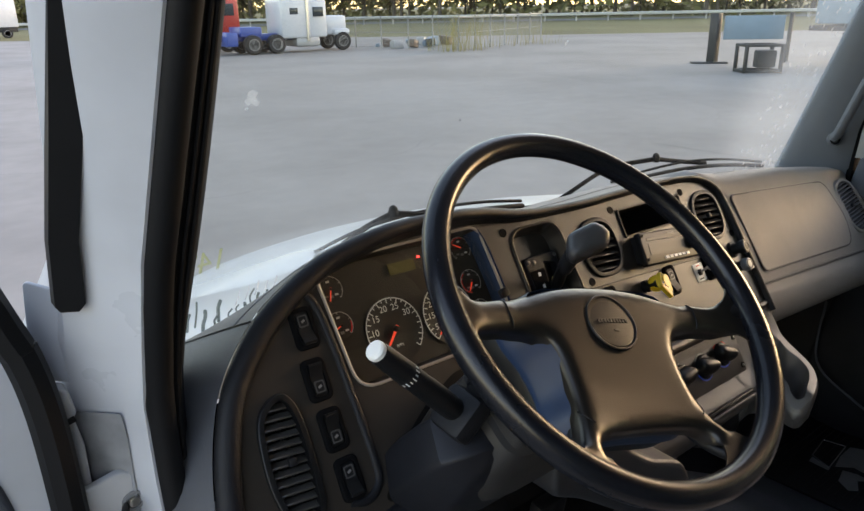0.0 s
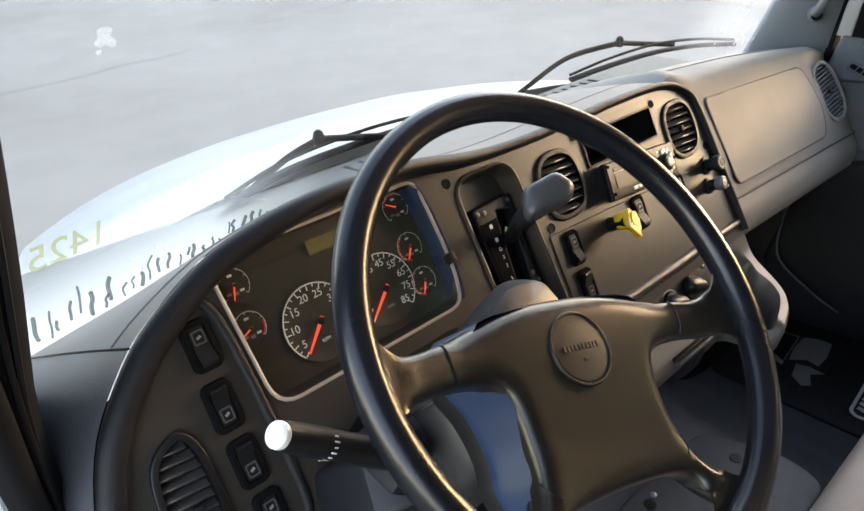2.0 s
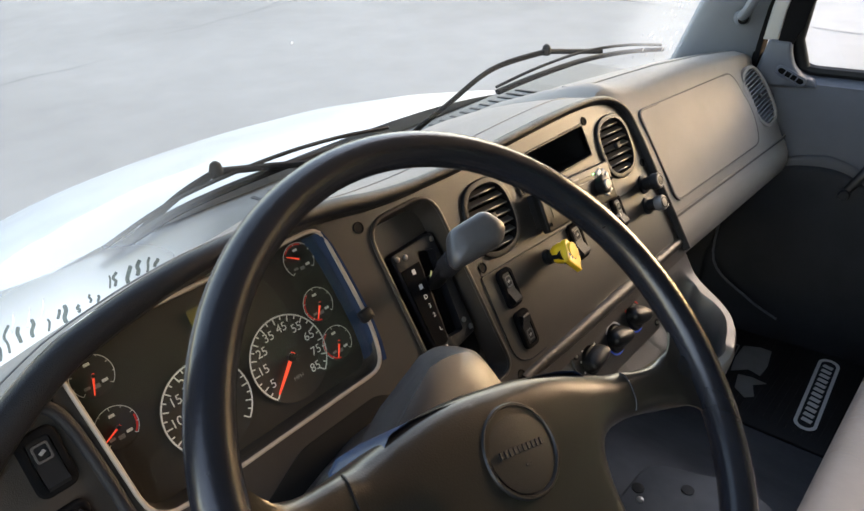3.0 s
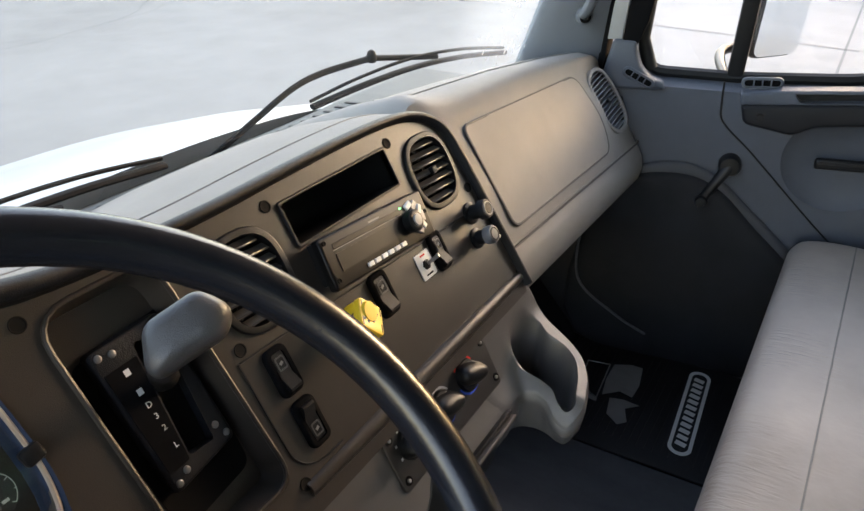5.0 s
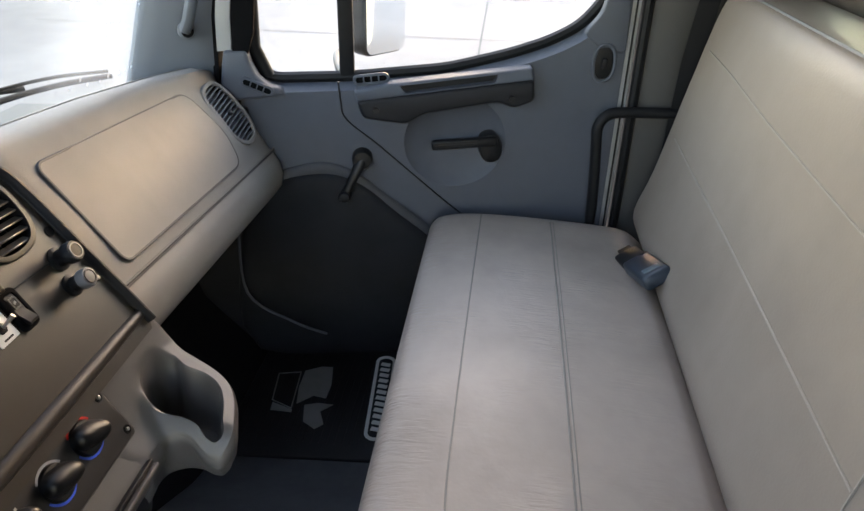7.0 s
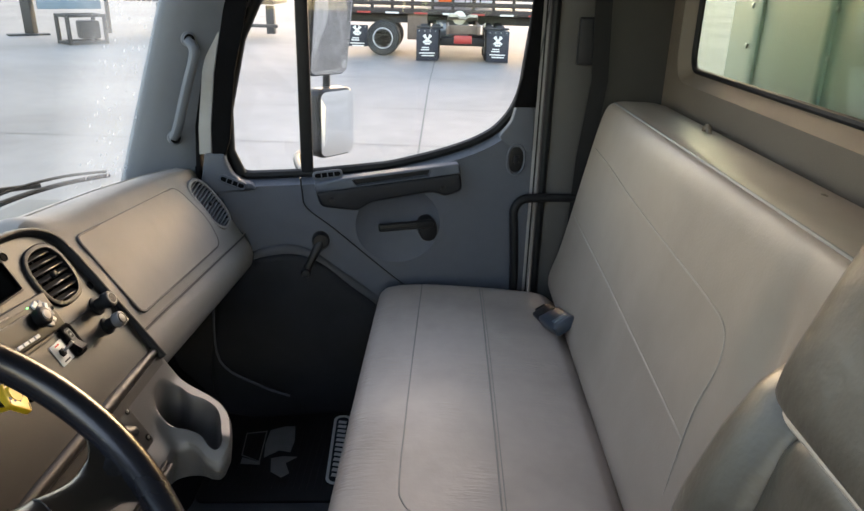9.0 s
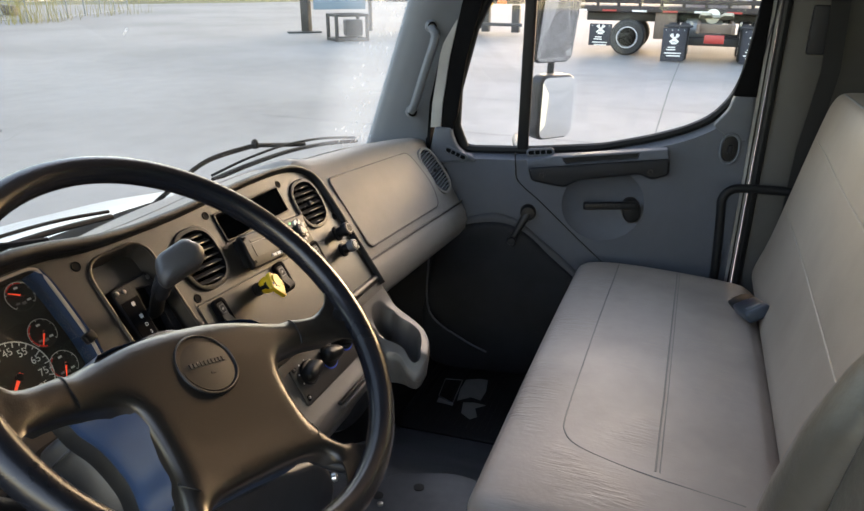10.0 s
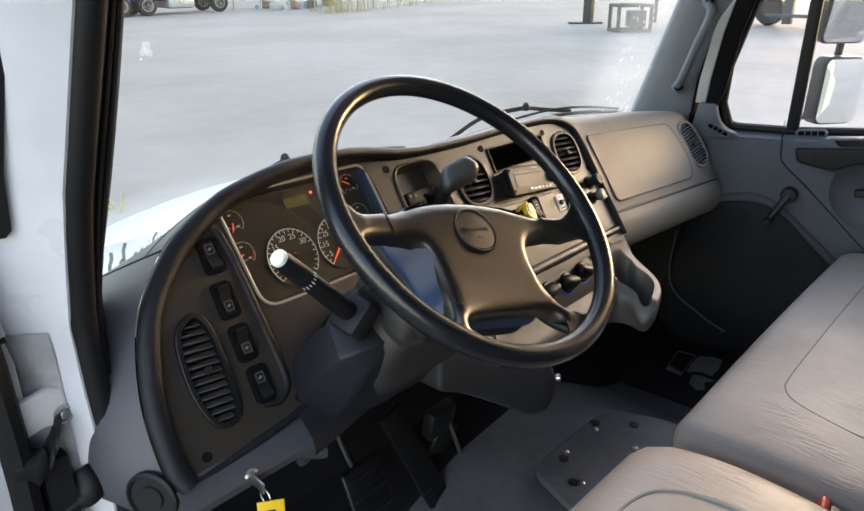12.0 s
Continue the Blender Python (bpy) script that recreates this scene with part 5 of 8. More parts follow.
part("brand_bar", rbox((0.020, 0.0022, 0.0004), RF @ pose(-0.004, 0.0195, 0.0324), 0), DIM, radio)
for dx, dy in ((-0.091, 0.021), (-0.091, -0.021), (0.091, 0.0)):
    screw(radio, dx, dy, 0.032, 0.0022, RF)

# round pull knobs, toggle and yellow parking brake knob
for (u, v, wide_), nm in (((0.168, 0.118, 0.0135), "cigar_lighter"), ((0.158, 0.084, 0.0125), "wiper_knob")):
    f = DASH @ pose(u, v, 0)
    kn = thing(nm, "black and silver round pull knob on the dashboard" if nm == "cigar_lighter" else "dark turn knob with a small pointer on the dashboard", "knob", at=f.translation)
    part("stem", lathe([(wide_ * 1.15, 0.0), (wide_ * 1.15, 0.003), (wide_ * 0.8, 0.005), (wide_ * 0.75, 0.018)], f, 20), BLACK, kn)
    part("cap", lathe([(wide_ * 0.75, 0.017), (wide_, 0.019), (wide_, 0.028), (wide_ * 0.9, 0.031), (wide_ * 0.3, 0.0318)], f, 24), DARK if nm == "cigar_lighter" else material("worn_knob", (0.14, 0.14, 0.14), 0.3), kn)
    part("ring", lathe([(wide_ * 0.75, 0.0308), (wide_ * 0.72, 0.0322), (wide_ * 0.6, 0.0322), (wide_ * 0.56, 0.031)], f, 24), DIM if nm == "cigar_lighter" else DARK, kn)
    if nm == "wiper_knob":
        part("pointer", rbox((0.005, 0.016, 0.006), f @ pose(0.010, -0.004, 0.026, 0, 0, 30), 0.0015), GREYPL, kn)
f = DASH @ pose(0.040, 0.101, 0.0)
toggle = thing("toggle_switch", "toggle switch on a small white label plate", "switch", at=f.translation)
part("label_plate", plate(rrect(0.030, 0.034, 0.002), (), 0.0012, f @ pose(0, 0, 0.0014), 0.0004), WHITEPL, toggle, "white printed label plate")
part("print", rbox((0.014, 0.0022, 0.0003), f @ pose(0, -0.0125, 0.0016), 0), BLACK, toggle)
part("print", rbox((0.010, 0.0022, 0.0003), f @ pose(0, 0.0125, 0.0016), 0), RED, toggle)
part("nut", lathe([(0.0065, 0.001), (0.0065, 0.004), (0.004, 0.005)], f, 6), BLACK, toggle)
part("lever", sweep([f @ Vector(p) for p in ((0, 0, 0.002), (0.004, 0.003, 0.012), (0.008, 0.006, 0.020))], 0.0022, 10, (0, 0, 1), taper=lambda s: 0.8 + 0.5 * s), METAL, toggle)

f = DASH @ pose(-0.121, 0.112, 0.0)
brake = thing("parking_brake_knob", "yellow diamond-shaped parking brake pull knob", "knob", at=f.translation)
part("stem", lathe([(0.011, 0.0), (0.011, 0.006), (0.0075, 0.008), (0.0075, 0.028)], f, 18), BLACK, brake)
part("collar", lathe([(0.009, 0.008), (0.0125, 0.012), (0.0145, 0.020), (0.0125, 0.030), (0.011, 0.039)], f @ pose(0.002, 0, 0, 0, 14), 20), YELLOW, brake)
KF = f @ pose(0.011, -0.006, 0.036, 6, 20, 44)
part("knob", plate(rrect(0.037, 0.037, 0.006, 5), (), 0.007, KF, 0.002), YELLOW, brake, "flat yellow diamond plate")
for k, wd in enumerate((0.020, 0.024, 0.016)):
    part("print", rbox((wd, 0.003, 0.0004), KF @ pose(0, 0.008 - 0.0065 * k, 0.0003, 0, 0, -32), 0), BLACK, brake)
for sx, sy in ((1, 1), (-1, 1), (-1, -1), (1, -1)):
    part("corner_mark", rbox((0.010, 0.0012, 0.0004), KF @ pose(sx * 0.0100, sy * 0.0150, 0.0003), 0), BLACK, brake)

# ---- instrument cluster ----
cluster = thing("instrument_cluster", "instrument cluster with white-numbered dials and red needles behind a clear lens", "gauges", at=dash(-0.565, 0.2, -0.05))
CO = CLUSTER if area(CLUSTER) > 0 else CLUSTER[::-1]
part("housing", walls(CO, 0.0, -0.024, DASH, 0.006), DIAL, cluster, "dark recessed gauge face")
part("bezel", sweep([dash(x, y, 0.0005) for x, y in inset(CO, 0.001)], 0.0022, 8, EN, closed=True), material("tan_bezel", (0.30, 0.24, 0.19), 0.35), cluster, "thin tan bezel line")
lens = part("lens", plate(inset(CO, 0.003), (), 0.002, DASH @ pose(0, 0, -0.008)), LENS, cluster, "clear lens")
lens.visible_shadow = False
GF = DASH @ pose(0, 0, -0.0225)


def arc(cx, cy, r0, r1, a0, a1, mat, parent, name="ring", label="", n=40, z=0.0004):
    bm = bmesh.new()
    pts = [radians(a0 + (a1 - a0) * k / n) for k in range(n + 1)]
    ra = [bm.verts.new(GF @ Vector((cx + r0 * math.cos(a), cy + r0 * math.sin(a), z))) for a in pts]
    rb = [bm.verts.new(GF @ Vector((cx + r1 * math.cos(a), cy + r1 * math.sin(a), z))) for a in pts]
    for i in range(n):
        bm.faces.new((ra[i], ra[i + 1], rb[i + 1], rb[i]))
    return part(name, bm, mat, parent, label, 0)


def gauge(cx, cy, r, needle_deg, numbers=(), a0=225, a1=-45, big=False, red=None):
    """A dial: ring, ticks, numbers and a red needle."""
    g = part("gauge", lathe([(r, 0.0), (r, 0.0006), (r * 0.98, 0.0002), (r * 0.4, 0.0002)], GF @ pose(cx, cy, 0), 40), DIAL, cluster, "round dial with red needle")
    arc(cx, cy, r * 0.955, r, a1, a0, PRINT, g)
    if red:
        arc(cx, cy, r * 0.84, r * 0.93, red[0], red[1], RED, g, "red_zone")
    n = 24 if big else 8
    for k in range(n + 1):
        a = radians(a0 + (a1 - a0) * k / n)
        ln = r * (0.13 if k % 2 == 0 else 0.07)
        part("tick", rbox((ln, r * 0.028, 0.0004), GF @ pose(cx + (r - ln / 2 - r * 0.05) * math.cos(a), cy + (r - ln / 2 - r * 0.05) * math.sin(a), 0.0005, 0, 0, math.degrees(a)), 0), PRINT, g)
    for txt, deg in numbers:
        a = radians(deg)
        part("number", text_mesh(txt, r * 0.28, GF @ pose(cx + r * 0.70 * math.cos(a), cy + r * 0.70 * math.sin(a), 0.0006), 0.0001), PRINT, g, "", 0)
    if not big:
        for k in range(3):
            a = radians(a0 + (a1 - a0) * (k / 2))
            part("number_bar", rbox((r * 0.28, r * 0.14, 0.0003), GF @ pose(cx + r * 0.58 * math.cos(a), cy + r * 0.58 * math.sin(a), 0.0005), 0), PRINT if k else DIM, g)
        part("symbol", rbox((r * 0.3, r * 0.2, 0.0003), GF @ pose(cx, cy - r * 0.5, 0.0005), 0), DIM, g)
    q = radians(needle_deg)
    nl = r * 0.86
    bm = loft([[GF @ (pose(cx, cy, 0, 0, 0, needle_deg) @ Vector((x, s * wd, z))) for s, z in ((-1, 0.003), (1, 0.003), (1, 0.0045), (-1, 0.0045))] for x, wd in ((-r * 0.12, r * 0.045), (nl, r * 0.016))])
    # the needle is no lamp; a faint emission is added to its red
    part("needle", bm, glow("glowing_needle_red", (0.9, 0.08, 0.04), 0.25), g, "red needle")
    part("needle_hub", lathe([(r * 0.1, 0.002), (r * 0.1, 0.0055), (r * 0.07, 0.006)], GF @ pose(cx, cy, 0), 16), BLACK, g)
    return g


deg = lambda k, n: 225 - 270 * k / n
gauge(-0.613, 0.177, 0.0445, 226, [(str(5 * k), 246 - 35 * k) for k in range(1, 7)], big=True)
gauge(-0.519, 0.176, 0.0445, 222, [(str(10 * k - 5), 232 - 284 * (k - 0.2) / 9) for k in range(1, 10)], big=True)
part("caption", text_mesh("RPM", 0.006, GF @ pose(-0.613, 0.155, 0.0008), 0.0001), PRINT, cluster, "", 0)
part("caption", text_mesh("MPH", 0.006, GF @ pose(-0.519, 0.154, 0.0008), 0.0001), DIM, cluster, "", 0)
for cx, cy, nd, rd in ((-0.688, 0.251, 250, None), (-0.689, 0.203, 205, (-45, 10)), (-0.463, 0.260, 150, (60, 140)), (-0.464, 0.209, 235, (120, 260)), (-0.462, 0.163, 240, (120, 260))):
    gauge(cx, cy, 0.0185, nd, red=rd)
part("display", plate(rrect(0.044, 0.016, 0.002), (), 0.001, GF @ pose(-0.572, 0.256, 0.0012)), glow("lcd_amber", (0.055, 0.05, 0.012), 0.12), cluster, "dim yellow-green display")
part("warning_lamp", rbox((0.004, 0.003, 0.0005), GF @ pose(-0.540, 0.264, 0.0006), 0), glow("red_led", (1, 0.05, 0.05), 2.0), cluster, "small red warning light")
part("clip", rbox((0.016, 0.014, 0.010), DASH @ pose(-0.431, 0.178, 0.002, 0, 0, 10), 0.003), BLACK, cluster, "small black catch on the bezel")
# sloping side wall of the binnacle towards the shifter
bm = loft([[dash(u, v, 0.0035), dash(u - 0.003, v, 0.0015), dash(u - 0.0115, v, -0.0222)] for u, v in ((-0.4300, 0.125), (-0.4265, 0.145), (-0.4255, 0.165), (-0.4262, 0.185), (-0.4280, 0.21), (-0.4310, 0.24), (-0.4345, 0.262), (-0.4400, 0.278))], cyclic=False)
# the blue is the sky's reflection, put into the base colour
part("side_wall", bm, material("sky_tinted_wall", (0.010, 0.022, 0.050), 0.55, specular=0.12), cluster, "smooth dark side wall of the dials, sky reflection in its blue")

# ---- gear selector ----
SO = SHIFT if area(SHIFT) > 0 else SHIFT[::-1]
part("shifter_pocket", walls(SO, 0.0, -0.026, DASH, 0.008), PANEL, dashboard, "recess for the gear selector")
part("shifter_void", plate(rounded([(-0.372, 0.212), (-0.272, 0.222), (-0.276, 0.05), (-0.360, 0.04)], 0.012), (), 0.001, DASH @ pose(0, 0, -0.0248)), HOLE, dashboard, "dark gap round the gear selector")
part("shifter_rim", sweep([dash(x, y, 0.0008) for x, y in inset(SO, -0.002)], 0.0025, 8, EN, closed=True), PANEL, dashboard)
SHF = DASH @ pose(-0.317, 0.145, -0.012, 0, 0, 0)
shifter = thing("gear_selector", "black gear selector lever with a grey grip in a slotted gate", "gear lever", at=SHF.translation)
gate = rounded([(-0.043, 0.072), (0.030, 0.075), (0.036, -0.060), (-0.036, -0.070)], 0.007)
part("bezel", plate(gate, [rounded([(-0.004, 0.062), (0.022, 0.056), (0.016, -0.050), (-0.010, -0.048)], 0.004)], 0.03, SHF, 0.003), DARK, shifter, "dark grey gate plate with a slot")
part("slot_floor", plate([(-0.008, 0.066), (0.026, 0.06), (0.020, -0.054), (-0.014, -0.052)], (), 0.002, SHF @ pose(0, 0, -0.026)), BLACK, shifter)
for x, y in ((-0.035, 0.065), (-0.023, 0.063), (0.025, 0.067), (0.023, -0.040), (0.029, -0.052), (-0.019, -0.056), (-0.030, -0.062)):
    f = SHF @ pose(x, y, 0)
    part("rivet", lathe([(0.0035, 0.0), (0.0035, 0.0008), (0.0026, 0.0014), (0.001, 0.0016)], f, 12), material("dull_rivet", (0.16, 0.16, 0.16), 0.35, metal=0.6) if x == -0.035 else bpy.data.materials["dull_rivet"], shifter)
part("legend_strip", plate(rounded([(-0.038, 0.050), (-0.0065, 0.051), (-0.012, -0.050), (-0.033, -0.051)], 0.002), (), 0.001, SHF @ pose(0, 0, 0.0007)), FLOCK, shifter, "black legend strip beside the slot")
for drop, ch in ((0.0, ""), (0.0195, ""), (0.0330, "D"), (0.0446, "3"), (0.0567, "2"), (0.0750, "L")):
    f = SHF @ pose(-0.0205 + 0.06 * drop, 0.043 - drop, 0.0010)
    part("letter", text_mesh(ch, 0.0075, f, 0.0001) if ch else rbox((0.0052, 0.0058, 0.0002), f, 0), PRINT, shifter, "", 0)
part("pointer", rbox((0.0025, 0.009, 0.0008), SHF @ pose(0.002, 0.030, 0.0012, 0, 0, -35), 0.0003, 1), material("pale_pointer", (0.55, 0.55, 0.22), 0.5), shifter, "pale yellow pointer")
KX, KN = Vector((0.86, -0.36, 0.36)).normalized(), Vector((-0.51, -0.50, 0.70)).normalized()
KG = Matrix.Translation((-0.333, 0.713, 0.852)) @ Matrix((KX, KN.cross(KX), KN)).transposed().to_4x4()
base_c = SHF @ Vector((0.004, 0.020, -0.01))
neck = KG @ Vector((-0.026, -0.006, -0.022))
part("lever", sweep(smooth_path([base_c, base_c + EN * 0.014, base_c * 0.4 + neck * 0.6, neck], 6), 0.0085, 12, (1, 0, 0), flat=1.4), BLACK, shifter, "black lever stem")
part("collar", sweep([base_c * 0.3 + neck * 0.7, neck + KN * 0.012], 0.0125, 14, KX, flat=0.9), LOWGREY, shifter, "ribbed collar under the grip")
blob = rounded([(-0.022, 0.0195), (0.026, 0.0195), (0.038, -0.006), (0.024, -0.021), (-0.034, -0.019), (-0.037, -0.008)], 0.010, 6)
rings = []
for z, k in ((-0.026, 0.55), (-0.023, 0.78), (-0.017, 0.92), (-0.008, 0.985), (0.0, 1.0), (0.006, 0.985), (0.011, 0.93), (0.0145, 0.82), (0.0165, 0.64), (0.0172, 0.35)):
    rings.append([KG @ Vector((0.002 + (x - 0.002) * k, y * k, z - 0.10 * (0.019 - y) * (z > 0) * k)) for x, y in blob])
part("grip", loft(rings), material("grey_grip", (0.052, 0.050, 0.050), 0.34, grain=0.0003, vary=0.2, scale=60), shifter, "rounded grey grip")

# ---- lower console with heater controls ----
console = thing("centre_console", "brown-grey lower console with heater controls and cup holder", "console", at=(-0.02, 0.72, 0.38))
xs = [-0.285, -0.28, -0.26, -0.2, -0.1, 0.0, 0.06, 0.09]
rings = []
for x in xs:
    k = 1 if -0.27 < x else (0.9 if -0.283 < x else 0.7)
    pts = [dash(x, -0.008, -0.006), dash(x, -0.03, -0.010 * k - 0.002), dash(x, -0.10, -0.012), dash(x, -0.122, -0.004), dash(x, -0.14, 0.0), dash(x, -0.155, -0.006), dash(x, -0.17, -0.03), dash(x, -0.182, -0.045), Vector((x, 0.70, 0.44)), Vector((x, 0.85, 0.46))]
    rings.append(pts)
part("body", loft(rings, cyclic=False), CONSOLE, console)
part("shelf_slot", rbox((0.15, 0.006, 0.014), DASH @ pose(-0.01, -0.134, -0.001), 0.002), BLACK, console, "dark slot under the heater controls")
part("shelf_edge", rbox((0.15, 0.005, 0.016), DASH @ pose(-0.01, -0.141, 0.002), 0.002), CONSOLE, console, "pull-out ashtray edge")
HF = DASH @ pose(-0.026, -0.062, -0.0095)
heater = thing("heater_controls", "heater control panel with three black knobs", "controls", at=HF.translation)
part("faceplate", plate(rrect(0.232, 0.078, 0.006), (), 0.006, HF @ pose(0, 0, 0.001), 0.002), material("heater_plate", (0.024, 0.021, 0.019), 0.4, vary=0.12, scale=60, grain=0.00012, grain_scale=1300), heater)
for x, y, ang in ((0.055, 0.009, -112), (-0.008, 0.004, -104), (-0.077, 0.006, -84)):
    f = HF @ pose(x, y, 0.001)
    kb = part("knob", lathe([(0.0215, 0.0), (0.0215, 0.003), (0.020, 0.0055), (0.012, 0.007), (0.004, 0.007)], f, 28), BLACK, heater)
    rings = [[f @ pose(0.002, 0.001, 0, 0, 0, ang) @ Vector((px_, py_, z)) for px_, py_ in ellipse(a_, b_, 24, 0, 0, 2.6)] for z, a_, b_ in ((0.005, 0.0155, 0.0245), (0.012, 0.0135, 0.0245), (0.018, 0.0095, 0.0235), (0.0215, 0.0055, 0.020), (0.0225, 0.002, 0.012))]
    part("pointer", loft(rings), BLACK, kb, "black pointer grip")
    if x > -0.05:
        for a0, a1, mt in ((200, 330, BLUE), (30, 140, RED if x > 0.03 else GREYPL)):
            b2 = bmesh.new()
            pts = [radians(a0 + (a1 - a0) * k / 12) for k in range(13)]
            ra = [b2.verts.new(f @ Vector((0.0222 * math.cos(a), 0.0222 * math.sin(a), 0.0008))) for a in pts]
            rb = [b2.verts.new(f @ Vector((0.0252 * math.cos(a), 0.0252 * math.sin(a), 0.0008))) for a in pts]
            for i in range(12):
                b2.faces.new((ra[i], ra[i + 1], rb[i + 1], rb[i]))
            part("temperature_arc", b2, mt, heater, "", 0)
    else:
        for k in range(7):
            a = radians(200 - 40 * k)
            part("mark", rbox((0.003, 0.003, 0.0004), f @ pose(0.0245 * math.cos(a), 0.0245 * math.sin(a), 0.0004), 0), PRINT, heater)
for x, y in ((0.106, 0.027), (0.106, -0.027), (-0.106, 0.027), (-0.106, -0.027)):
    screw(heater, x, y, 0.001, 0.0045, HF)
    part("screw_head", lathe([(0.0024, 0.0), (0.0024, 0.0026), (0.0012, 0.003), (0.0004, 0.0022)], HF @ pose(x, y, 0.001), 6), METAL, heater, "bright screw head")
# cup holder: the console face swells out into a shelf with a deep well
FACE = [(0.6171, 0.4851), (0.6195, 0.5011), (0.632, 0.5146), (0.65, 0.5296), (0.6852, 0.590), (0.6912, 0.6121)]


def cup_top(x, y, drop=0.0):
    """Height of the console's skin round the well."""
    t = min(1, max(0, (0.14 - x) / 0.10))
    face = lerp(y, FACE) - 1.71 * max(0, FACE[0][0] - y) + 0.001
    shelf = 0.562 - 0.4 * (0.683 - y) - 0.12 * t * t * (3 - 2 * t)
    return 0.5 * (face + shelf + math.hypot(face - shelf, 0.008)) - drop


IN = [(0.175, 0.674), (0.202, 0.671), (0.215, 0.652), (0.206, 0.631), (0.207, 0.605), (0.196, 0.583), (0.17, 0.568), (0.142, 0.559), (0.127, 0.553), (0.117, 0.560), (0.118, 0.573), (0.126, 0.587), (0.127, 0.607), (0.125, 0.631), (0.133, 0.652), (0.151, 0.668)]
CH = [(0.15, 0.690), (0.231, 0.691), (0.244, 0.672), (0.234, 0.643), (0.223, 0.600), (0.208, 0.574), (0.182, 0.556), (0.153, 0.546), (0.128, 0.541), (0.107, 0.551), (0.105, 0.571), (0.112, 0.590), (0.111, 0.609), (0.097, 0.623), (0.05, 0.626), (0.05, 0.690)]
CH, IN = [[tuple(p.to_2d()) for p in smooth_path([(*p, 0) for p in q[::-1]], 5, True)] for q in (CH, IN)]
rings = []
for k in (0.0, 0.08, 0.2, 0.4, 0.6, 0.8, 0.92, 1.0):
    rings.append([(x0 + (x1 - x0) * k, y0 + (y1 - y0) * k, cup_top(x0 + (x1 - x0) * k, y0 + (y1 - y0) * k, 0.003 * max(0, 1 - k / 0.08) + 0.003 * max(0, (k - 0.92) / 0.08))) for (x0, y0), (x1, y1) in zip(IN, CH)])
bm = loft(rings, caps=False)
skirt = [rings[-1]]
for d, dz in ((-0.002, 0.007), (-0.002, 0.016)):
    skirt.append([(x, y, cup_top(x0, y0, dz)) for (x, y), (x0, y0) in zip(inset(CH, d), CH)])
for d, z0 in ((0.002, 0.458), (0.012, 0.435), (0.03, 0.428)):
    skirt.append([(x, y, min(z0, cup_top(x0, y0, 0.02))) for (x, y), (x0, y0) in zip(inset(CH, d), CH)])
merge(bm, loft(skirt, caps=False))
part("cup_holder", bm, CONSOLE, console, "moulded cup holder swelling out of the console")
bm = loft([rings[0], [(x, y, cup_top(x0, y0, 0.009)) for (x, y), (x0, y0) in zip(inset(IN, 0.002), IN)], [(x, y, 0.47) for x, y in inset(IN, 0.004)], [(x, y, 0.444) for x, y in inset(IN, 0.008)], [(x, y, 0.438) for x, y in inset(IN, 0.014)]], caps=False)
merge(bm, loft([[(x, y, 0.4385) for x, y in inset(IN, 0.012)], [(x, y, 0.436) for x, y in inset(IN, 0.013)]]))
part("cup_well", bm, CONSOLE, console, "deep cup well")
rings = []
for z, s in ((0.512, 0.55), (0.508, 0.8), (0.50, 0.93), (0.48, 1.0), (0.45, 1.0), (0.41, 0.93), (0.395, 0.75)):
    rings.append([(0.03 + 0.085 * s * x, 0.715 + 0.085 * s * y, z) for x, y in ellipse(1, 1, 28, power=3)])
part("bulge", loft(rings), LOWGREY, console, "rounded lower housing under the console")

# ---- knee panel under the binnacle ----
xs = [-0.905, -0.895, -0.86, -0.8, -0.74, -0.70]
rings = []
for x in xs:
    sag = 0.0 if x < -0.7 else 0.02
    rings.append([dash(x, -0.028, -0.006), dash(x, -0.042, 0.002), dash(x, -0.055, 0.010), dash(x, -0.076 - sag, 0.010), dash(x, -0.085 - sag, 0.002), dash(x, -0.087 - sag, -0.015), Vector((x, 0.75, 0.53 - sag)), Vector((x, 0.9, 0.54))])
part("knee_panel", loft(rings, cyclic=False), KNEE, dashboard, "grey knee panel")
cover_y = lambda x: lerp(x, [(-0.46, 0.602), (-0.35, 0.588), (-0.25, 0.560), (-0.21, 0.556)])
COVER = rounded([(-0.50, 0.640), (-0.452, 0.629), (-0.375, 0.606), (-0.350, 0.572), (-0.309, 0.543), (-0.256, 0.527), (-0.236, 0.497), (-0.222, 0.462), (-0.226, 0.440), (-0.250, 0.412), (-0.286, 0.415), (-0.362, 0.470), (-0.442, 0.525), (-0.50, 0.555)], 0.014, 4)
COVERGREY = material("grey_column_cover", (0.020, 0.021, 0.025), 0.42, vary=0.12, scale=40, grain=0.0002, grain_scale=900, voronoi=True)
part("column_trim", plate(COVER, (), 0.09, Matrix(((1, 0, 0, 0), (0, 0, -1, 0), (0, 1, 0, 0), (0, 0, 0, 1))), 0.010, warp=lambda x, y, z: (x, y, z - cover_y(x))), COVERGREY, dashboard, "dark grey curved cover under the column", 50)
part("rivet", lathe([(0.0075, -0.004), (0.0075, 0.002), (0.004, 0.004), (0.001, 0.0044)], frame_at((-0.228, 0.556, 0.478), (0.5, -0.85, 0.2)), 14), METAL, dashboard, "bright rivet")
rings = []
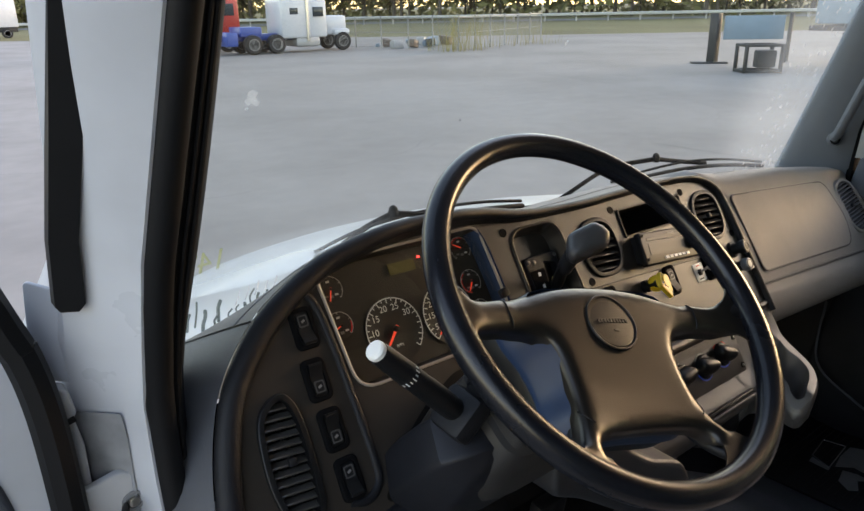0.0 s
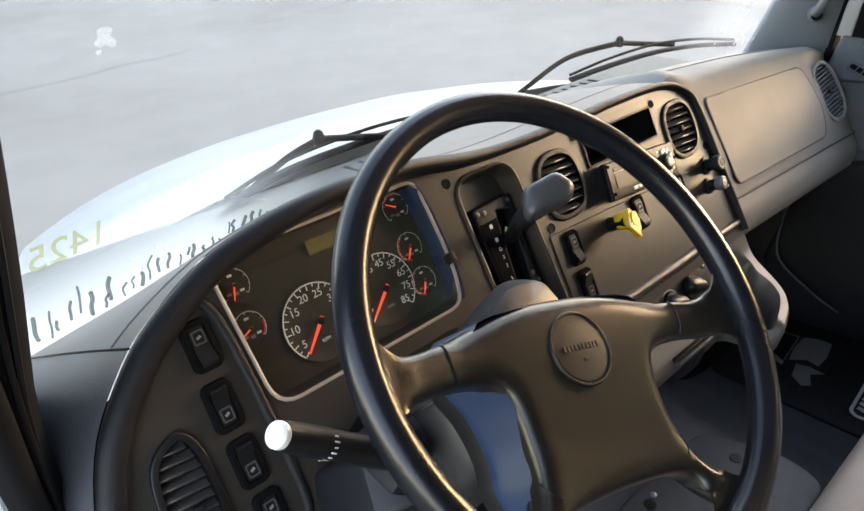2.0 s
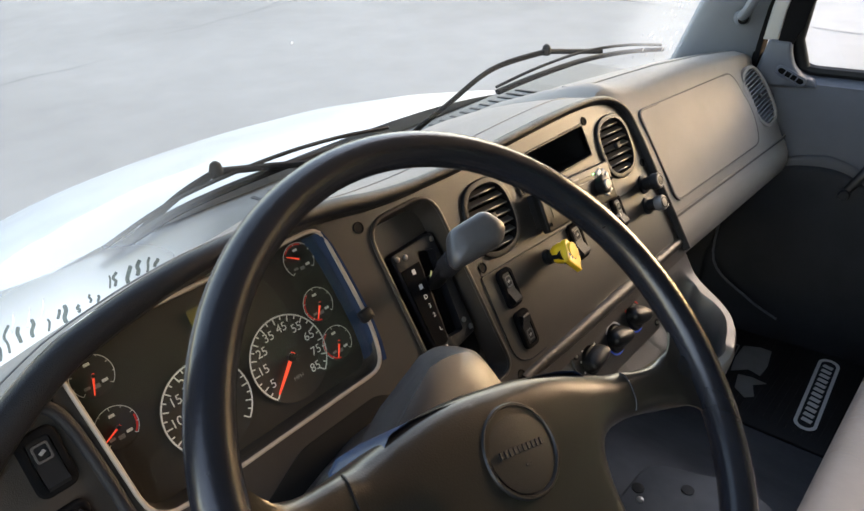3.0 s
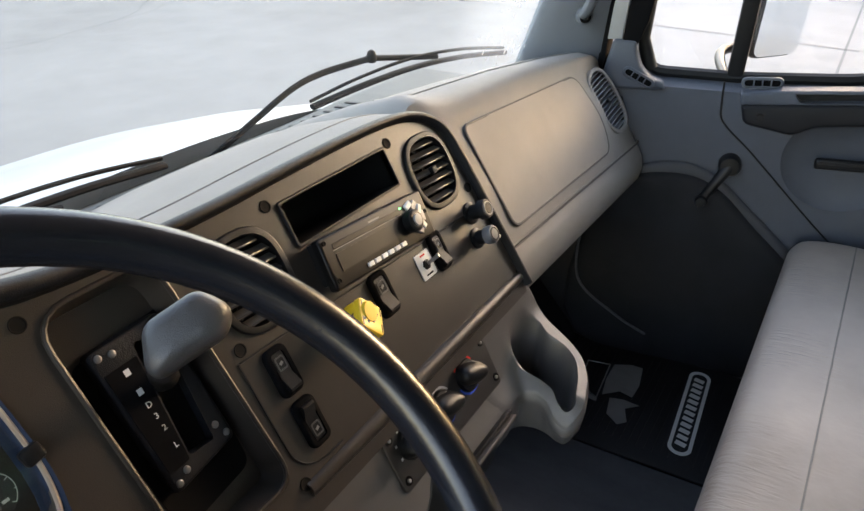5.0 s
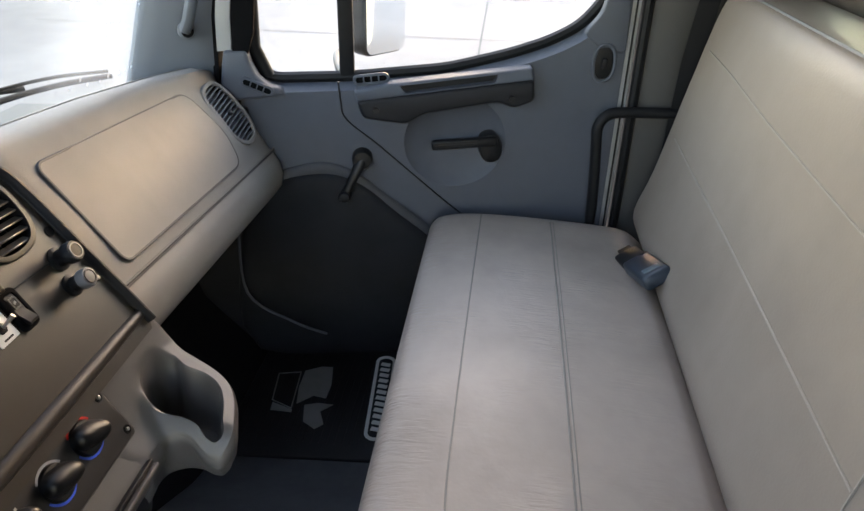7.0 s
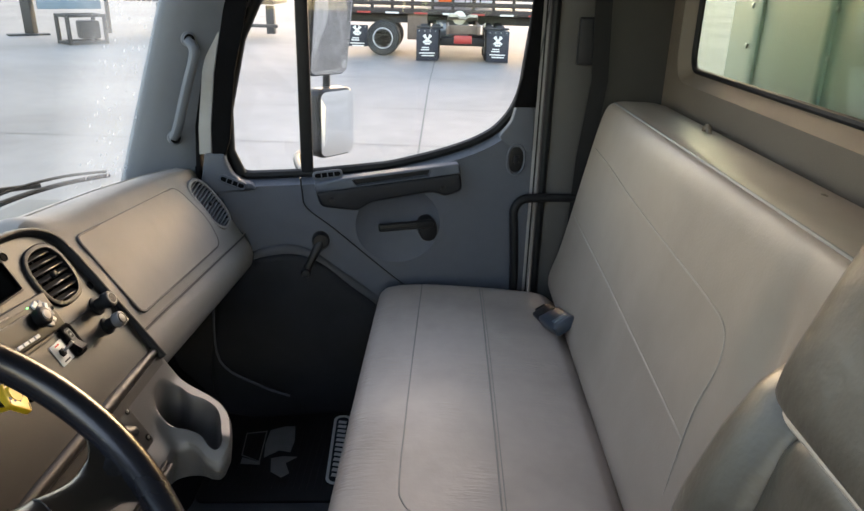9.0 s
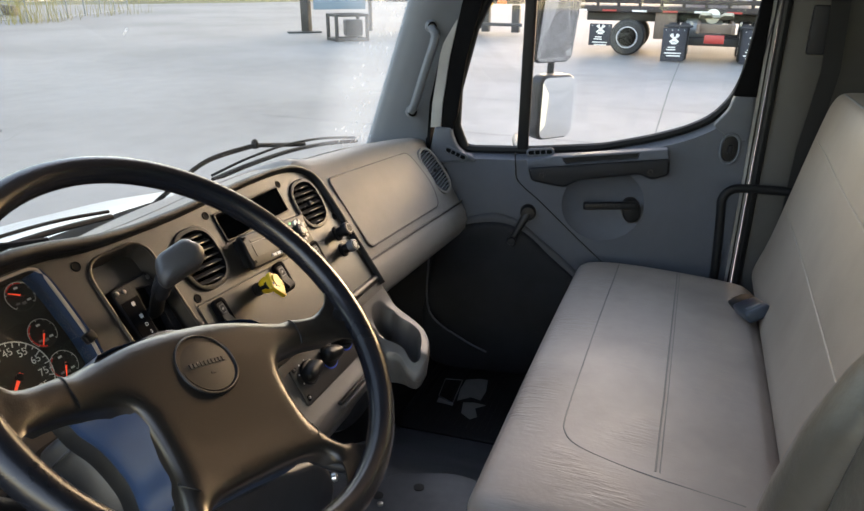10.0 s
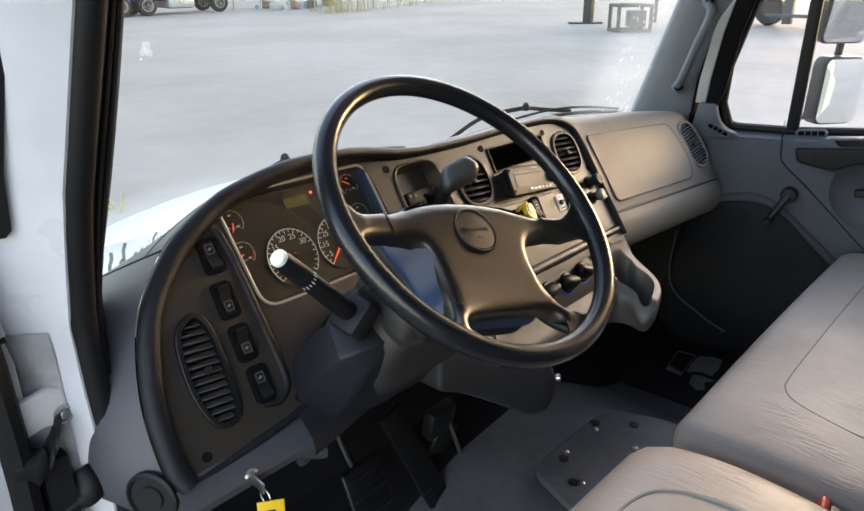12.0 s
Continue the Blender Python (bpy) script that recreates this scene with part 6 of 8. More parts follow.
for x in (-0.72, -0.70, -0.66, -0.60, -0.54, -0.48, -0.44):
    up = 0.17 * (x + 0.72)
    rings.append([dash(x, 0.0 + up, -0.02), dash(x, -0.040 + up, 0.012), dash(x, -0.070 + up, 0.020), dash(x, -0.092 + up, 0.012), dash(x, -0.096 + up, -0.02), Vector((x, 0.86, 0.56 + up))])
part("column_skirt", loft(rings, cyclic=False), bpy.data.materials["column_cover"], dashboard, "dark moulded skirt below the column", 60)
# left end of the dashboard with a round demister outlet
ends = [[(-0.892, 0.667, 0.606), (-0.907, 0.674, 0.602), (-0.930, 0.718, 0.594), (-0.9525, 0.785, 0.582)], [(-0.894, 0.661, 0.580), (-0.911, 0.668, 0.576), (-0.934, 0.714, 0.568), (-0.957, 0.785, 0.562)], [(-0.893, 0.660, 0.552), (-0.910, 0.667, 0.548), (-0.932, 0.714, 0.542), (-0.953, 0.785, 0.540)], [(-0.890, 0.668, 0.535), (-0.904, 0.675, 0.531), (-0.922, 0.717, 0.527), (-0.941, 0.785, 0.526)], [(-0.884, 0.690, 0.530), (-0.895, 0.70, 0.527), (-0.90, 0.73, 0.524), (-0.90, 0.785, 0.524)]]
part("end_cap", loft(ends, cyclic=False), bpy.data.materials["grey_dash_side"], dashboard, "grey moulded lower end of the dashboard", 80)
part("end_vent", lathe([(0.034, -0.002), (0.034, 0.004), (0.030, 0.006), (0.028, 0.002), (0.016, 0.002), (0.015, 0.005), (0.004, 0.005)], frame_at((-0.921, 0.690, 0.574), (-0.87, -0.48, 0.12)), 24), DARK, dashboard, "round dark outlet")

# ignition lock, key and tag; second lock
f = frame_at((-0.813, 0.651, 0.560), (0, -0.95, -0.1))
ignition = thing("ignition_lock", "metal ignition lock with a key in it", "lock", at=f.translation)
part("barrel", lathe([(0.0125, -0.004), (0.0125, 0.004), (0.010, 0.006), (0.004, 0.0055)], f, 20), METAL, ignition)
part("key", rbox((0.003, 0.016, 0.026), f @ pose(0, 0, 0.018), 0.001), METAL, ignition)
part("key_ring", sweep([f @ Vector((0.002, -0.014 + 0.011 * math.cos(a), 0.030 + 0.011 * math.sin(a))) for a in [2 * math.pi * k / 20 for k in range(20)]], 0.0009, 6, (1, 0, 0), closed=True), METAL, ignition)
tag = thing("key_tag", "yellow plastic key tag hanging from the key ring", "tag", at=(-0.813, 0.615, 0.50))
part("tag_body", rbox((0.034, 0.003, 0.062), pose(-0.812, 0.612, 0.512, 0, 2, -32), 0.0012), YELLOW, tag)
part("print", rbox((0.012, 0.0033, 0.004), pose(-0.812, 0.6118, 0.528, 0, 2, -32), 0), BLACK, tag)
part("print", rbox((0.018, 0.0033, 0.003), pose(-0.812, 0.6118, 0.505, 0, 2, -32), 0), material("tag_text", (0.45, 0.32, 0.02), 0.5), tag)
f = frame_at((-0.722, 0.660, 0.531), (0, -0.95, -0.2))
lock2 = thing("panel_lock", "small round metal lock in the knee panel", "lock", at=f.translation)
part("lock_face", lathe([(0.0115, -0.004), (0.0115, 0.003), (0.009, 0.0045), (0.003, 0.004)], f, 20), METAL, lock2)
part("slot", rbox((0.012, 0.002, 0.002), f @ pose(0, 0, 0.0045, 0, 0, 40), 0), BLACK, lock2)


# ---- passenger door fittings ----
def on_door(y, z, d=0.0):
    return PD @ Vector((*pd(y, z), d))


part("panel_seam", sweep([on_door(y, z, 0.0008) for y, z in [p.to_2d() for p in smooth_path([(0.587, 0.735, 0), (0.583, 0.69, 0), (0.572, 0.648, 0), (0.50, 0.585, 0), (0.40, 0.492, 0), (0.332, 0.430, 0), (0.25, 0.36, 0)], 6)]], 0.0022, 6, (1, 0, 0)), BLACK, door, "dark seam across the door panel")
pull = rounded([pd(*p) for p in ((0.548, 0.700), (0.16, 0.748), (0.155, 0.700), (0.20, 0.682), (0.235, 0.697), (0.40, 0.670), (0.44, 0.646), (0.535, 0.660))], 0.012)
handle = part("pull_handle", plate(pull, (), 0.038, PD @ pose(0, 0, 0.036), 0.008), DARK, door, "dark moulded pull handle")
top = rounded([pd(*p) for p in ((0.552, 0.722), (0.475, 0.737), (0.165, 0.774), (0.158, 0.745), (0.548, 0.697))], 0.006)
ledge = rounded([pd(*p) for p in ((0.455, 0.735), (0.24, 0.760), (0.245, 0.741), (0.44, 0.716))], 0.006)
part("armrest_top", plate(top, [ledge], 0.036, PD @ pose(0, 0, 0.032), 0.006), DOORGREY, handle, "grey top of the pull with a grip hollow")
part("grip_hollow", plate(ledge, (), 0.002, PD @ pose(0, 0, 0.012)), DARK, handle)
for y, z in ((0.506, 0.680), (0.207, 0.706)):
    f = PD @ pose(*pd(y, z), 0.036)
    part("bolt", lathe([(0.009, 0.0), (0.009, 0.001), (0.0065, 0.0005), (0.006, 0.003), (0.002, 0.0032)], f, 16), BLACK, handle)
lever = part("door_lever", rbox((0.155, 0.024, 0.016), PD @ pose(*pd(0.305, 0.595), 0.016, 0, 0, 4), 0.007, 3), BLACK, door, "black release lever")
part("lever_pivot", loft([[PD @ pose(*pd(0.243, 0.580), z, 0, 0, 12) @ Vector((x, y, 0)) for x, y in ellipse(0.027 * k, 0.036 * k, 28, 0, 0, 2.3)] for z, k in ((-0.02, 1.0), (0.008, 1.0), (0.014, 0.93), (0.017, 0.7), (0.018, 0.2))]), BLACK, lever, "rounded black lever housing")
for k in range(3):
    part("rib", rbox((0.10, 0.002, 0.002), PD @ pose(*pd(0.325, 0.588 + 0.006 * k), 0.0245, 0, 0, 4), 0), DARK, lever)
PIV, KNO = on_door(0.539, 0.557, 0.018), on_door(0.582, 0.474, 0.035)
crank = part("window_crank", sweep([PIV, PIV * 0.6 + KNO * 0.4 + Vector((-0.006, 0, 0)), KNO], 0.0105, 12, (1, 0, 0), flat=0.7, taper=lambda s: 1.3 - 0.4 * s), BLACK, door, "black window winder")
part("crank_hub", lathe([(0.024, -0.02), (0.024, 0.004), (0.020, 0.010), (0.006, 0.011)], PD @ pose(*pd(0.539, 0.557), 0.016), 22), BLACK, crank)
part("crank_knob", lathe([(0.008, -0.004), (0.0125, 0.002), (0.0135, 0.014), (0.011, 0.020), (0.003, 0.021)], PD @ pose(*pd(0.582, 0.474), 0.032), 20), DARK, crank)
part("lock_plate", plate(ellipse(0.021, 0.036, 26, *pd(0.001, 0.778), 2.4), (), 0.004, PD @ pose(0, 0, 0.005), 0.003), BLACK, door, "black oval lock escutcheon")
part("lock_ring", sweep([PD @ Vector((x, z, 0.006)) for x, z in ellipse(0.025, 0.041, 30, *pd(0.001, 0.778), 2.4)], 0.004, 8, (1, 0, 0), closed=True), DOORGREY, door, "raised grey ring round the lock")
part("lock_button", rbox((0.014, 0.024, 0.010), PD @ pose(*pd(0.001, 0.778), 0.008, 8), 0.004), DARK, door)
for (y0, z0), (y1, z1) in (((0.785, 0.738), (0.735, 0.716)), ((0.545, 0.7385), (0.485, 0.7445))):
    a, b = Vector(pd(y0, z0)), Vector(pd(y1, z1))
    an = math.degrees(math.atan2(b.y - a.y, b.x - a.x))
    f = PD @ pose(*((a + b) / 2), 0.0125 if y0 > 0.7 else 0.002, 0, 0, an)
    ln = (b - a).length
    vent = part("sill_vent", plate(rrect(ln + 0.020, 0.024, 0.011), [rrect(ln + 0.008, 0.013, 0.006)], 0.006, f @ pose(0, 0, 0.004), 0.002), DOORGREY, door, "small oval slotted outlet")
    part("slot", plate(rrect(ln + 0.009, 0.014, 0.006), (), 0.002, f @ pose(0, 0, 0.001)), FLOCK, vent)
    for k in range(3):
        part("slat", rbox((0.0028, 0.013, 0.003), f @ pose(ln * (0.27 * k - 0.27), 0, 0.003), 0), DOORGREY, vent)
part("corner_trim", plate(rounded([pd(*p) for p in ((0.824, 0.803), (0.845, 0.69), (0.70, 0.705), (0.712, 0.722), (0.735, 0.727), (0.758, 0.748), (0.770, 0.775), (0.775, 0.803))], 0.008), (), 0.03, PD @ pose(0, 0, 0.012), 0.008), DOORGREY, door, "grey corner trim at the quarter light")
part("rear_corner_trim", plate(rounded([pd(*p) for p in ((0.052, 0.840), (0.018, 0.885), (0.008, 0.927), (-0.040, 0.924), (-0.0455, 0.86), (-0.0455, 0.80), (0.0, 0.80))], 0.012), (), 0.02, PD @ pose(0, 0, 0.0045), 0.004), DOORGREY, door, "rounded shoulder of the door panel")
# lower bulge and trim edge in the footwell
arch = [(0.82, 0.02), (0.825, 0.40), (0.80, 0.46), (0.724, 0.508), (0.62, 0.522), (0.54, 0.492), (0.46, 0.42), (0.386, 0.356), (0.3, 0.27), (0.3, 0.02)]
arch = [tuple(p.to_2d()) for p in smooth_path([(*pd(*p), 0) for p in arch], 4, True)]
# near-black base colour stands in for the shade low on the door
part("lower_bulge", plate(arch, (), 0.03, PD @ pose(0, 0, 0.026), 0.018), material("shaded_door_bulge", (0.0145, 0.0155, 0.0185), 0.65, specular=0.2, vary=0.2, scale=25, grain=0.0005, grain_scale=700, voronoi=True, stain=0.25, stain_scale=9), door, "rounded lower bulge of the door, footwell shade in its colour")
part("edge_trim", sweep(smooth_path([on_door(0.83, 0.40, 0.05), on_door(0.825, 0.22, 0.055), on_door(0.72, 0.135, 0.06), on_door(0.64, 0.095, 0.06)], 6), 0.0032, 8, (1, 0, 0)), DOORGREY, door, "pale rolled edge of the door pocket")
# ridge is darker than the door panel, with the same shade in its colour
part("arch_ridge", sweep([on_door(y, z, 0.006) for y, z in [p.to_2d() for p in smooth_path([(0.80, 0.462, 0), (0.771, 0.484, 0), (0.701, 0.514, 0), (0.63, 0.527, 0), (0.567, 0.506, 0), (0.501, 0.452, 0), (0.416, 0.382, 0), (0.33, 0.30, 0)], 5)]], 0.020, 12, (1, 0, 0), flat=0.4), material("shaded_door_ridge", (0.030, 0.033, 0.040), 0.5, vary=0.1, scale=35, grain=0.0005, grain_scale=750, voronoi=True), door, "soft moulded ridge over the door pocket")
# added block: closes a bright gap, its black stands for the shade there
structure("gap_shade_block", rbox((0.02, 0.085, 0.22), pose(0.966, 0.850, 0.655, 0, 0, -4), 0.004), FLOCK, "added black block for the shaded gap beside the dashboard end", "trim")
structure("kick_liner", rbox((0.02, 0.34, 0.70), pose(0.958, 0.955, 0.33, 0, 0, -4), 0.008), LOWGREY, "dark grey liner beside the passenger footwell", "wall")
# seals behind the door
JAMB = bpy.data.materials["grey_jamb_paint"]
structure("jamb_strip", plate([pd(*p) for p in ((-0.047, 0.2), (-0.047, 1.55), (-0.070, 1.55), (-0.067, 0.2))], (), 0.02, PD @ pose(0, 0, -0.006), 0.003), JAMB, "strip of pale grey door jamb behind the window", "door frame")
for y, d, r, nm, lb in ((-0.080, 0.004, 0.0115, "rear_door_seal", "black rubber seal behind the door"), (-0.058, -0.004, 0.0022, "jamb_seam", "dark seam along the jamb")):
    structure(nm, sweep([on_door(y, z, d) for z in [0.2 + 0.1 * k for k in range(14)]], r, 8, (0, 1, 0)), RUBBER, lb, "seal")
bar = thing("grab_bar", "black bent tube beside the bench", "bar", at=(1.05, 0.0, 0.2))
part("tube", sweep(smooth_path([(1.045, -0.012, 0.20), (1.045, -0.012, 0.44), (1.043, -0.002, 0.60), (1.043, 0.0, 0.645), (1.048, -0.02, 0.672), (1.055, -0.06, 0.678), (1.07, -0.16, 0.677), (1.075, -0.25, 0.677)], 6), 0.0125, 12, (1, 0, 0)), RUBBER, bar)
belt = thing("seat_belt", "black seat belt hanging on the rear pillar", "seat belt", at=(1.08, -0.2, 0.8))
part("webbing", loft([[(1.068, y - 0.022, z), (1.066, y + 0.022, z), (1.069, y + 0.022, z), (1.071, y - 0.022, z)] for y, z in ((-0.19, 1.45), (-0.195, 1.2), (-0.205, 1.0), (-0.185, 0.8), (-0.175, 0.5))]), RUBBER, belt)
part("slider", rbox((0.02, 0.05, 0.12), pose(1.08, -0.165, 1.10, 0, 0, 0), 0.006), DARK, belt, "dark plastic belt slider")

# ---- pillar handle ----
grab = thing("pillar_handle", "grey plastic grab handle on the windscreen pillar", "handle", at=(0.92, 0.87, 0.95))
pa, pb = Vector((0.918, 0.893, 0.846)), Vector((0.918, 0.835, 1.088))
part("grip", sweep(smooth_path([pa + Vector((0.012, 0, 0)), pa + Vector((-0.006, -0.004, 0.004)), pa + Vector((-0.024, -0.022, 0.03)), (pa + pb) / 2 + Vector((-0.030, -0.028, 0.01)), pb + Vector((-0.026, -0.024, -0.03)), pb + Vector((-0.006, -0.004, -0.004)), pb + Vector((0.012, 0, 0))], 6), 0.012, 12, (1, 0, 0), flat=1.3), PILLAR, grab)
for p in (pa, pb):
    f = frame_at(p + Vector((-0.008, -0.006, 0.0)), (-0.8, -0.6, 0))
    part("foot", lathe([(0.018, -0.010), (0.018, 0.004), (0.013, 0.008), (0.006, 0.006), (0.005, 0.002)], f, 18), PILLAR, grab)
    part("bolt", lathe([(0.0128, 0.003), (0.0128, 0.0090), (0.0078, 0.0092), (0.007, 0.006), (0.002, 0.0055)], f, 16), FLOCK, grab)

# ---- bench stitching, buckles ----
def cush(x, y):
    z = lerp(y, [(-0.06, 0.424), (0.1, 0.4345), (0.25, 0.4375), (0.345, 0.428)])
    return Vector((x, y, z + 0.012 * math.sin(math.pi * min(1, max(0, (x + 0.165) / 1.17))) - 0.0003))


front = [(0.97, 0.252), (0.6, 0.256), (0.3, 0.258), (0.12, 0.258), (0.07, 0.25), (0.04, 0.225), (0.02, 0.17), (0.005, 0.09), (-0.005, -0.05)]
part("seam", sweep([cush(*p.to_2d()) for p in smooth_path([(*p, 0) for p in front], 6)], 0.0016, 6), STITCHED, bench, "sewn seam")
part("seam", sweep([cush(0.96 - 0.94 * k / 30, 0.09) for k in range(31)], 0.0018, 6), STITCHED, bench)
part("seam", sweep([cush(0.96 - 0.94 * k / 30, 0.083) for k in range(31)], 0.0012, 6), STITCHED, bench)
s1 = [(0.98, 0.838), (0.806, 0.833), (0.563, 0.819), (0.258, 0.809), (0.113, 0.805), (0.023, 0.795), (-0.002, 0.751), (0.010, 0.682), (0.008, 0.621), (0.0, 0.558), (-0.01, 0.479)]
part("seam", sweep([(p.x, back_y(p.y) + 0.0118, p.y) for p in smooth_path([(*p, 0) for p in s1], 6)], 0.0015, 6, (0, 1, 0)), PALESEAM, bench, "pale sewn seam")
part("seam", sweep([(x, back_y(z) + 0.0122, z) for x, z in ((0.97, 0.652), (0.88, 0.648), (0.54, 0.641), (0.257, 0.631), (0.01, 0.622))], 0.0015, 6, (0, 1, 0)), PALESEAM, bench)
part("piping", sweep([(-0.17 + 1.18 * k / 20, back_y(0.94) - 0.012, 0.9525) for k in range(21)], 0.003, 6), WELT, bench)
buckle = thing("belt_buckle", "blue-grey seat belt buckle lying on the bench", "seat belt", at=(0.79, -0.08, 0.44))
BF = frame_at((0.712, -0.090, 0.464), (0.10, 0.50, 0.86), (0.2, -0.95, 0))
BLUEGREY = material("blue_grey_buckle", (0.020, 0.030, 0.042), 0.3)
part("housing", rbox((0.060, 0.115, 0.030), BF, 0.008, 3), BLUEGREY, buckle)
part("button", rbox((0.034, 0.018, 0.004), BF @ pose(0, -0.030, 0.0145), 0.001), material("dim_blue_button", (0.09, 0.12, 0.14), 0.3), buckle)
part("sleeve", rbox((0.054, 0.06, 0.024), BF @ pose(0, 0.083, -0.001, 4), 0.006, 3), BLACK, buckle, "black sleeve of the buckle")
part("strap", rbox((0.044, 0.06, 0.004), BF @ pose(0, 0.12, -0.004, 10), 0.0015), RUBBER, buckle)
drv_buckle = thing("belt_buckle", "black seat belt buckle with a red release button", "seat belt", at=(-0.215, 0.07, 0.40))
part("housing", rbox((0.05, 0.10, 0.024), pose(-0.205, 0.06, 0.405, 20, 0, 10), 0.006), BLACK, drv_buckle)
part("button", rbox((0.036, 0.012, 0.018), pose(-0.196, 0.115, 0.424, 20, 0, 10), 0.003), RED, drv_buckle, "red release button")

# driver's seat: stitched insert and bolster piping
def dcush(x, y):
    z = lerp(y, [(0.0, 0.492), (0.2, 0.507), (0.28, 0.502), (0.33, 0.492)])
    return Vector((x, y, z + 0.009 * math.sin(math.pi * (x + 0.86) / 0.59)))


ins = [(-0.74, -0.05), (-0.735, 0.15), (-0.71, 0.25), (-0.66, 0.29), (-0.56, 0.295), (-0.46, 0.29), (-0.41, 0.25), (-0.39, 0.15), (-0.385, -0.05)]
part("seam", sweep([dcush(*p.to_2d()) for p in smooth_path([(*p, 0) for p in ins], 6)], 0.003, 6), STITCHED, driver)
part("piping", sweep(smooth_path([(-0.292, -0.160, 0.884), (-0.298, -0.125, 0.880), (-0.320, -0.098, 0.880), (-0.38, -0.093, 0.884), (-0.46, -0.090, 0.889), (-0.56, -0.089, 0.891), (-0.70, -0.092, 0.886), (-0.79, -0.10, 0.880)], 6), 0.004, 8), PALESEAM, driver, "pale piping across the seat back")
# ---- footwell: mat, plate, pedals ----
floor_mat = thing("floor_mat", "black rubber floor mat with a white oval badge print", "mat", at=(0.77, 0.55, 0.0))
part("sheet", plate(rounded([(0.555, 0.80), (0.592, 0.28), (0.985, 0.28), (0.985, 0.80)], 0.03), (), 0.008, pose(0, 0, 0.0085), 0.003), MATRUB, floor_mat)
for k in range(26):
    part("rib", rbox((0.34, 0.003, 0.002), pose(0.785, 0.33 + 0.018 * k, 0.0088), 0), MATRUB, floor_mat)
def stadium(cx, cy, ln, wd, n=10):
    return rrect(ln, wd, wd * 0.49, n, cx, cy)
LG = pose(0.795, 0.468, 0.0102, 0, 0, 4)
part("badge_ring", plate(stadium(0, 0, 0.315, 0.052), [stadium(0, 0, 0.295, 0.036)], 0.001, LG), PRINT, floor_mat, "white oval outline")
for k in range(12):
    part("badge_bar", rbox((0.013, 0.024, 0.0008), LG @ pose(-0.121 + 0.022 * k, 0, 0.0, 0, 0, 78 - 90), 0), PRINT, floor_mat)
FLAT = pose(0, 0, 0.0102)
part("truck_print", plate([(0.863, 0.678), (0.885, 0.64), (0.887, 0.611), (0.816, 0.598), (0.765, 0.6), (0.771, 0.632), (0.737, 0.666), (0.797, 0.677)], [], 0.001, FLAT), DIM, floor_mat, "grey drawing of a truck cab")
part("print_window", sweep([FLAT @ Vector((*p, 0.0002)) for p in [(0.843, 0.741), (0.743, 0.728), (0.719, 0.674), (0.856, 0.687)]], 0.0018, 6, closed=True), DIM, floor_mat)
part("print_bumper", plate([(0.735, 0.725), (0.707, 0.722), (0.706, 0.67), (0.716, 0.671)], [], 0.001, FLAT), DIM, floor_mat)
part("print_chassis", plate([(0.735, 0.646), (0.746, 0.615), (0.745, 0.576), (0.717, 0.602), (0.676, 0.584), (0.657, 0.601), (0.679, 0.634)], [], 0.001, FLAT), DIM, floor_mat)
part("print_hood", plate([(0.821, 0.646), (0.838, 0.614), (0.788, 0.606), (0.791, 0.642)], [], 0.001, FLAT @ pose(0, 0, 0.0006)), DIM, floor_mat)
for k in range(7):
    part("word_bar", rbox((0.022, 0.026, 0.0008), pose(0.765 + 0.031 * k, 0.366, 0.0102, 0, 0, -6), 0), material("blue_white_print", (0.2, 0.34, 0.5), 0.5) if k == 0 else bpy.data.materials["blue_white_print"], floor_mat)

floor_plate = thing("tunnel_cover", "grey bolted cover plate on the floor tunnel", "cover", at=(-0.01, 0.53, 0.19))
cov = rounded([(-0.175, 0.635), (0.125, 0.632), (0.185, 0.49), (0.17, 0.40), (-0.2, 0.40), (-0.225, 0.49)], 0.04)
part("plate", plate(cov, (), 0.016, pose(0, 0, 0.203), 0.006), FLOORING, floor_plate)
for x, y in ((0.031, 0.601), (0.029, 0.502), (-0.083, 0.607), (-0.148, 0.53)):
    part("bolt", lathe([(0.0068, 0.0), (0.0068, 0.003), (0.005, 0.0045), (0.002, 0.0047)], pose(x, y, 0.203), 8), METAL, floor_plate)
for x, y in ((0.053, 0.616), (0.107, 0.546), (-0.105, 0.60), (-0.155, 0.545)):
    part("grommet", lathe([(0.0115, 0.0), (0.0115, 0.0015), (0.005, 0.002)], pose(x, y, 0.203), 14), BLACK, floor_plate)

accel = thing("accelerator_pedal", "long black ribbed accelerator pedal", "pedal", at=(-0.30, 0.76, 0.08))
AF = frame_at((-0.338, 0.80, 0.215), (0, -0.93, 0.40), (1, 0.0, 0)) @ pose(0, 0, 0, 0, 0, 14)
part("pad", rbox((0.062, 0.28, 0.012), AF, 0.005), BLACK, accel)
for k in range(7):
    part("rib", rbox((0.05, 0.004, 0.003), AF @ pose(0, -0.125 + 0.012 * k, 0.007), 0.001, 1), DARK, accel)
brk = thing("brake_pedal", "black brake pedal with rubber pad", "pedal", at=(-0.48, 0.8, 0.2))
BKF = frame_at((-0.485, 0.80, 0.25), (0, -0.9, 0.42), (1, 0, 0))
part("pad", rbox((0.095, 0.10, 0.014), BKF, 0.008, 3), BLACK, brk)
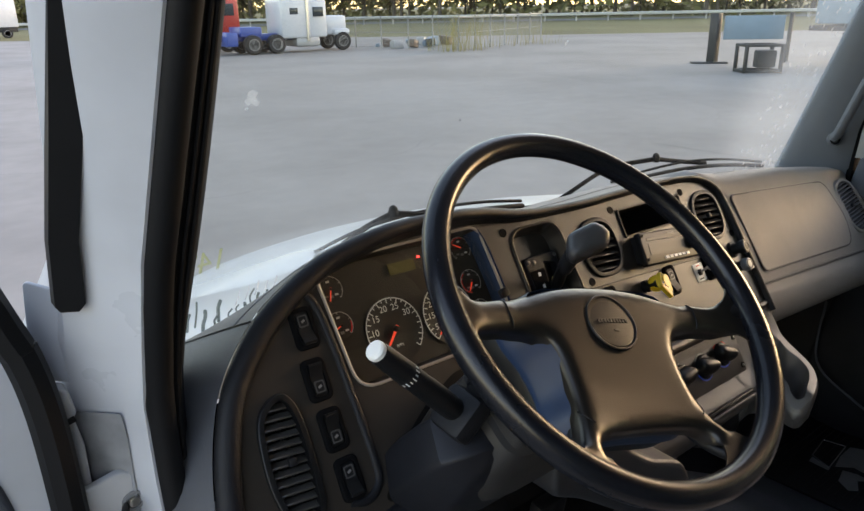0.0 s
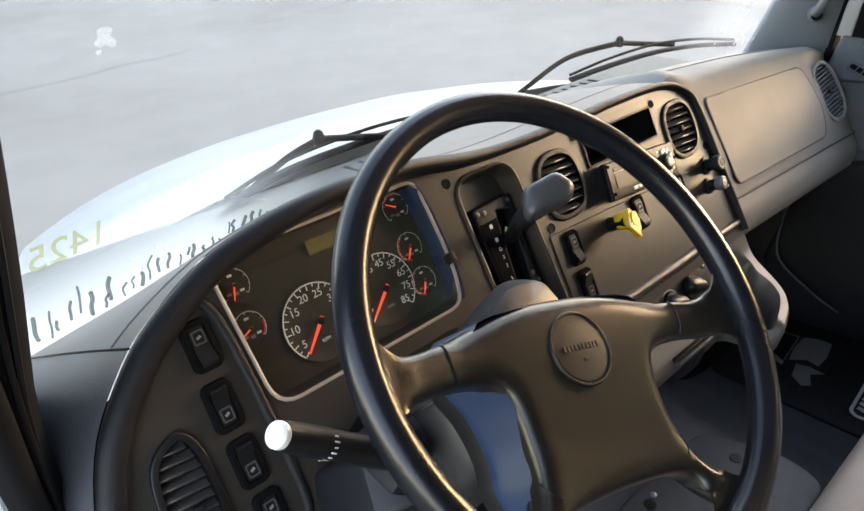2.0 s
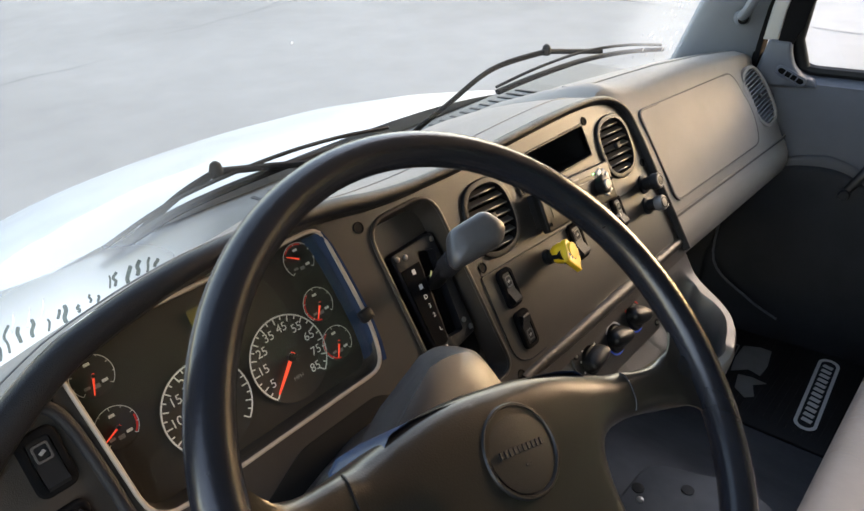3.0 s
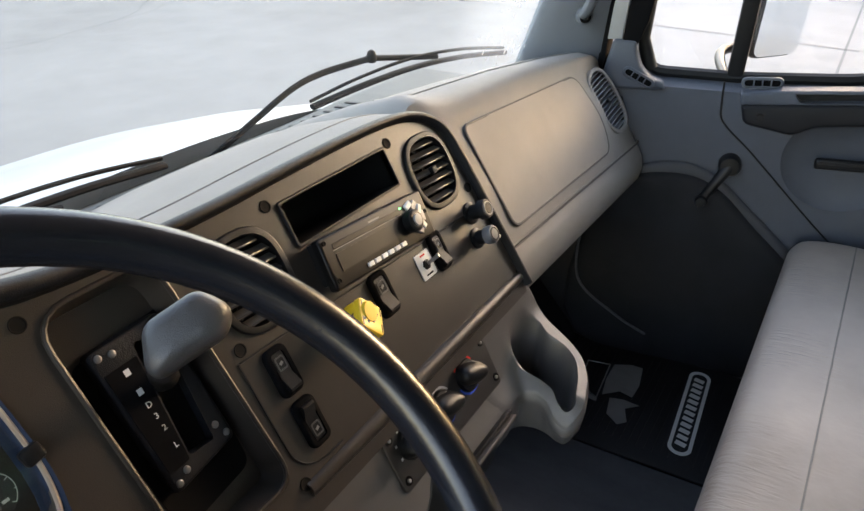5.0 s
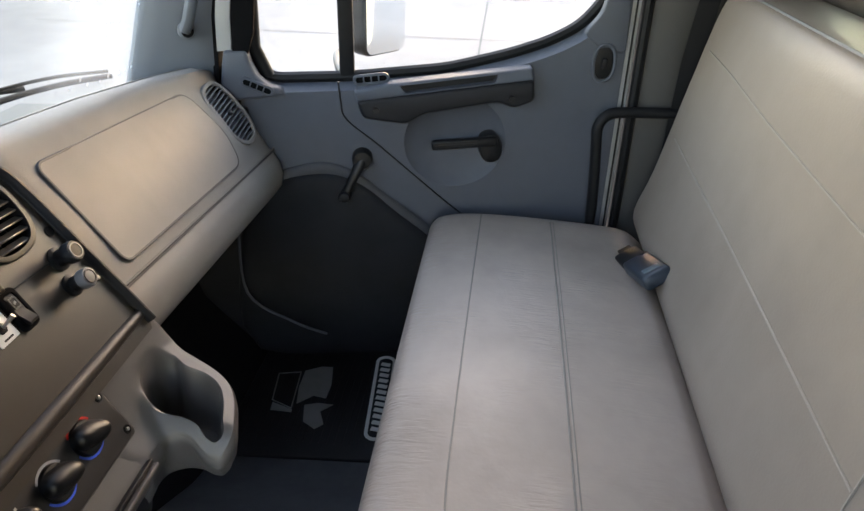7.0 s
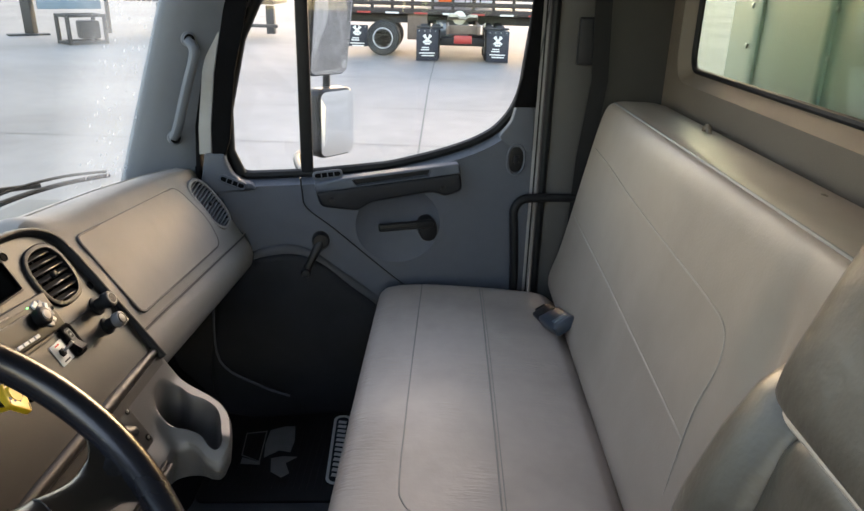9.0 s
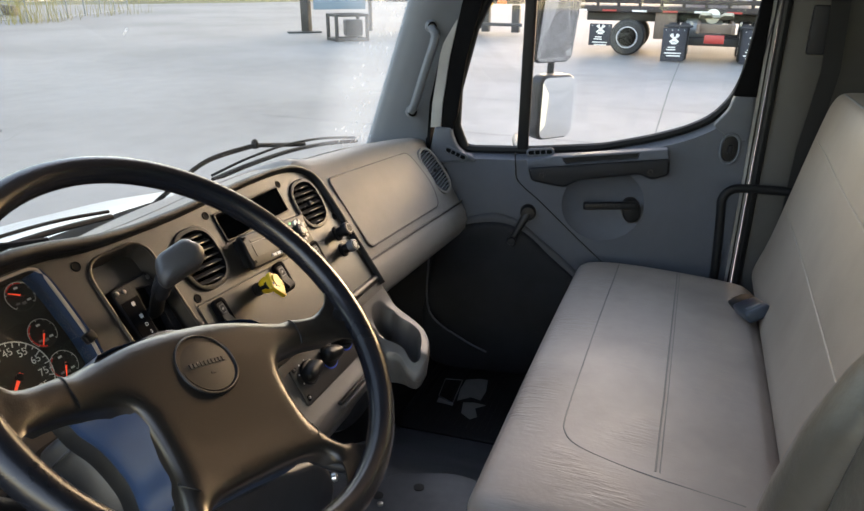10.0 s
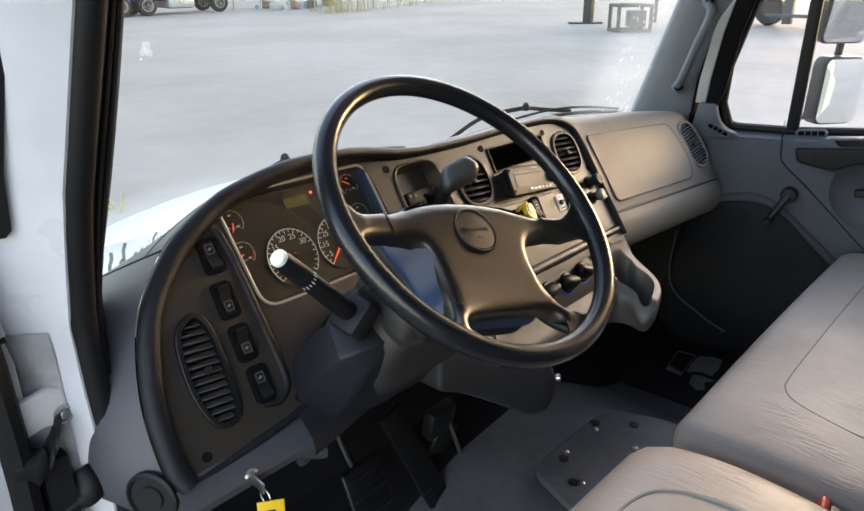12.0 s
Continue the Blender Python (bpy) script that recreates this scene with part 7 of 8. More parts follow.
part("arm", sweep([BKF @ Vector(p) for p in ((0, 0, -0.005), (0.0, 0.06, -0.03), (0.0, 0.22, -0.05), (0.0, 0.34, -0.04))], 0.010, 10, (1, 0, 0)), BLACK, brk)
for k in range(4):
    part("rib", rbox((0.08, 0.005, 0.003), BKF @ pose(0, -0.03 + 0.02 * k, 0.008), 0.001, 1), DARK, brk)
tilt = thing("tilt_pedal", "black bracket with a bright steel rod under the column", "lever", at=(-0.28, 0.75, 0.15))
part("bracket", rbox((0.075, 0.03, 0.07), pose(-0.285, 0.795, 0.305, 10, 0, 0), 0.008), BLACK, tilt)
part("rod", sweep([(-0.275, 0.785, 0.315), (-0.235, 0.79, 0.225), (-0.184, 0.80, 0.111)], 0.0045, 10, (1, 0, 0)), METAL, tilt)
part("tread", rbox((0.06, 0.012, 0.08), pose(-0.262, 0.805, 0.24, 12, 20, 0), 0.006), BLACK, tilt)

# ---- door jamb: strip, hinges, check strap, open door fittings ----
strip = thing("pillar_strip", "black rubber strip on the white windscreen pillar", "trim", at=(-0.99, 0.8, 1.0))
rings = []
for z, xl, xr in ((0.905, -1.004, -0.990), (0.912, -1.008, -0.984), (0.978, -1.007, -0.985), (1.07, -0.998, -0.975), (1.17, -0.989, -0.963), (1.32, -0.975, -0.945)):
    y = pillar_y(z) + 0.022
    rings.append([(xl, y + 0.012, z), (xl, y - 0.004, z), (xr, y - 0.012, z), (xr, y + 0.006, z)])
part("strip", loft(rings), RUBBER, strip)
hinge_m = GRIME
for leaf, bx, bz in (([(-1.032, 0.699), (-1.02, 0.698), (-0.972, 0.708), (-0.958, 0.697), (-0.949, 0.664), (-0.956, 0.65), (-0.988, 0.66), (-1.02, 0.651), (-1.032, 0.648)], -0.9655, 0.668), ([(-1.032, 0.530), (-1.019, 0.528), (-0.97, 0.529), (-0.948, 0.454), (-0.979, 0.455), (-1.032, 0.445)], -0.967, 0.466)):
    facing = Matrix(((1, 0, 0, 0), (0, 0, -1, 0.792), (0, 1, 0, 0), (0, 0, 0, 1)))
    hinge = part("hinge", plate(rounded(leaf, 0.007), (), 0.009, facing, 0.0025), hinge_m, driver_door, "white painted steel hinge leaf, grimy at its bolt")
    part("washer", lathe([(0.0125, 0.0), (0.0120, 0.0015), (0.0085, 0.0018), (0.008, 0.0004), (0.002, 0.0003)], frame_at((bx, 0.792, bz), (0, -1, 0)), 18), bpy.data.materials["grimy_grey_paint"], hinge, "grimy washer round the bolt")
    part("bolt", lathe([(0.0062, 0.0), (0.0060, 0.0035), (0.0045, 0.0042), (0.001, 0.004)], frame_at((bx, 0.7915, bz), (0, -1, 0)), 8), METAL, hinge)
upper = thing("jamb_bracket", "small white painted bracket above the hinge", "bracket", at=(-1.02, 0.8, 0.79))
part("plate", plate(rounded([(-1.032, 0.775), (-1.030, 0.822), (-1.006, 0.813), (-1.001, 0.784), (-1.022, 0.772), (-1.03, 0.766)], 0.005), (), 0.02, Matrix(((1, 0, 0, 0), (0, 0, -1, 0.80), (0, 1, 0, 0), (0, 0, 0, 1))), 0.003), hinge_m, upper)
part("stem", plate(rounded([(-1.032, 0.772), (-1.005, 0.780), (-0.999, 0.745), (-0.999, 0.690), (-1.032, 0.690)], 0.004), (), 0.012, Matrix(((1, 0, 0, 0), (0, 0, -1, 0.806), (0, 1, 0, 0), (0, 0, 0, 1))), 0.003), hinge_m, upper)
part("notch", rbox((0.018, 0.004, 0.006), pose(-1.013, 0.799, 0.779, 0, -14, 0), 0.001), BLACK, upper)
gus = thing("jamb_gusset", "white painted panel seam on the pillar foot", "panel", at=(-0.99, 0.82, 0.85))
part("skin", plate(rounded([(-1.03, 0.815), (-1.022, 0.92), (-0.985, 0.905), (-0.962, 0.845), (-0.952, 0.815), (-0.985, 0.808)], 0.006), (), 0.004, Matrix(((1, 0, -0.61, 0), (-0.77, 0, -0.79, 0.050), (0, 1, 0, 0), (0, 0, 0, 1))), 0.0015), WHITE, gus)
strap = thing("check_strap", "black rubber door check strap and wiring boot", "strap", at=(-0.99, 0.8, 0.58))
rings = []
for x, z, ra, rb in ((-0.975, 0.668, 0.006, 0.006), (-0.980, 0.660, 0.015, 0.011), (-0.985, 0.645, 0.021, 0.015), (-0.990, 0.640, 0.014, 0.012), (-0.994, 0.630, 0.023, 0.016), (-1.000, 0.622, 0.016, 0.012), (-1.006, 0.620, 0.024, 0.016), (-1.014, 0.622, 0.017, 0.012), (-1.024, 0.626, 0.018, 0.012), (-1.034, 0.628, 0.012, 0.010)):
    rings.append([(x + 0.35 * ra * math.cos(a), 0.782 - rb * math.sin(a), z + ra * math.cos(a)) for a in [2 * math.pi * k / 16 for k in range(16)]])
part("boot", loft(rings), RUBBER, strap, "crumpled black rubber boot", 70)
part("stop_block", sweep(smooth_path([(-0.962, 0.792, 0.585), (-0.958, 0.782, 0.570), (-0.962, 0.778, 0.555), (-0.974, 0.782, 0.548)], 5), 0.013, 12, (0, 1, 0), taper=lambda s: 0.8 + 0.5 * math.sin(math.pi * s)), RUBBER, strap)
part("strap_arm", sweep([(-0.965, 0.785, 0.552), (-0.99, 0.783, 0.545), (-1.02, 0.79, 0.528), (-1.035, 0.795, 0.518)], 0.0065, 8, (0, 1, 0), flat=1.3), RUBBER, strap)
f = DO @ pose(0.118, 0.645, 0.012)
part("door_vent", lathe([(0.045, 0.0), (0.045, 0.006), (0.039, 0.008), (0.036, 0.002), (0.01, 0.002)], f, 26), BLACK, driver_door, "round black demister outlet in the open door")
for k in range(5):
    part("vent_slat", rbox((0.06, 0.003, 0.006), f @ pose(0, -0.02 + 0.01 * k, 0.004), 0), DARK, driver_door)
ob = part("pane", plate(hole_, (), 0.004, DO @ pose(0, 0, -0.02)), GLASS, driver_door)
ob.visible_shadow = False

# ---- wipers, mirrors ----
for dx, full in ((0.0, True), (-0.868, False)):
    wiper = thing("windscreen_wiper", "black windscreen wiper resting at the foot of the glass", "wiper", "windscreen wipers", at=(0.45 + dx, 1.17, 0.76))
    J = Vector((0.523 + dx, 1.174, 0.797))
    out_ = lambda x, z: Vector((x + dx, glass_y(x + dx if full else x + dx * 0.9, z) + 0.03, z))
    arm = [(0.13, 1.23, 0.70), (0.22, 1.205, 0.748), (0.319, 1.20, 0.782), (0.40, 1.195, 0.793), J] if full else [(-0.52, 1.215, 0.70), (-0.47, 1.20, 0.735), (-0.405, 1.186, 0.775), J]
    part("arm", sweep(smooth_path(arm, 6), 0.0065, 8, (0, 1, 0), flat=0.6), WIPER, wiper)
    part("joint", lathe([(0.009, -0.008), (0.011, 0.0), (0.008, 0.012), (0.003, 0.016)], frame_at(J, (0, 0, 1)), 12), WIPER, wiper)
    e = [Vector((0.60 + dx, 1.158, 0.784)), Vector((0.69 + dx, 1.125, 0.772))]
    part("yoke", sweep([J, e[0], e[1]], 0.006, 8, (0, 1, 0)), WIPER, wiper)
    bl = [Vector((0.33 + dx, 1.165, 0.752)), Vector((0.45 + dx, 1.145, 0.764)), Vector((0.60 + dx, 1.122, 0.770)), Vector((0.74 + dx, 1.09, 0.766)), Vector((0.868 + dx, 1.052, 0.754))]
    if not full:
        bl = [Vector((p.x, min(1.165, 1.16 - 0.02 * (i == 0)), p.z + 0.004)) for i, p in enumerate(bl)]
    part("blade", sweep(smooth_path(bl, 6), 0.0055, 8, (0, 1, 0), flat=1.5), WIPER, wiper)
    part("bridge", sweep(smooth_path([p + Vector((0, 0.004, 0.010 + 0.008 * math.sin(math.pi * i / 4))) for i, p in enumerate(bl)], 6), 0.0035, 6, (0, 1, 0)), WIPER, wiper)
mirrors = thing("door_mirrors", "passenger door mirrors, a tall flat glass above a small convex one", "mirror", at=(1.35, 0.55, 0.9))
MN = Vector((-0.60, -0.80, 0.02))
for cz, hh, ww, nm in ((1.19, 0.47, 0.17, "flat_mirror"), (0.815, 0.215, 0.155, "convex_mirror")):
    f = frame_at((1.37, 0.545, cz), MN + Vector((0, 0, -0.16 if nm == "flat_mirror" else -0.04)), (0.80, -0.60, 0))
    sh = rrect(ww, hh, 0.03, 5)
    head = part(nm, plate(sh, (), 0.05, f, 0.012), BLACK, mirrors)
    rings = []
    gl = inset(sh, 0.007)
    bulge = 0.006 if nm == "convex_mirror" else 0.0
    for s in (1.0, 0.85, 0.65, 0.45, 0.25, 0.08):
        rings.append([f @ Vector((x * s, y * s, 0.0015 + bulge * (1 - (x * x + y * y) * s * s / 0.0166))) for x, y in gl])
    part("mirror_glass", loft(rings), MIRROR, head)
part("bracket", sweep(smooth_path([(1.12, 0.60, 0.70), (1.30, 0.66, 0.72), (1.40, 0.60, 0.76), (1.41, 0.58, 1.0), (1.40, 0.58, 1.40), (1.12, 0.58, 1.48)], 6), 0.012, 10, (0, 1, 0)), BLACK, mirrors)

# marker writing and spots on the windscreen, as strokes on the glass
hooks = [(0.602, -0.335, 0.945), (0.125, -0.335, 0.93)]
for p in hooks:
    hk = thing("tether_loop", "small grey plastic loop behind the bench backrest", "loop", "tether loops", at=p)
    part("loop", sweep([Vector(p) + Vector((0.016 * math.cos(a), 0, 0.022 * math.sin(a))) for a in [math.pi * k / 10 for k in range(11)]], 0.006, 8, (0, 1, 0)), REAR, hk)
for k in range(7):
    part("stalk_mark", rbox((0.0012, 0.0006, 0.004 + 0.002 * (k % 2)), SF @ pose(0.0126 * math.cos(0.35 * k - 2.6), 0.0126 * math.sin(0.35 * k - 2.6), L * 0.62, 0, 0, math.degrees(0.35 * k - 2.6) + 90), 0), PRINT, stalk)
marks = thing("glass_marks", "yellow marker strokes and pale spots on the windscreen", "marks", at=(-0.75, 1.05, 0.8))
GY = material("yellow_marker", (0.26, 0.27, 0.12), 0.7)
STREAK = material("dark_streak", (0.04, 0.055, 0.05), 0.8)
SPOT = material("pale_spot", (0.62, 0.62, 0.6), 0.8)


def let_through(m, color, clear):
    """Makes a stain on glass let the light through, part of it unchanged."""
    nt = m.node_tree
    glow_, plain, mix_ = nt.nodes.new("ShaderNodeBsdfTranslucent"), nt.nodes.new("ShaderNodeBsdfTransparent"), nt.nodes.new("ShaderNodeMixShader")
    glow_.inputs["Color"].default_value = (*color, 1)
    mix_.inputs["Fac"].default_value = clear
    nt.links.new(glow_.outputs["BSDF"], mix_.inputs[1])
    nt.links.new(plain.outputs["BSDF"], mix_.inputs[2])
    nt.links.new(mix_.outputs["Shader"], nt.nodes["Material Output"].inputs["Surface"])


let_through(SPOT, (0.5, 0.51, 0.49), 0.8)
let_through(STREAK, (0.05, 0.075, 0.066), 0.42)
let_through(GY, (0.42, 0.40, 0.20), 0.40)


def stroke(pts, r, mat, name="stroke"):
    path = smooth_path([(x, glass_y(x, z) - 0.003, z) for x, z in pts], 4)
    return part(name, sweep(path, r, 5, (0, 1, 0)), mat, marks)


# a stock number written on the outside of the glass, seen from behind
part("number", text_mesh("1425", 0.052, frame_at((-0.780, glass_y(-0.780, 0.822) + 0.003, 0.822), (-0.28, 1, 0.34), (-1, -0.28, 0.08)), 0.0002), GY, marks, "number in yellow marker", 0)
for k in range(5):
    x, z = -0.692 - 0.02 + 0.018 * k, 0.744 - 0.004 + 0.003 * (k % 3)
    stroke([(x, z - 0.012), (x + 0.004, z), (x + 0.007, z + 0.014)], 0.0012, SPOT, "pale_stroke")
random.seed(11)
for k in range(27):
    x = -0.855 + 0.0145 * k + random.uniform(-0.004, 0.004)
    z = random.uniform(0.70, 0.715)
    h = random.uniform(0.014, 0.046) * (1.0 if k < 16 else 0.6)
    stroke([(x, z), (x + random.uniform(-0.002, 0.002), z + h * 0.35), (x + random.uniform(-0.002, 0.004), z + h * 0.7), (x + random.uniform(0.0, 0.006), z + h)], random.uniform(0.0011, 0.0030), STREAK, "streak")
for x, z, r in ((-0.704, 1.062, 0.0075), (-0.709, 1.054, 0.006), (-0.704 + 0.006, 1.062 - 0.012, 0.005), (-0.704 - 0.009, 1.062 - 0.018, 0.003), (-0.009, 1.113, 0.004), (-0.009 - 0.004, 1.113 - 0.007, 0.003), (-0.254, 0.978, 0.0025)):
    spot = lathe([(r, 0.0), (r * 0.8, 0.0006), (r * 0.2, 0.0008)], frame_at((x, glass_y(x, z) - 0.003, z), (0, -1, -0.3)), 11)
    for v in spot.verts:
        v.co += Vector((random.uniform(-0.3, 0.3) * r, 0, random.uniform(-0.3, 0.3) * r))
    part("spot", spot, SPOT, marks)


# ---- the truck's own box body behind the cab ----
BOXW = material("white_box_panel", (0.40, 0.44, 0.41), 0.4, vary=0.04, scale=6, stain=0.15, stain_scale=2.0)
box = thing("box_body", "white box body of the truck behind the cab", "truck body", at=(0, -3.0, -0.2))
part("shell", rbox((2.52, 5.0, 2.6), pose(0, -3.09, 1.15), 0.03), BOXW, box)
for k in range(7):
    part("panel_rib", rbox((0.04, 0.012, 2.5), pose(-1.05 + 0.35 * k, -0.588, 1.15), 0.004), BOXW, box)
for k in range(24):
    for x in (0.70, 1.12):
        part("rivet", lathe([(0.008, 0.0), (0.006, 0.004), (0.002, 0.005)], frame_at((x - 0.02, -0.588, 0.2 + 0.1 * k), (0, 1, 0)), 8), METAL, box)

# running gear of the truck that the cab belongs to
CHASSIS = material("dark_chassis", (0.02, 0.02, 0.021), 0.6, vary=0.3, scale=6)
TYRE = material("tyre_rubber", (0.012, 0.012, 0.013), 0.75, vary=0.3, scale=12)
gear = thing("truck_chassis", "dark chassis and wheels carrying the cab and box", "chassis", at=on_yard(0, 0))
for s in (1, -1):
    part("frame_rail", rbox((0.09, 7.4, 0.22), pose(0.43 * s, -1.6, -0.20), 0.01), CHASSIS, gear)
part("cab_floor_pan", rbox((1.9, 1.4, 0.08), pose(0, 0.25, -0.06), 0.02), CHASSIS, gear)

# ---- yard: joints, vehicles, fence, road bank, trees ----
JOINT = material("dark_joint", (0.125, 0.125, 0.12), 0.9, vary=0.3, scale=3)
STEEL = material("galvanised_steel", (0.30, 0.31, 0.31), 0.5, metal=0.6, vary=0.2, scale=5)
BLUEPAINT = material("blue_paint", (0.03, 0.07, 0.28), 0.35, vary=0.15, scale=3)
PALEBLUE = material("pale_blue_paint", (0.17, 0.24, 0.30), 0.5, vary=0.2, scale=2)
REDPAINT = material("red_paint", (0.35, 0.03, 0.025), 0.4, vary=0.2, scale=3)
ORANGE = material("orange_paint", (0.75, 0.12, 0.02), 0.4, vary=0.15, scale=3)
AMBER = material("amber_marker", (0.7, 0.35, 0.02), 0.4)
DARKWOOD = material("dark_stake_boards", (0.030, 0.022, 0.020), 0.7, vary=0.3, scale=4)
RUST = material("brown_rusty_steel", (0.14, 0.10, 0.075), 0.7, vary=0.35, scale=8)
WIN = material("dark_cab_window", (0.02, 0.03, 0.035), 0.1)
PALERIM = material("pale_grey_rim", (0.42, 0.43, 0.44), 0.4, vary=0.2, scale=8)
PALEPLATE = material("pale_greasy_plate", (0.40, 0.37, 0.29), 0.6, vary=0.3, scale=6, stain=0.3, stain_scale=3)
FLAP = material("mud_flap_rubber", (0.012, 0.015, 0.026), 0.6, vary=0.2)

joints = thing("slab_joints", "dark joints and cracks between concrete slabs", "joints", at=on_yard(10, 1), kind="stuff")
bm = bmesh.new()


def strip_on(bm, pts, w):
    for (x0, y0), (x1, y1) in zip(pts, pts[1:]):
        d = Vector((x1 - x0, y1 - y0)).normalized() * (w / 2)
        q = [on_yard(x0 - d.y, y0 + d.x, 0.006), on_yard(x0 + d.y, y0 - d.x, 0.006), on_yard(x1 + d.y, y1 - d.x, 0.006), on_yard(x1 - d.y, y1 + d.x, 0.006)]
        bm.faces.new([bm.verts.new(v) for v in q])


for x in (9.15, 12.15, 16.2, 20.0, 24.0):
    strip_on(bm, [(x, -14), (x + 0.02, -4), (x - 0.01, 3), (x + 0.03, 7)], 0.025)
for y in (-8.4, -3.9, 0.55):
    strip_on(bm, [(7.0, y), (9, y + 0.02), (15, y + 0.06), (25, y)], 0.03)
rng = random.Random(5)
for k in range(26):
    x, y = rng.uniform(-2, 16), rng.uniform(3.5, 24)
    a = rng.uniform(-0.5, 0.4)
    pts = [(x, y)]
    for j in range(rng.randint(3, 7)):
        a += rng.uniform(-0.5, 0.5)
        pts.append((pts[-1][0] + 0.45 * math.cos(a), pts[-1][1] + 0.45 * math.sin(a)))
    strip_on(bm, pts, rng.uniform(0.004, 0.011))
part("joint_lines", bm, JOINT, joints, "", 0)


def tyre(parent, x, y, r=0.5, w=0.28, axis=(0, 1, 0), rim=True, name="wheel", paint=None):
    """A tyre standing on the yard, with its rim, on an axle along axis."""
    f = frame_at(on_yard(x, y, r), axis, (0, 0, 1))
    pr = [(r * 0.55, -w / 2), (r * 0.9, -w / 2), (r * 0.98, -w * 0.38), (r, -w * 0.2), (r, w * 0.2), (r * 0.98, w * 0.38), (r * 0.9, w / 2), (r * 0.55, w / 2)]
    wh = part(name, lathe(pr, f, 28), TYRE, parent)
    if rim:
        for s in (1, -1):
            part("rim", lathe([(r * 0.60, s * w * 0.50), (r * 0.57, s * w * 0.52), (r * 0.53, s * w * 0.49), (r * 0.49, s * w * 0.36), (r * 0.30, s * w * 0.28), (r * 0.24, s * w * 0.30), (r * 0.16, s * w * 0.38), (0.01, s * w * 0.39)], f, 22), paint or GREYPL, wh)
    return wh


def ybox(size, x, y, z, bevel=0.02, rz=0.0, bm=None):
    return rbox(size, YARD @ pose(x, y, z, 0, 0, rz), bevel, 2, bm)


def mud_flap(parent, x, y, along, w=0.74, h=0.82, z=0.55):
    f = YARD @ pose(x, y, z, 0, 0, along)
    fl = part("mud_flap", rbox((0.02, w, h), f, 0.006), FLAP, parent, "dark mud flap with pale print")
    for an, dy, dz, ww in ((40, 0, 0.16, 0.30), (-40, 0, 0.16, 0.30), (0, 0, 0.04, 0.15), (0, 0, 0.11, 0.10), (75, 0.06, 0.245, 0.09), (-75, -0.06, 0.245, 0.09)):
        part("print", rbox((0.004, ww, 0.055), f @ pose(-0.013 - 0.001 * abs(an) / 40, dy, dz, an), 0), PRINT, fl)
    for dz, ww, dy in ((-0.07, 0.20, 0.05), (-0.13, 0.24, 0.06), (-0.22, 0.44, 0), (-0.29, 0.36, -0.02)):
        part("print", rbox((0.004, ww, 0.032), f @ pose(-0.013, dy, dz), 0), PRINT, fl)
    for dy in (-0.28, -0.09, 0.09, 0.28):
        part("rivet", rbox((0.012, 0.03, 0.03), f @ pose(-0.014, dy * w / 0.74, h / 2 - 0.05), 0.004), STEEL, fl)
    return fl


for y, x, w_ in ((1.75, 1.0, 0.28), (-4.2, 0.93, 0.55)):
    for s in (1, -1):
        tyre(gear, x * s, y, 0.46, w_, axis=(1, 0, 0))
    part("axle", rbox((1.9, 0.14, 0.14), YARD @ pose(0, y, 0.46), 0.03), CHASSIS, gear)
    part("spring_block", rbox((0.95, 0.5, 0.26), pose(0, y, -0.42), 0.03), CHASSIS, gear)

# bare chassis truck, its rear towards the cab
ch = thing("chassis_truck", "bare truck chassis with dark mud flaps, rear end facing", "truck", at=on_yard(21.5, -0.3))
for s in (1, -1):
    part("frame_rail", ybox((6.0, 0.09, 0.24), 22.3, -0.2 + 0.43 * s, 0.92), RUST, ch)
    mud_flap(ch, 19.72, -0.2 + 1.0 * s, 8 * s, 0.62, 0.86, 0.47)
    for k, dy in enumerate((0.78, 1.10)):
        tyre(ch, 20.45, -0.2 + s * dy, 0.5, 0.26)
    part("fender_bracket", ybox((0.06, 0.75, 0.06), 19.74, -0.2 + 0.93 * s, 0.95), CHASSIS, ch)
part("cross_member", ybox((0.10, 0.86, 0.24), 19.55, -0.2, 0.92), RUST, ch)
part("tail_light_bar", ybox((0.06, 0.5, 0.22), 19.46, -0.2, 0.66), REDPAINT, ch, "red tail light bar")
part("hitch", ybox((0.25, 0.35, 0.16), 19.6, -0.2, 0.62), CHASSIS, ch)
part("axle", ybox((0.22, 1.5, 0.22), 20.45, -0.2, 0.52), CHASSIS, ch)
part("air_tank", lathe([(0.05, -0.6), (0.2, -0.55), (0.2, 0.55), (0.05, 0.6)], YARD @ pose(21.6, -0.1, 1.15, 90, 0, 90), 18), material("pale_tank", (0.6, 0.58, 0.5), 0.4), ch)
part("fifth_wheel", plate(rounded([(-0.5, -0.42), (-0.5, -0.16), (0.0, -0.10), (0.0, 0.10), (-0.5, 0.16), (-0.5, 0.42), (0.2, 0.46), (0.5, 0.25), (0.5, -0.25), (0.2, -0.46)], 0.06), (), 0.08, YARD @ pose(20.9, -0.2, 1.20, 0, 10, 0), 0.02), PALEPLATE, ch, "pale greasy coupling plate")
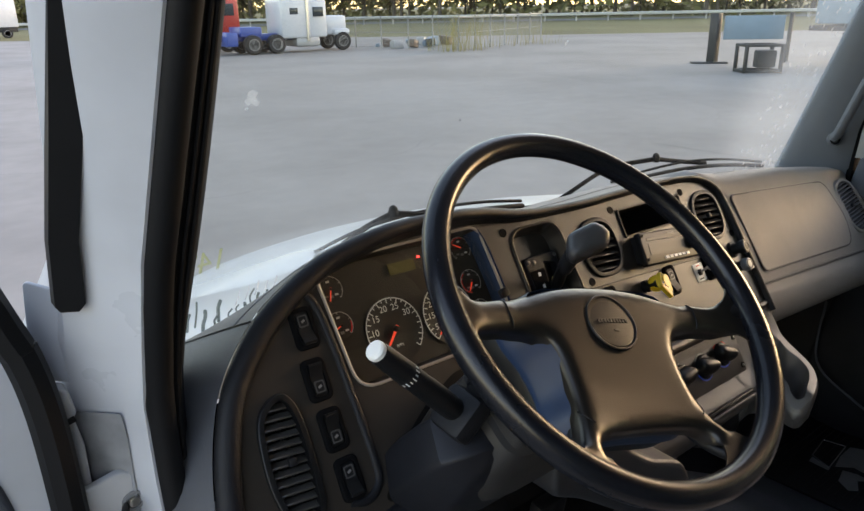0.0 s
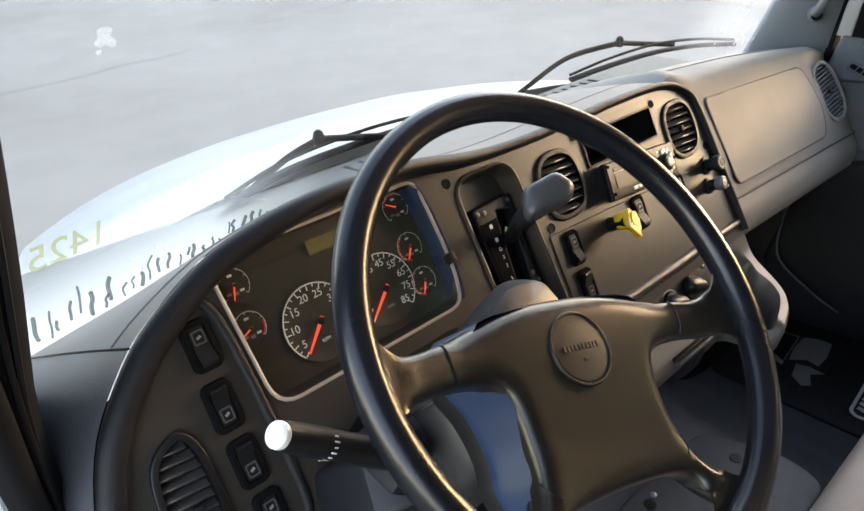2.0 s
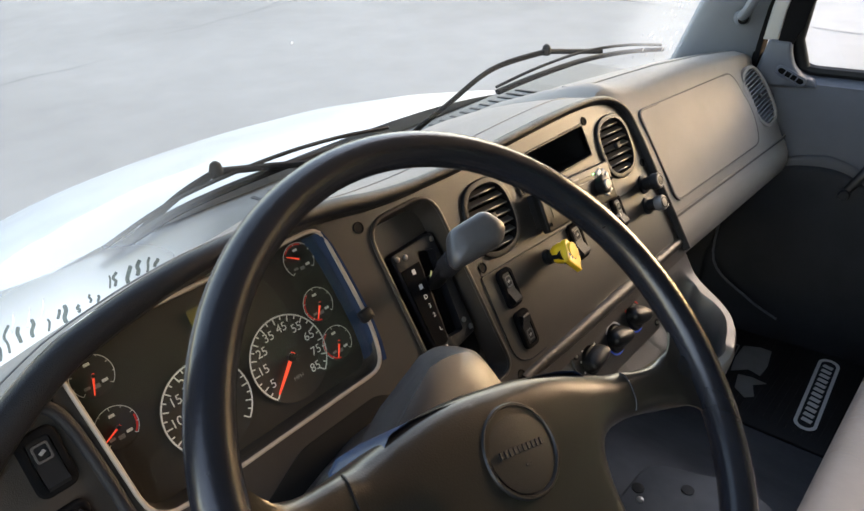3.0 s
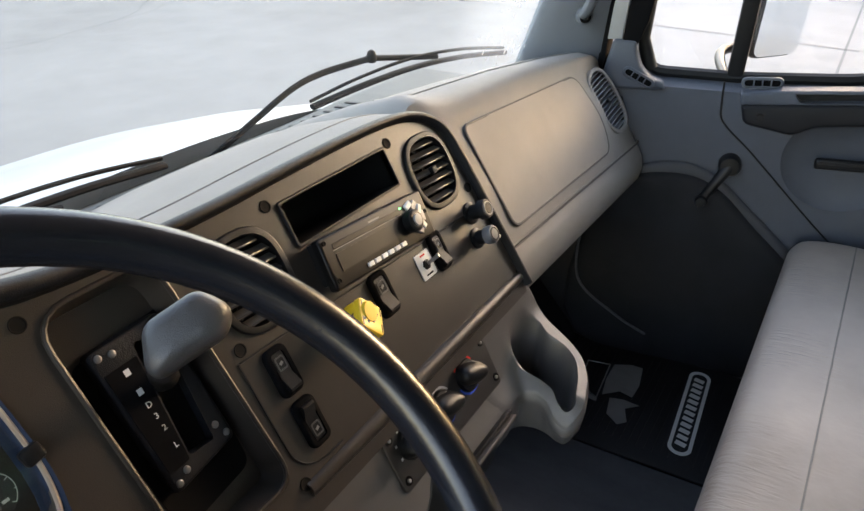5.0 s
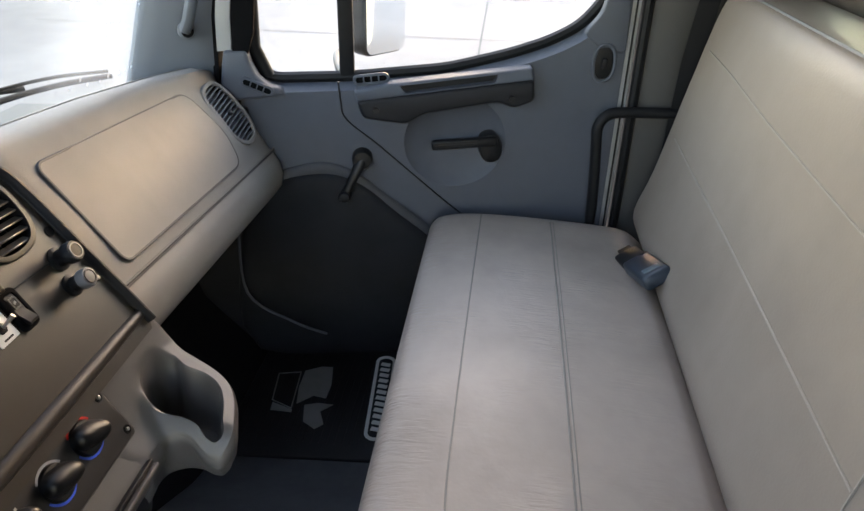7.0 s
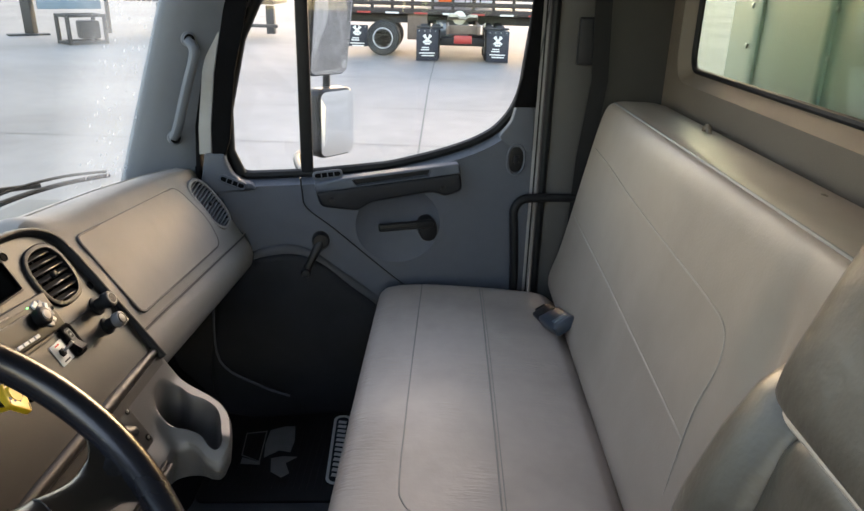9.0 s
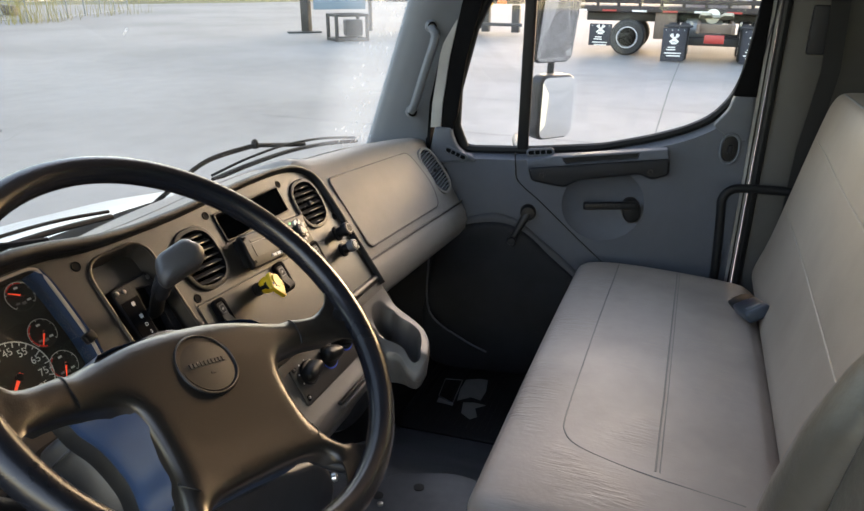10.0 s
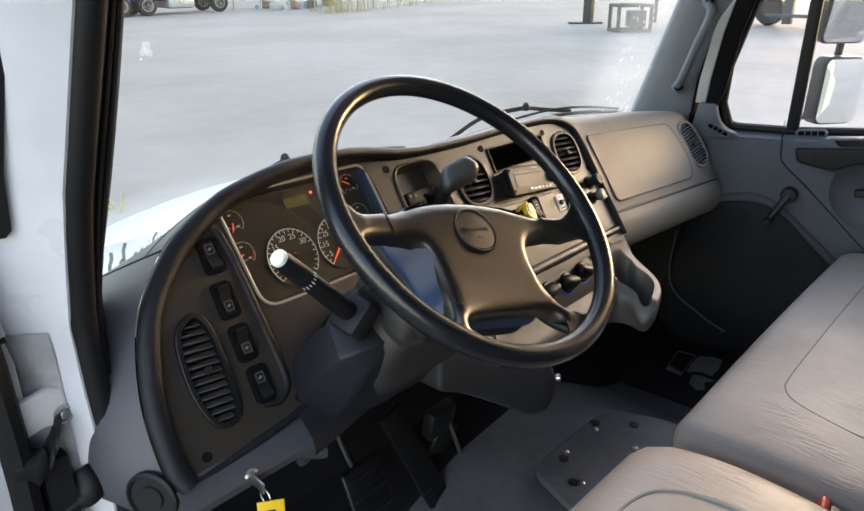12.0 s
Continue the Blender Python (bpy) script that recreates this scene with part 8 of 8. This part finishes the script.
for s in (1, -1):
    for dy in (0.78, 1.10):
        tyre(ch, 21.75, -0.2 + s * dy, 0.5, 0.26)
    part("tail_lamp", lathe([(0.075, 0.0), (0.07, 0.03), (0.02, 0.04)], frame_at(on_yard(19.42, -0.2 + 0.15 * s, 0.66), (-1, 0, 0)), 14), material("red_lens", (0.55, 0.02, 0.03), 0.25) if s > 0 else bpy.data.materials["red_lens"], ch, "red tail lamp")
    part("fender_arm", ybox((1.0, 0.05, 0.05), 20.1, -0.2 + 0.62 * s, 1.02, 0.01, 4 * s), PALEPLATE, ch)
part("axle", ybox((0.22, 1.5, 0.22), 21.75, -0.2, 0.52), CHASSIS, ch)
for k in range(4):
    part("air_hose", sweep(smooth_path([on_yard(22.6, -0.75 + 0.14 * k, 1.9), on_yard(22.3, -0.75 + 0.16 * k, 1.25 + 0.05 * k), on_yard(21.8, -0.6 + 0.1 * k, 1.18), on_yard(21.6, -0.4 + 0.05 * k, 1.3)], 6), 0.022, 6), CHASSIS, ch)
part("hose_stand", ybox((0.10, 0.10, 0.7), 22.3, -0.55, 1.35), CHASSIS, ch)
part("cab", ybox((2.0, 2.2, 2.2), 25.4, -0.2, 1.9, 0.2), WHITE, ch)

# stake truck, side on
st = thing("stake_truck", "dark stake-bed truck seen from the side", "truck", at=on_yard(22, 1.8))
part("deck", ybox((2.3, 7.4, 0.16), 22.2, 0.1, 1.30, 0.02), DARKWOOD, st)
for k in range(9):
    part("marker", ybox((0.02, 0.40, 0.05), 21.03, 3.6 - 0.85 * k, 1.25, 0), REDPAINT if k % 2 else PRINT, st)
for k in range(13):
    part("stake", ybox((0.06, 0.09, 1.1), 21.08, 3.7 - 0.6 * k, 1.9, 0.01), DARKWOOD, st)
for k in range(5):
    part("rail_board", ybox((0.03, 7.3, 0.13), 21.06, 0.1, 1.52 + 0.2 * k, 0.01), DARKWOOD, st)
for s in (0, 1):
    tyre(st, 21.15 + 1.85 * s, 2.18, 0.51, 0.27, axis=(1, 0, 0), paint=PALERIM)
    tyre(st, 21.5 + 1.3 * s, 2.18, 0.51, 0.25, axis=(1, 0, 0), paint=PALERIM)
    tyre(st, 21.2 + 1.8 * s, -3.2, 0.5, 0.27, axis=(1, 0, 0))
mud_flap(st, 21.25, 2.98, 0, 0.66, 0.62, 0.55)
part("frame_rail", ybox((0.8, 7.0, 0.25), 22.2, 0.0, 1.05), CHASSIS, st)
part("tool_box", ybox((0.5, 0.6, 0.75), 21.4, 1.15, 0.86, 0.03), RUST, st)
part("fuel_tank", lathe([(0.05, -0.5), (0.28, -0.48), (0.28, 0.48), (0.05, 0.5)], YARD @ pose(21.4, 0.1, 0.78, 90, 0, 0), 20), STEEL, st)
boom = thing("orange_boom", "orange crane arm standing behind the trucks", "crane", at=on_yard(24, 0.2))
part("arm", ybox((0.25, 0.45, 1.3), 24.0, 0.35, 1.7, 0.04, 0), ORANGE, boom)
part("arm_head", rbox((0.2, 0.9, 0.3), YARD @ pose(24.0, 0.1, 2.3, 25, 0, 0), 0.05), ORANGE, boom)

# flatbed with amber band further off
fb = thing("flatbed_trailer", "dark flatbed trailer with an amber marker board", "trailer", at=on_yard(27, 8.0))
part("deck", ybox((2.4, 5.5, 0.18), 27.2, 9.4, 1.25), DARKWOOD, fb)
part("marker_board", ybox((0.04, 1.3, 0.22), 25.9, 8.3, 1.22, 0.01), AMBER, fb, "amber marker board")
part("tail_lamp", ybox((0.04, 0.35, 0.12), 25.88, 7.3, 1.22, 0.01), ORANGE, fb)
for y in (6.9, 8.1, 11.0):
    part("support", ybox((0.3, 0.3, 1.0), 26.6, y, 0.6), CHASSIS, fb)
tyre(fb, 27.2, 8.9, 0.5, 0.5, axis=(1, 0, 0), rim=False)
part("rear_bar", ybox((0.1, 2.2, 0.12), 25.95, 7.6, 0.42), CHASSIS, fb)
part("load", ybox((2.3, 5.2, 1.4), 27.2, 9.4, 2.1, 0.05), PALEBLUE, fb)

# pale blue board on posts, black crate
sign = thing("blue_board", "pale blue board between two dark posts", "board", at=on_yard(24.6, 14.5))
VX, VY = 0.63, -0.78
for d, w_ in ((0.0, 0.32), (2.6, 0.12)):
    part("post", ybox((w_, w_, 1.8), 24.46 + VX * d, 14.87 + VY * d, 0.9, 0.02), CHASSIS, sign)
part("foot", ybox((1.3, 0.5, 0.06), 24.3, 14.9, 0.03, 0.01, -51), CHASSIS, sign)
part("board", ybox((2.1, 0.08, 0.85), 24.46 + VX * 1.35, 14.87 + VY * 1.35, 1.28, 0.02, -51), PALEBLUE, sign)
crate = thing("steel_crate", "black open steel crate on the yard", "crate", at=on_yard(21.9, 11.6))
for dx in (0, 1):
    for dy in (0, 1):
        part("post", ybox((0.1, 0.1, 0.9), 21.45 + 0.75 * dx + 0.5 * dy, 11.95 - 0.8 * dx + 0.6 * dy, 0.45, 0.01), CHASSIS, crate)
for z in (0.06, 0.86):
    for dy in (0, 1):
        part("rail", ybox((1.15, 0.09, 0.09), 21.82 + 0.5 * dy, 11.55 + 0.6 * dy, z, 0.01, -47), CHASSIS, crate)
    for dx in (0, 1):
        part("rail", ybox((0.09, 0.78, 0.09), 21.7 + 0.75 * dx, 12.25 - 0.8 * dx, z, 0.01, -40), CHASSIS, crate)
part("engine_block", ybox((0.6, 0.5, 0.55), 22.3, 11.75, 0.42, 0.06, -47), CHASSIS, crate)

# white tractor with a blue frame, nose to the road
tr = thing("white_tractor", "white sleeper tractor with a bright blue rear frame", "truck", at=on_yard(18.5, 36.6))
HD = -5
TF = YARD @ pose(18.6, 36.9, 0, 0, 0, HD)
tb = lambda size, x, y, z, bev=0.05: rbox(size, TF @ pose(x, y, z), bev, 2)
part("sleeper", tb((1.7, 2.3, 2.5), -0.4, 0, 2.0, 0.12), WHITE, tr)
part("cab", tb((1.2, 2.1, 2.0), 0.9, 0, 1.75, 0.12), WHITE, tr)
part("hood", tb((1.5, 1.5, 1.05), 2.1, 0, 1.35, 0.15), WHITE, tr)
part("side_window", tb((0.6, 2.32, 0.5), 0.95, 0, 2.1, 0.03), WIN, tr)
part("sleeper_window", tb((0.5, 2.32, 0.35), -0.5, 0, 2.15, 0.03), WIN, tr)
part("frame", tb((4.6, 0.9, 0.35), -2.6, 0, 0.85), BLUEPAINT, tr)
part("deck_gear", tb((1.2, 1.8, 0.5), -2.9, 0, 1.15), BLUEPAINT, tr)
part("rear_fender", tb((0.6, 2.2, 0.7), -4.0, 0, 0.8), BLUEPAINT, tr)
part("fuel_tank", tb((1.5, 2.2, 0.55), 0.3, 0, 0.55, 0.2), GREYPL, tr)
part("fender", tb((1.0, 2.2, 0.35), 2.4, 0, 1.0, 0.15), WHITE, tr)
part("exhaust_stack", lathe([(0.07, 0.6), (0.07, 3.4)], TF @ pose(0.25, -1.15, 0), 12), METAL, tr)
for x in (2.4, -1.6, -2.9):
    for s in (-1, 1):
        p = TF @ Vector((x, 1.0 * s, 0))
        q = YARD.inverted() @ p
        tyre(tr, q.x, q.y, 0.5, 0.32 if x > 0 else 0.5, axis=(math.sin(radians(5)), 1, 0))
rc = thing("red_truck", "dark red truck cab parked behind the tractor", "truck", at=on_yard(14.5, 41))
part("cab", ybox((2.6, 2.3, 2.2), 15.4, 41.0, 1.9, 0.15), REDPAINT, rc)
part("windscreen", ybox((2.0, 2.32, 0.7), 15.4, 41.0, 2.3, 0.05), WIN, rc)
part("chassis", ybox((5.0, 1.2, 0.4), 13.6, 41.0, 0.8), CHASSIS, rc)
for x in (15.8, 12.5):
    tyre(rc, x, 39.9, 0.5, 0.4)
wt = thing("white_trailer", "white box trailer far across the yard", "trailer", at=on_yard(12, 86))
part("body", ybox((7.5, 2.5, 2.8), 9.0, 86.0, 2.5, 0.05), WHITE, wt)
part("underframe", ybox((7.3, 2.0, 0.5), 9.0, 86.0, 0.85), CHASSIS, wt)
for x in (7.2, 8.4, 11.6):
    tyre(wt, x, 84.8, 0.5, 0.5)
rt = thing("red_tractor", "small bright red tractor far across the yard", "truck", at=on_yard(3.5, 88))
part("cab", ybox((2.6, 2.4, 2.4), 4.3, 88.0, 1.7, 0.2), ORANGE, rt)
part("chassis", ybox((3.4, 2.0, 0.5), 4.3, 88.0, 0.6), CHASSIS, rt)

# chain-link fence
fence = thing("chain_link_fence", "grey chain-link fence on steel posts", "fence", at=on_yard(24, 31))
FP = [(21.6, 40.5), (22.4, 36.6), (23.3, 32.6), (24.07, 29.2), (27.3, 30.2), (30.7, 31.4), (34.5, 33.0)]
for (x, y), (x2, y2) in zip(FP, FP[1:] + FP[-1:]):
    n_ = 2 if (x, y) != (x2, y2) else 1
    for k in range(n_):
        part("post", lathe([(0.04, 0.0), (0.04, 1.75), (0.045, 1.76), (0.01, 1.8)], YARD @ pose(x + (x2 - x) * k / 2, y + (y2 - y) * k / 2, 0), 8), STEEL, fence)
    if n_ == 2:
        for z, r_ in ((1.68, 0.025), (0.9, 0.012), (0.08, 0.012)):
            part("rail", sweep([on_yard(x, y, z), on_yard(x2, y2, z)], r_, 6), STEEL, fence)
        bm = bmesh.new()
        ln = math.hypot(x2 - x, y2 - y)
        n = int(ln / 0.22)
        for k in range(-7, n + 1):
            for s in (1, -1):
                a0, a1 = (k, k + 7.4) if s == 1 else (k + 7.4, k)
                pts = []
                for q, z in ((a0, 0.08), (a1, 1.68)):
                    pts.append((q, z))
                (qa, za), (qb, zb) = pts
                t0 = max(0, min(1, (0 - qa) / (qb - qa))) if qb != qa else 0
                t1 = max(0, min(1, (n - qa) / (qb - qa)))
                lo, hi = min(t0, t1), max(t0, t1)
                if hi - lo < 0.02:
                    continue
                ends = [on_yard(x + (x2 - x) * (qa + (qb - qa) * t) / n, y + (y2 - y) * (qa + (qb - qa) * t) / n, za + (zb - za) * t) for t in (lo, hi)]
                sweep(ends, 0.006, 3, bm=bm)
        part("wire_mesh", bm, STEEL, fence, "", 0)
weeds = thing("tall_weeds", "tall dry yellow weed stalks at the fence corner", "weeds", at=on_yard(24.5, 29), kind="stuff")
rng = random.Random(21)
bm = bmesh.new()
for k in range(150):
    x, y = (24.2 + rng.gauss(0, 0.9), 28.9 + rng.gauss(0, 0.5)) if k % 2 else (rng.uniform(22.5, 33), rng.uniform(29.2, 31.0))
    h = rng.uniform(0.6, 2.6) if k % 2 else rng.uniform(0.3, 1.1)
    dx, dy = rng.gauss(0, 0.22) * h, rng.gauss(0, 0.15) * h
    sweep([on_yard(x, y, 0), on_yard(x + dx * 0.4, y + dy * 0.4, h * 0.55), on_yard(x + dx, y + dy, h)], 0.012, 4, (1, 0, 0), bm=bm, taper=lambda s: 1.1 - 0.8 * s)
part("stalks", bm, material("dry_weed", (0.30, 0.25, 0.09), 0.9, vary=0.3, scale=2), weeds, "", 0)
junk = thing("scrap_pile", "low pile of scrap behind the fence", "scrap", at=on_yard(26, 36))
rng = random.Random(11)
for k in range(14):
    s = rng.uniform(0.3, 0.9)
    part("scrap", rbox((s, s * rng.uniform(0.5, 1.2), s * rng.uniform(0.4, 1.0)), YARD @ pose(rng.uniform(23.5, 30), rng.uniform(33, 38), s * 0.35, 0, rng.uniform(-15, 15), rng.uniform(0, 180)), 0.05), rng.choice([PALEBLUE, RUST, CHASSIS, GREYPL]), junk)

# verge, guard rail, wood
AX = Vector((math.sin(radians(47)), math.cos(radians(47))))
SX = Vector((AX.y, -AX.x))
GRASS = material("dry_grass", (0.13, 0.12, 0.04), 0.95, vary=0.35, scale=1.5, stain=0.3, stain_scale=0.08, relief=0.05, relief_scale=6)


def far(a, s, z=0.0):
    """Place a metres out along the view over the hood and s metres to its right."""
    p = AX * a + SX * s
    return on_yard(p.x, p.y, z)


bm = loft([[far(56 + 0.06 * abs(s), s, 0.01), far(66, s, 0.04), far(80, s, 0.07), far(96, s, 0.10), far(125, s, 0.3), far(300, s, 1.2)] for s in range(-260, 261, 20)], cyclic=False)
structure("verge", bm, GRASS, "dry green-brown grass verge beside the road", "grass")
bm = loft([[far(97, s, 0.16), far(106, s, 0.17)] for s in range(-260, 261, 40)], cyclic=False)
structure("road", bm, material("road_asphalt", (0.12, 0.12, 0.12), 0.9, vary=0.2, scale=0.5), "grey public road behind the verge", "road")
guard = thing("guard_rail", "pale steel guard rail along the road", "guard rail", at=far(95, 0))
part("beam", loft([[far(95, s, 0.75), far(94.9, s, 0.85), far(95, s, 0.95), far(94.9, s, 1.05), far(95.05, s, 1.1), far(95.1, s, 0.75)] for s in range(-200, 201, 20)]), material("pale_rail", (0.55, 0.55, 0.52), 0.5, metal=0.2), guard)
for k in range(100):
    part("post", rbox((0.15, 0.15, 0.9), Matrix.Translation(far(95.3, -200 + 4 * k, 0.5)), 0, 1), STEEL, guard)

LEAF = [material("leaves_" + n, c, 0.85, vary=0.4, scale=0.8) for n, c in (("olive", (0.12, 0.11, 0.032)), ("brown", (0.16, 0.11, 0.045)), ("dark", (0.065, 0.07, 0.024)))]
BARK = material("bark", (0.09, 0.075, 0.06), 0.9, vary=0.3, scale=6)


def tree(rng, h, leafmat):
    """A tapered trunk with limbs and a crown of many small leaf clumps, at the origin."""
    t = thing("tree", "autumn tree with a loose olive-brown crown", "tree", "trees behind the road")
    bm = sweep(smooth_path([(0, 0, -0.3), (rng.uniform(-.2, .2), rng.uniform(-.2, .2), h * 0.3), (rng.uniform(-.4, .4), rng.uniform(-.4, .4), h * 0.65), (rng.uniform(-.5, .5), rng.uniform(-.5, .5), h * 0.9)], 4), h * 0.028, 7, (1, 0, 0), taper=lambda s: 1.1 - 0.9 * s)
    tips = []
    for k in range(10):
        a, z0 = rng.uniform(0, 6.28), h * rng.uniform(0.22, 0.75)
        ln = h * rng.uniform(0.18, 0.36)
        e = Vector((ln * math.cos(a), ln * math.sin(a), z0 + ln * rng.uniform(0.3, 0.8)))
        sweep([Vector((0, 0, z0)), e * 0.5 + Vector((0, 0, z0 * 0.5)), e], h * 0.010, 5, (1, 0, 0), bm=bm, taper=lambda s: 1.1 - 0.8 * s)
        tips.append(e)
    part("trunk", bm, BARK, t)
    verts, faces = [], []
    for e in tips + [Vector((0, 0, h * 0.85)), Vector((0, 0, h * 0.7))]:
        for k in range(120):
            p = e + Vector((rng.gauss(0, 1), rng.gauss(0, 1), rng.gauss(0, 0.8))) * h * 0.10
            s = h * rng.uniform(0.012, 0.03)
            u = Vector((rng.gauss(0, 1), rng.gauss(0, 1), rng.gauss(0, 1))).normalized()
            v = u.orthogonal().normalized()
            b = len(verts)
            verts += [p - u * s, p + v * s * 0.6, p + u * s, p - v * s * 0.6]
            faces.append((b, b + 1, b + 2, b + 3))
    me = bpy.data.meshes.new("crown")
    me.from_pydata(verts, [], faces)
    me.materials.append(leafmat)
    ob = new("crown", me)
    ob.parent = t
    tagged(ob, "loose crown of small leaves")
    return t


rng = random.Random(3)
kinds = [tree(rng, hh, LEAF[k % 3]) for k, hh in enumerate((9, 11, 8, 12, 10, 7))]
spots = []
for k in range(150):
    s = -150 + 2.0 * k + rng.uniform(-1, 1)
    spots.append((rng.uniform(111, 132), s))
for k, (a, s) in enumerate(spots):
    p = far(a, s, 0.15)
    m = Matrix.Translation(p) @ pose(0, 0, 0, 0, 0, rng.uniform(0, 360))
    if k < len(kinds):
        kinds[k].matrix_basis = m
    else:
        copy_thing(kinds[k % len(kinds)], m)
# undergrowth: one sheet of clumps
verts, faces = [], []
for k in range(26000):
    q = rng.uniform(-190, 190)
    p = far(rng.uniform(110, 150), q, 0.2 + rng.random() ** 0.8 * (7.5 + 1.8 * math.sin(q * 0.21) + 1.2 * math.sin(q * 0.53 + 1)))
    s = rng.uniform(0.35, 1.0)
    u = Vector((rng.gauss(0, 1), rng.gauss(0, 1), rng.gauss(0, 1))).normalized()
    v = u.orthogonal().normalized()
    b = len(verts)
    verts += [p - u * s, p + v * s * 0.6, p + u * s, p - v * s * 0.6]
    faces.append((b, b + 1, b + 2, b + 3))
me = bpy.data.meshes.new("undergrowth")
me.from_pydata(verts, [], faces)
me.materials.append(LEAF[0])
tagged(new("undergrowth", me), "olive-brown wood and undergrowth behind the road", "bushes", kind="stuff")
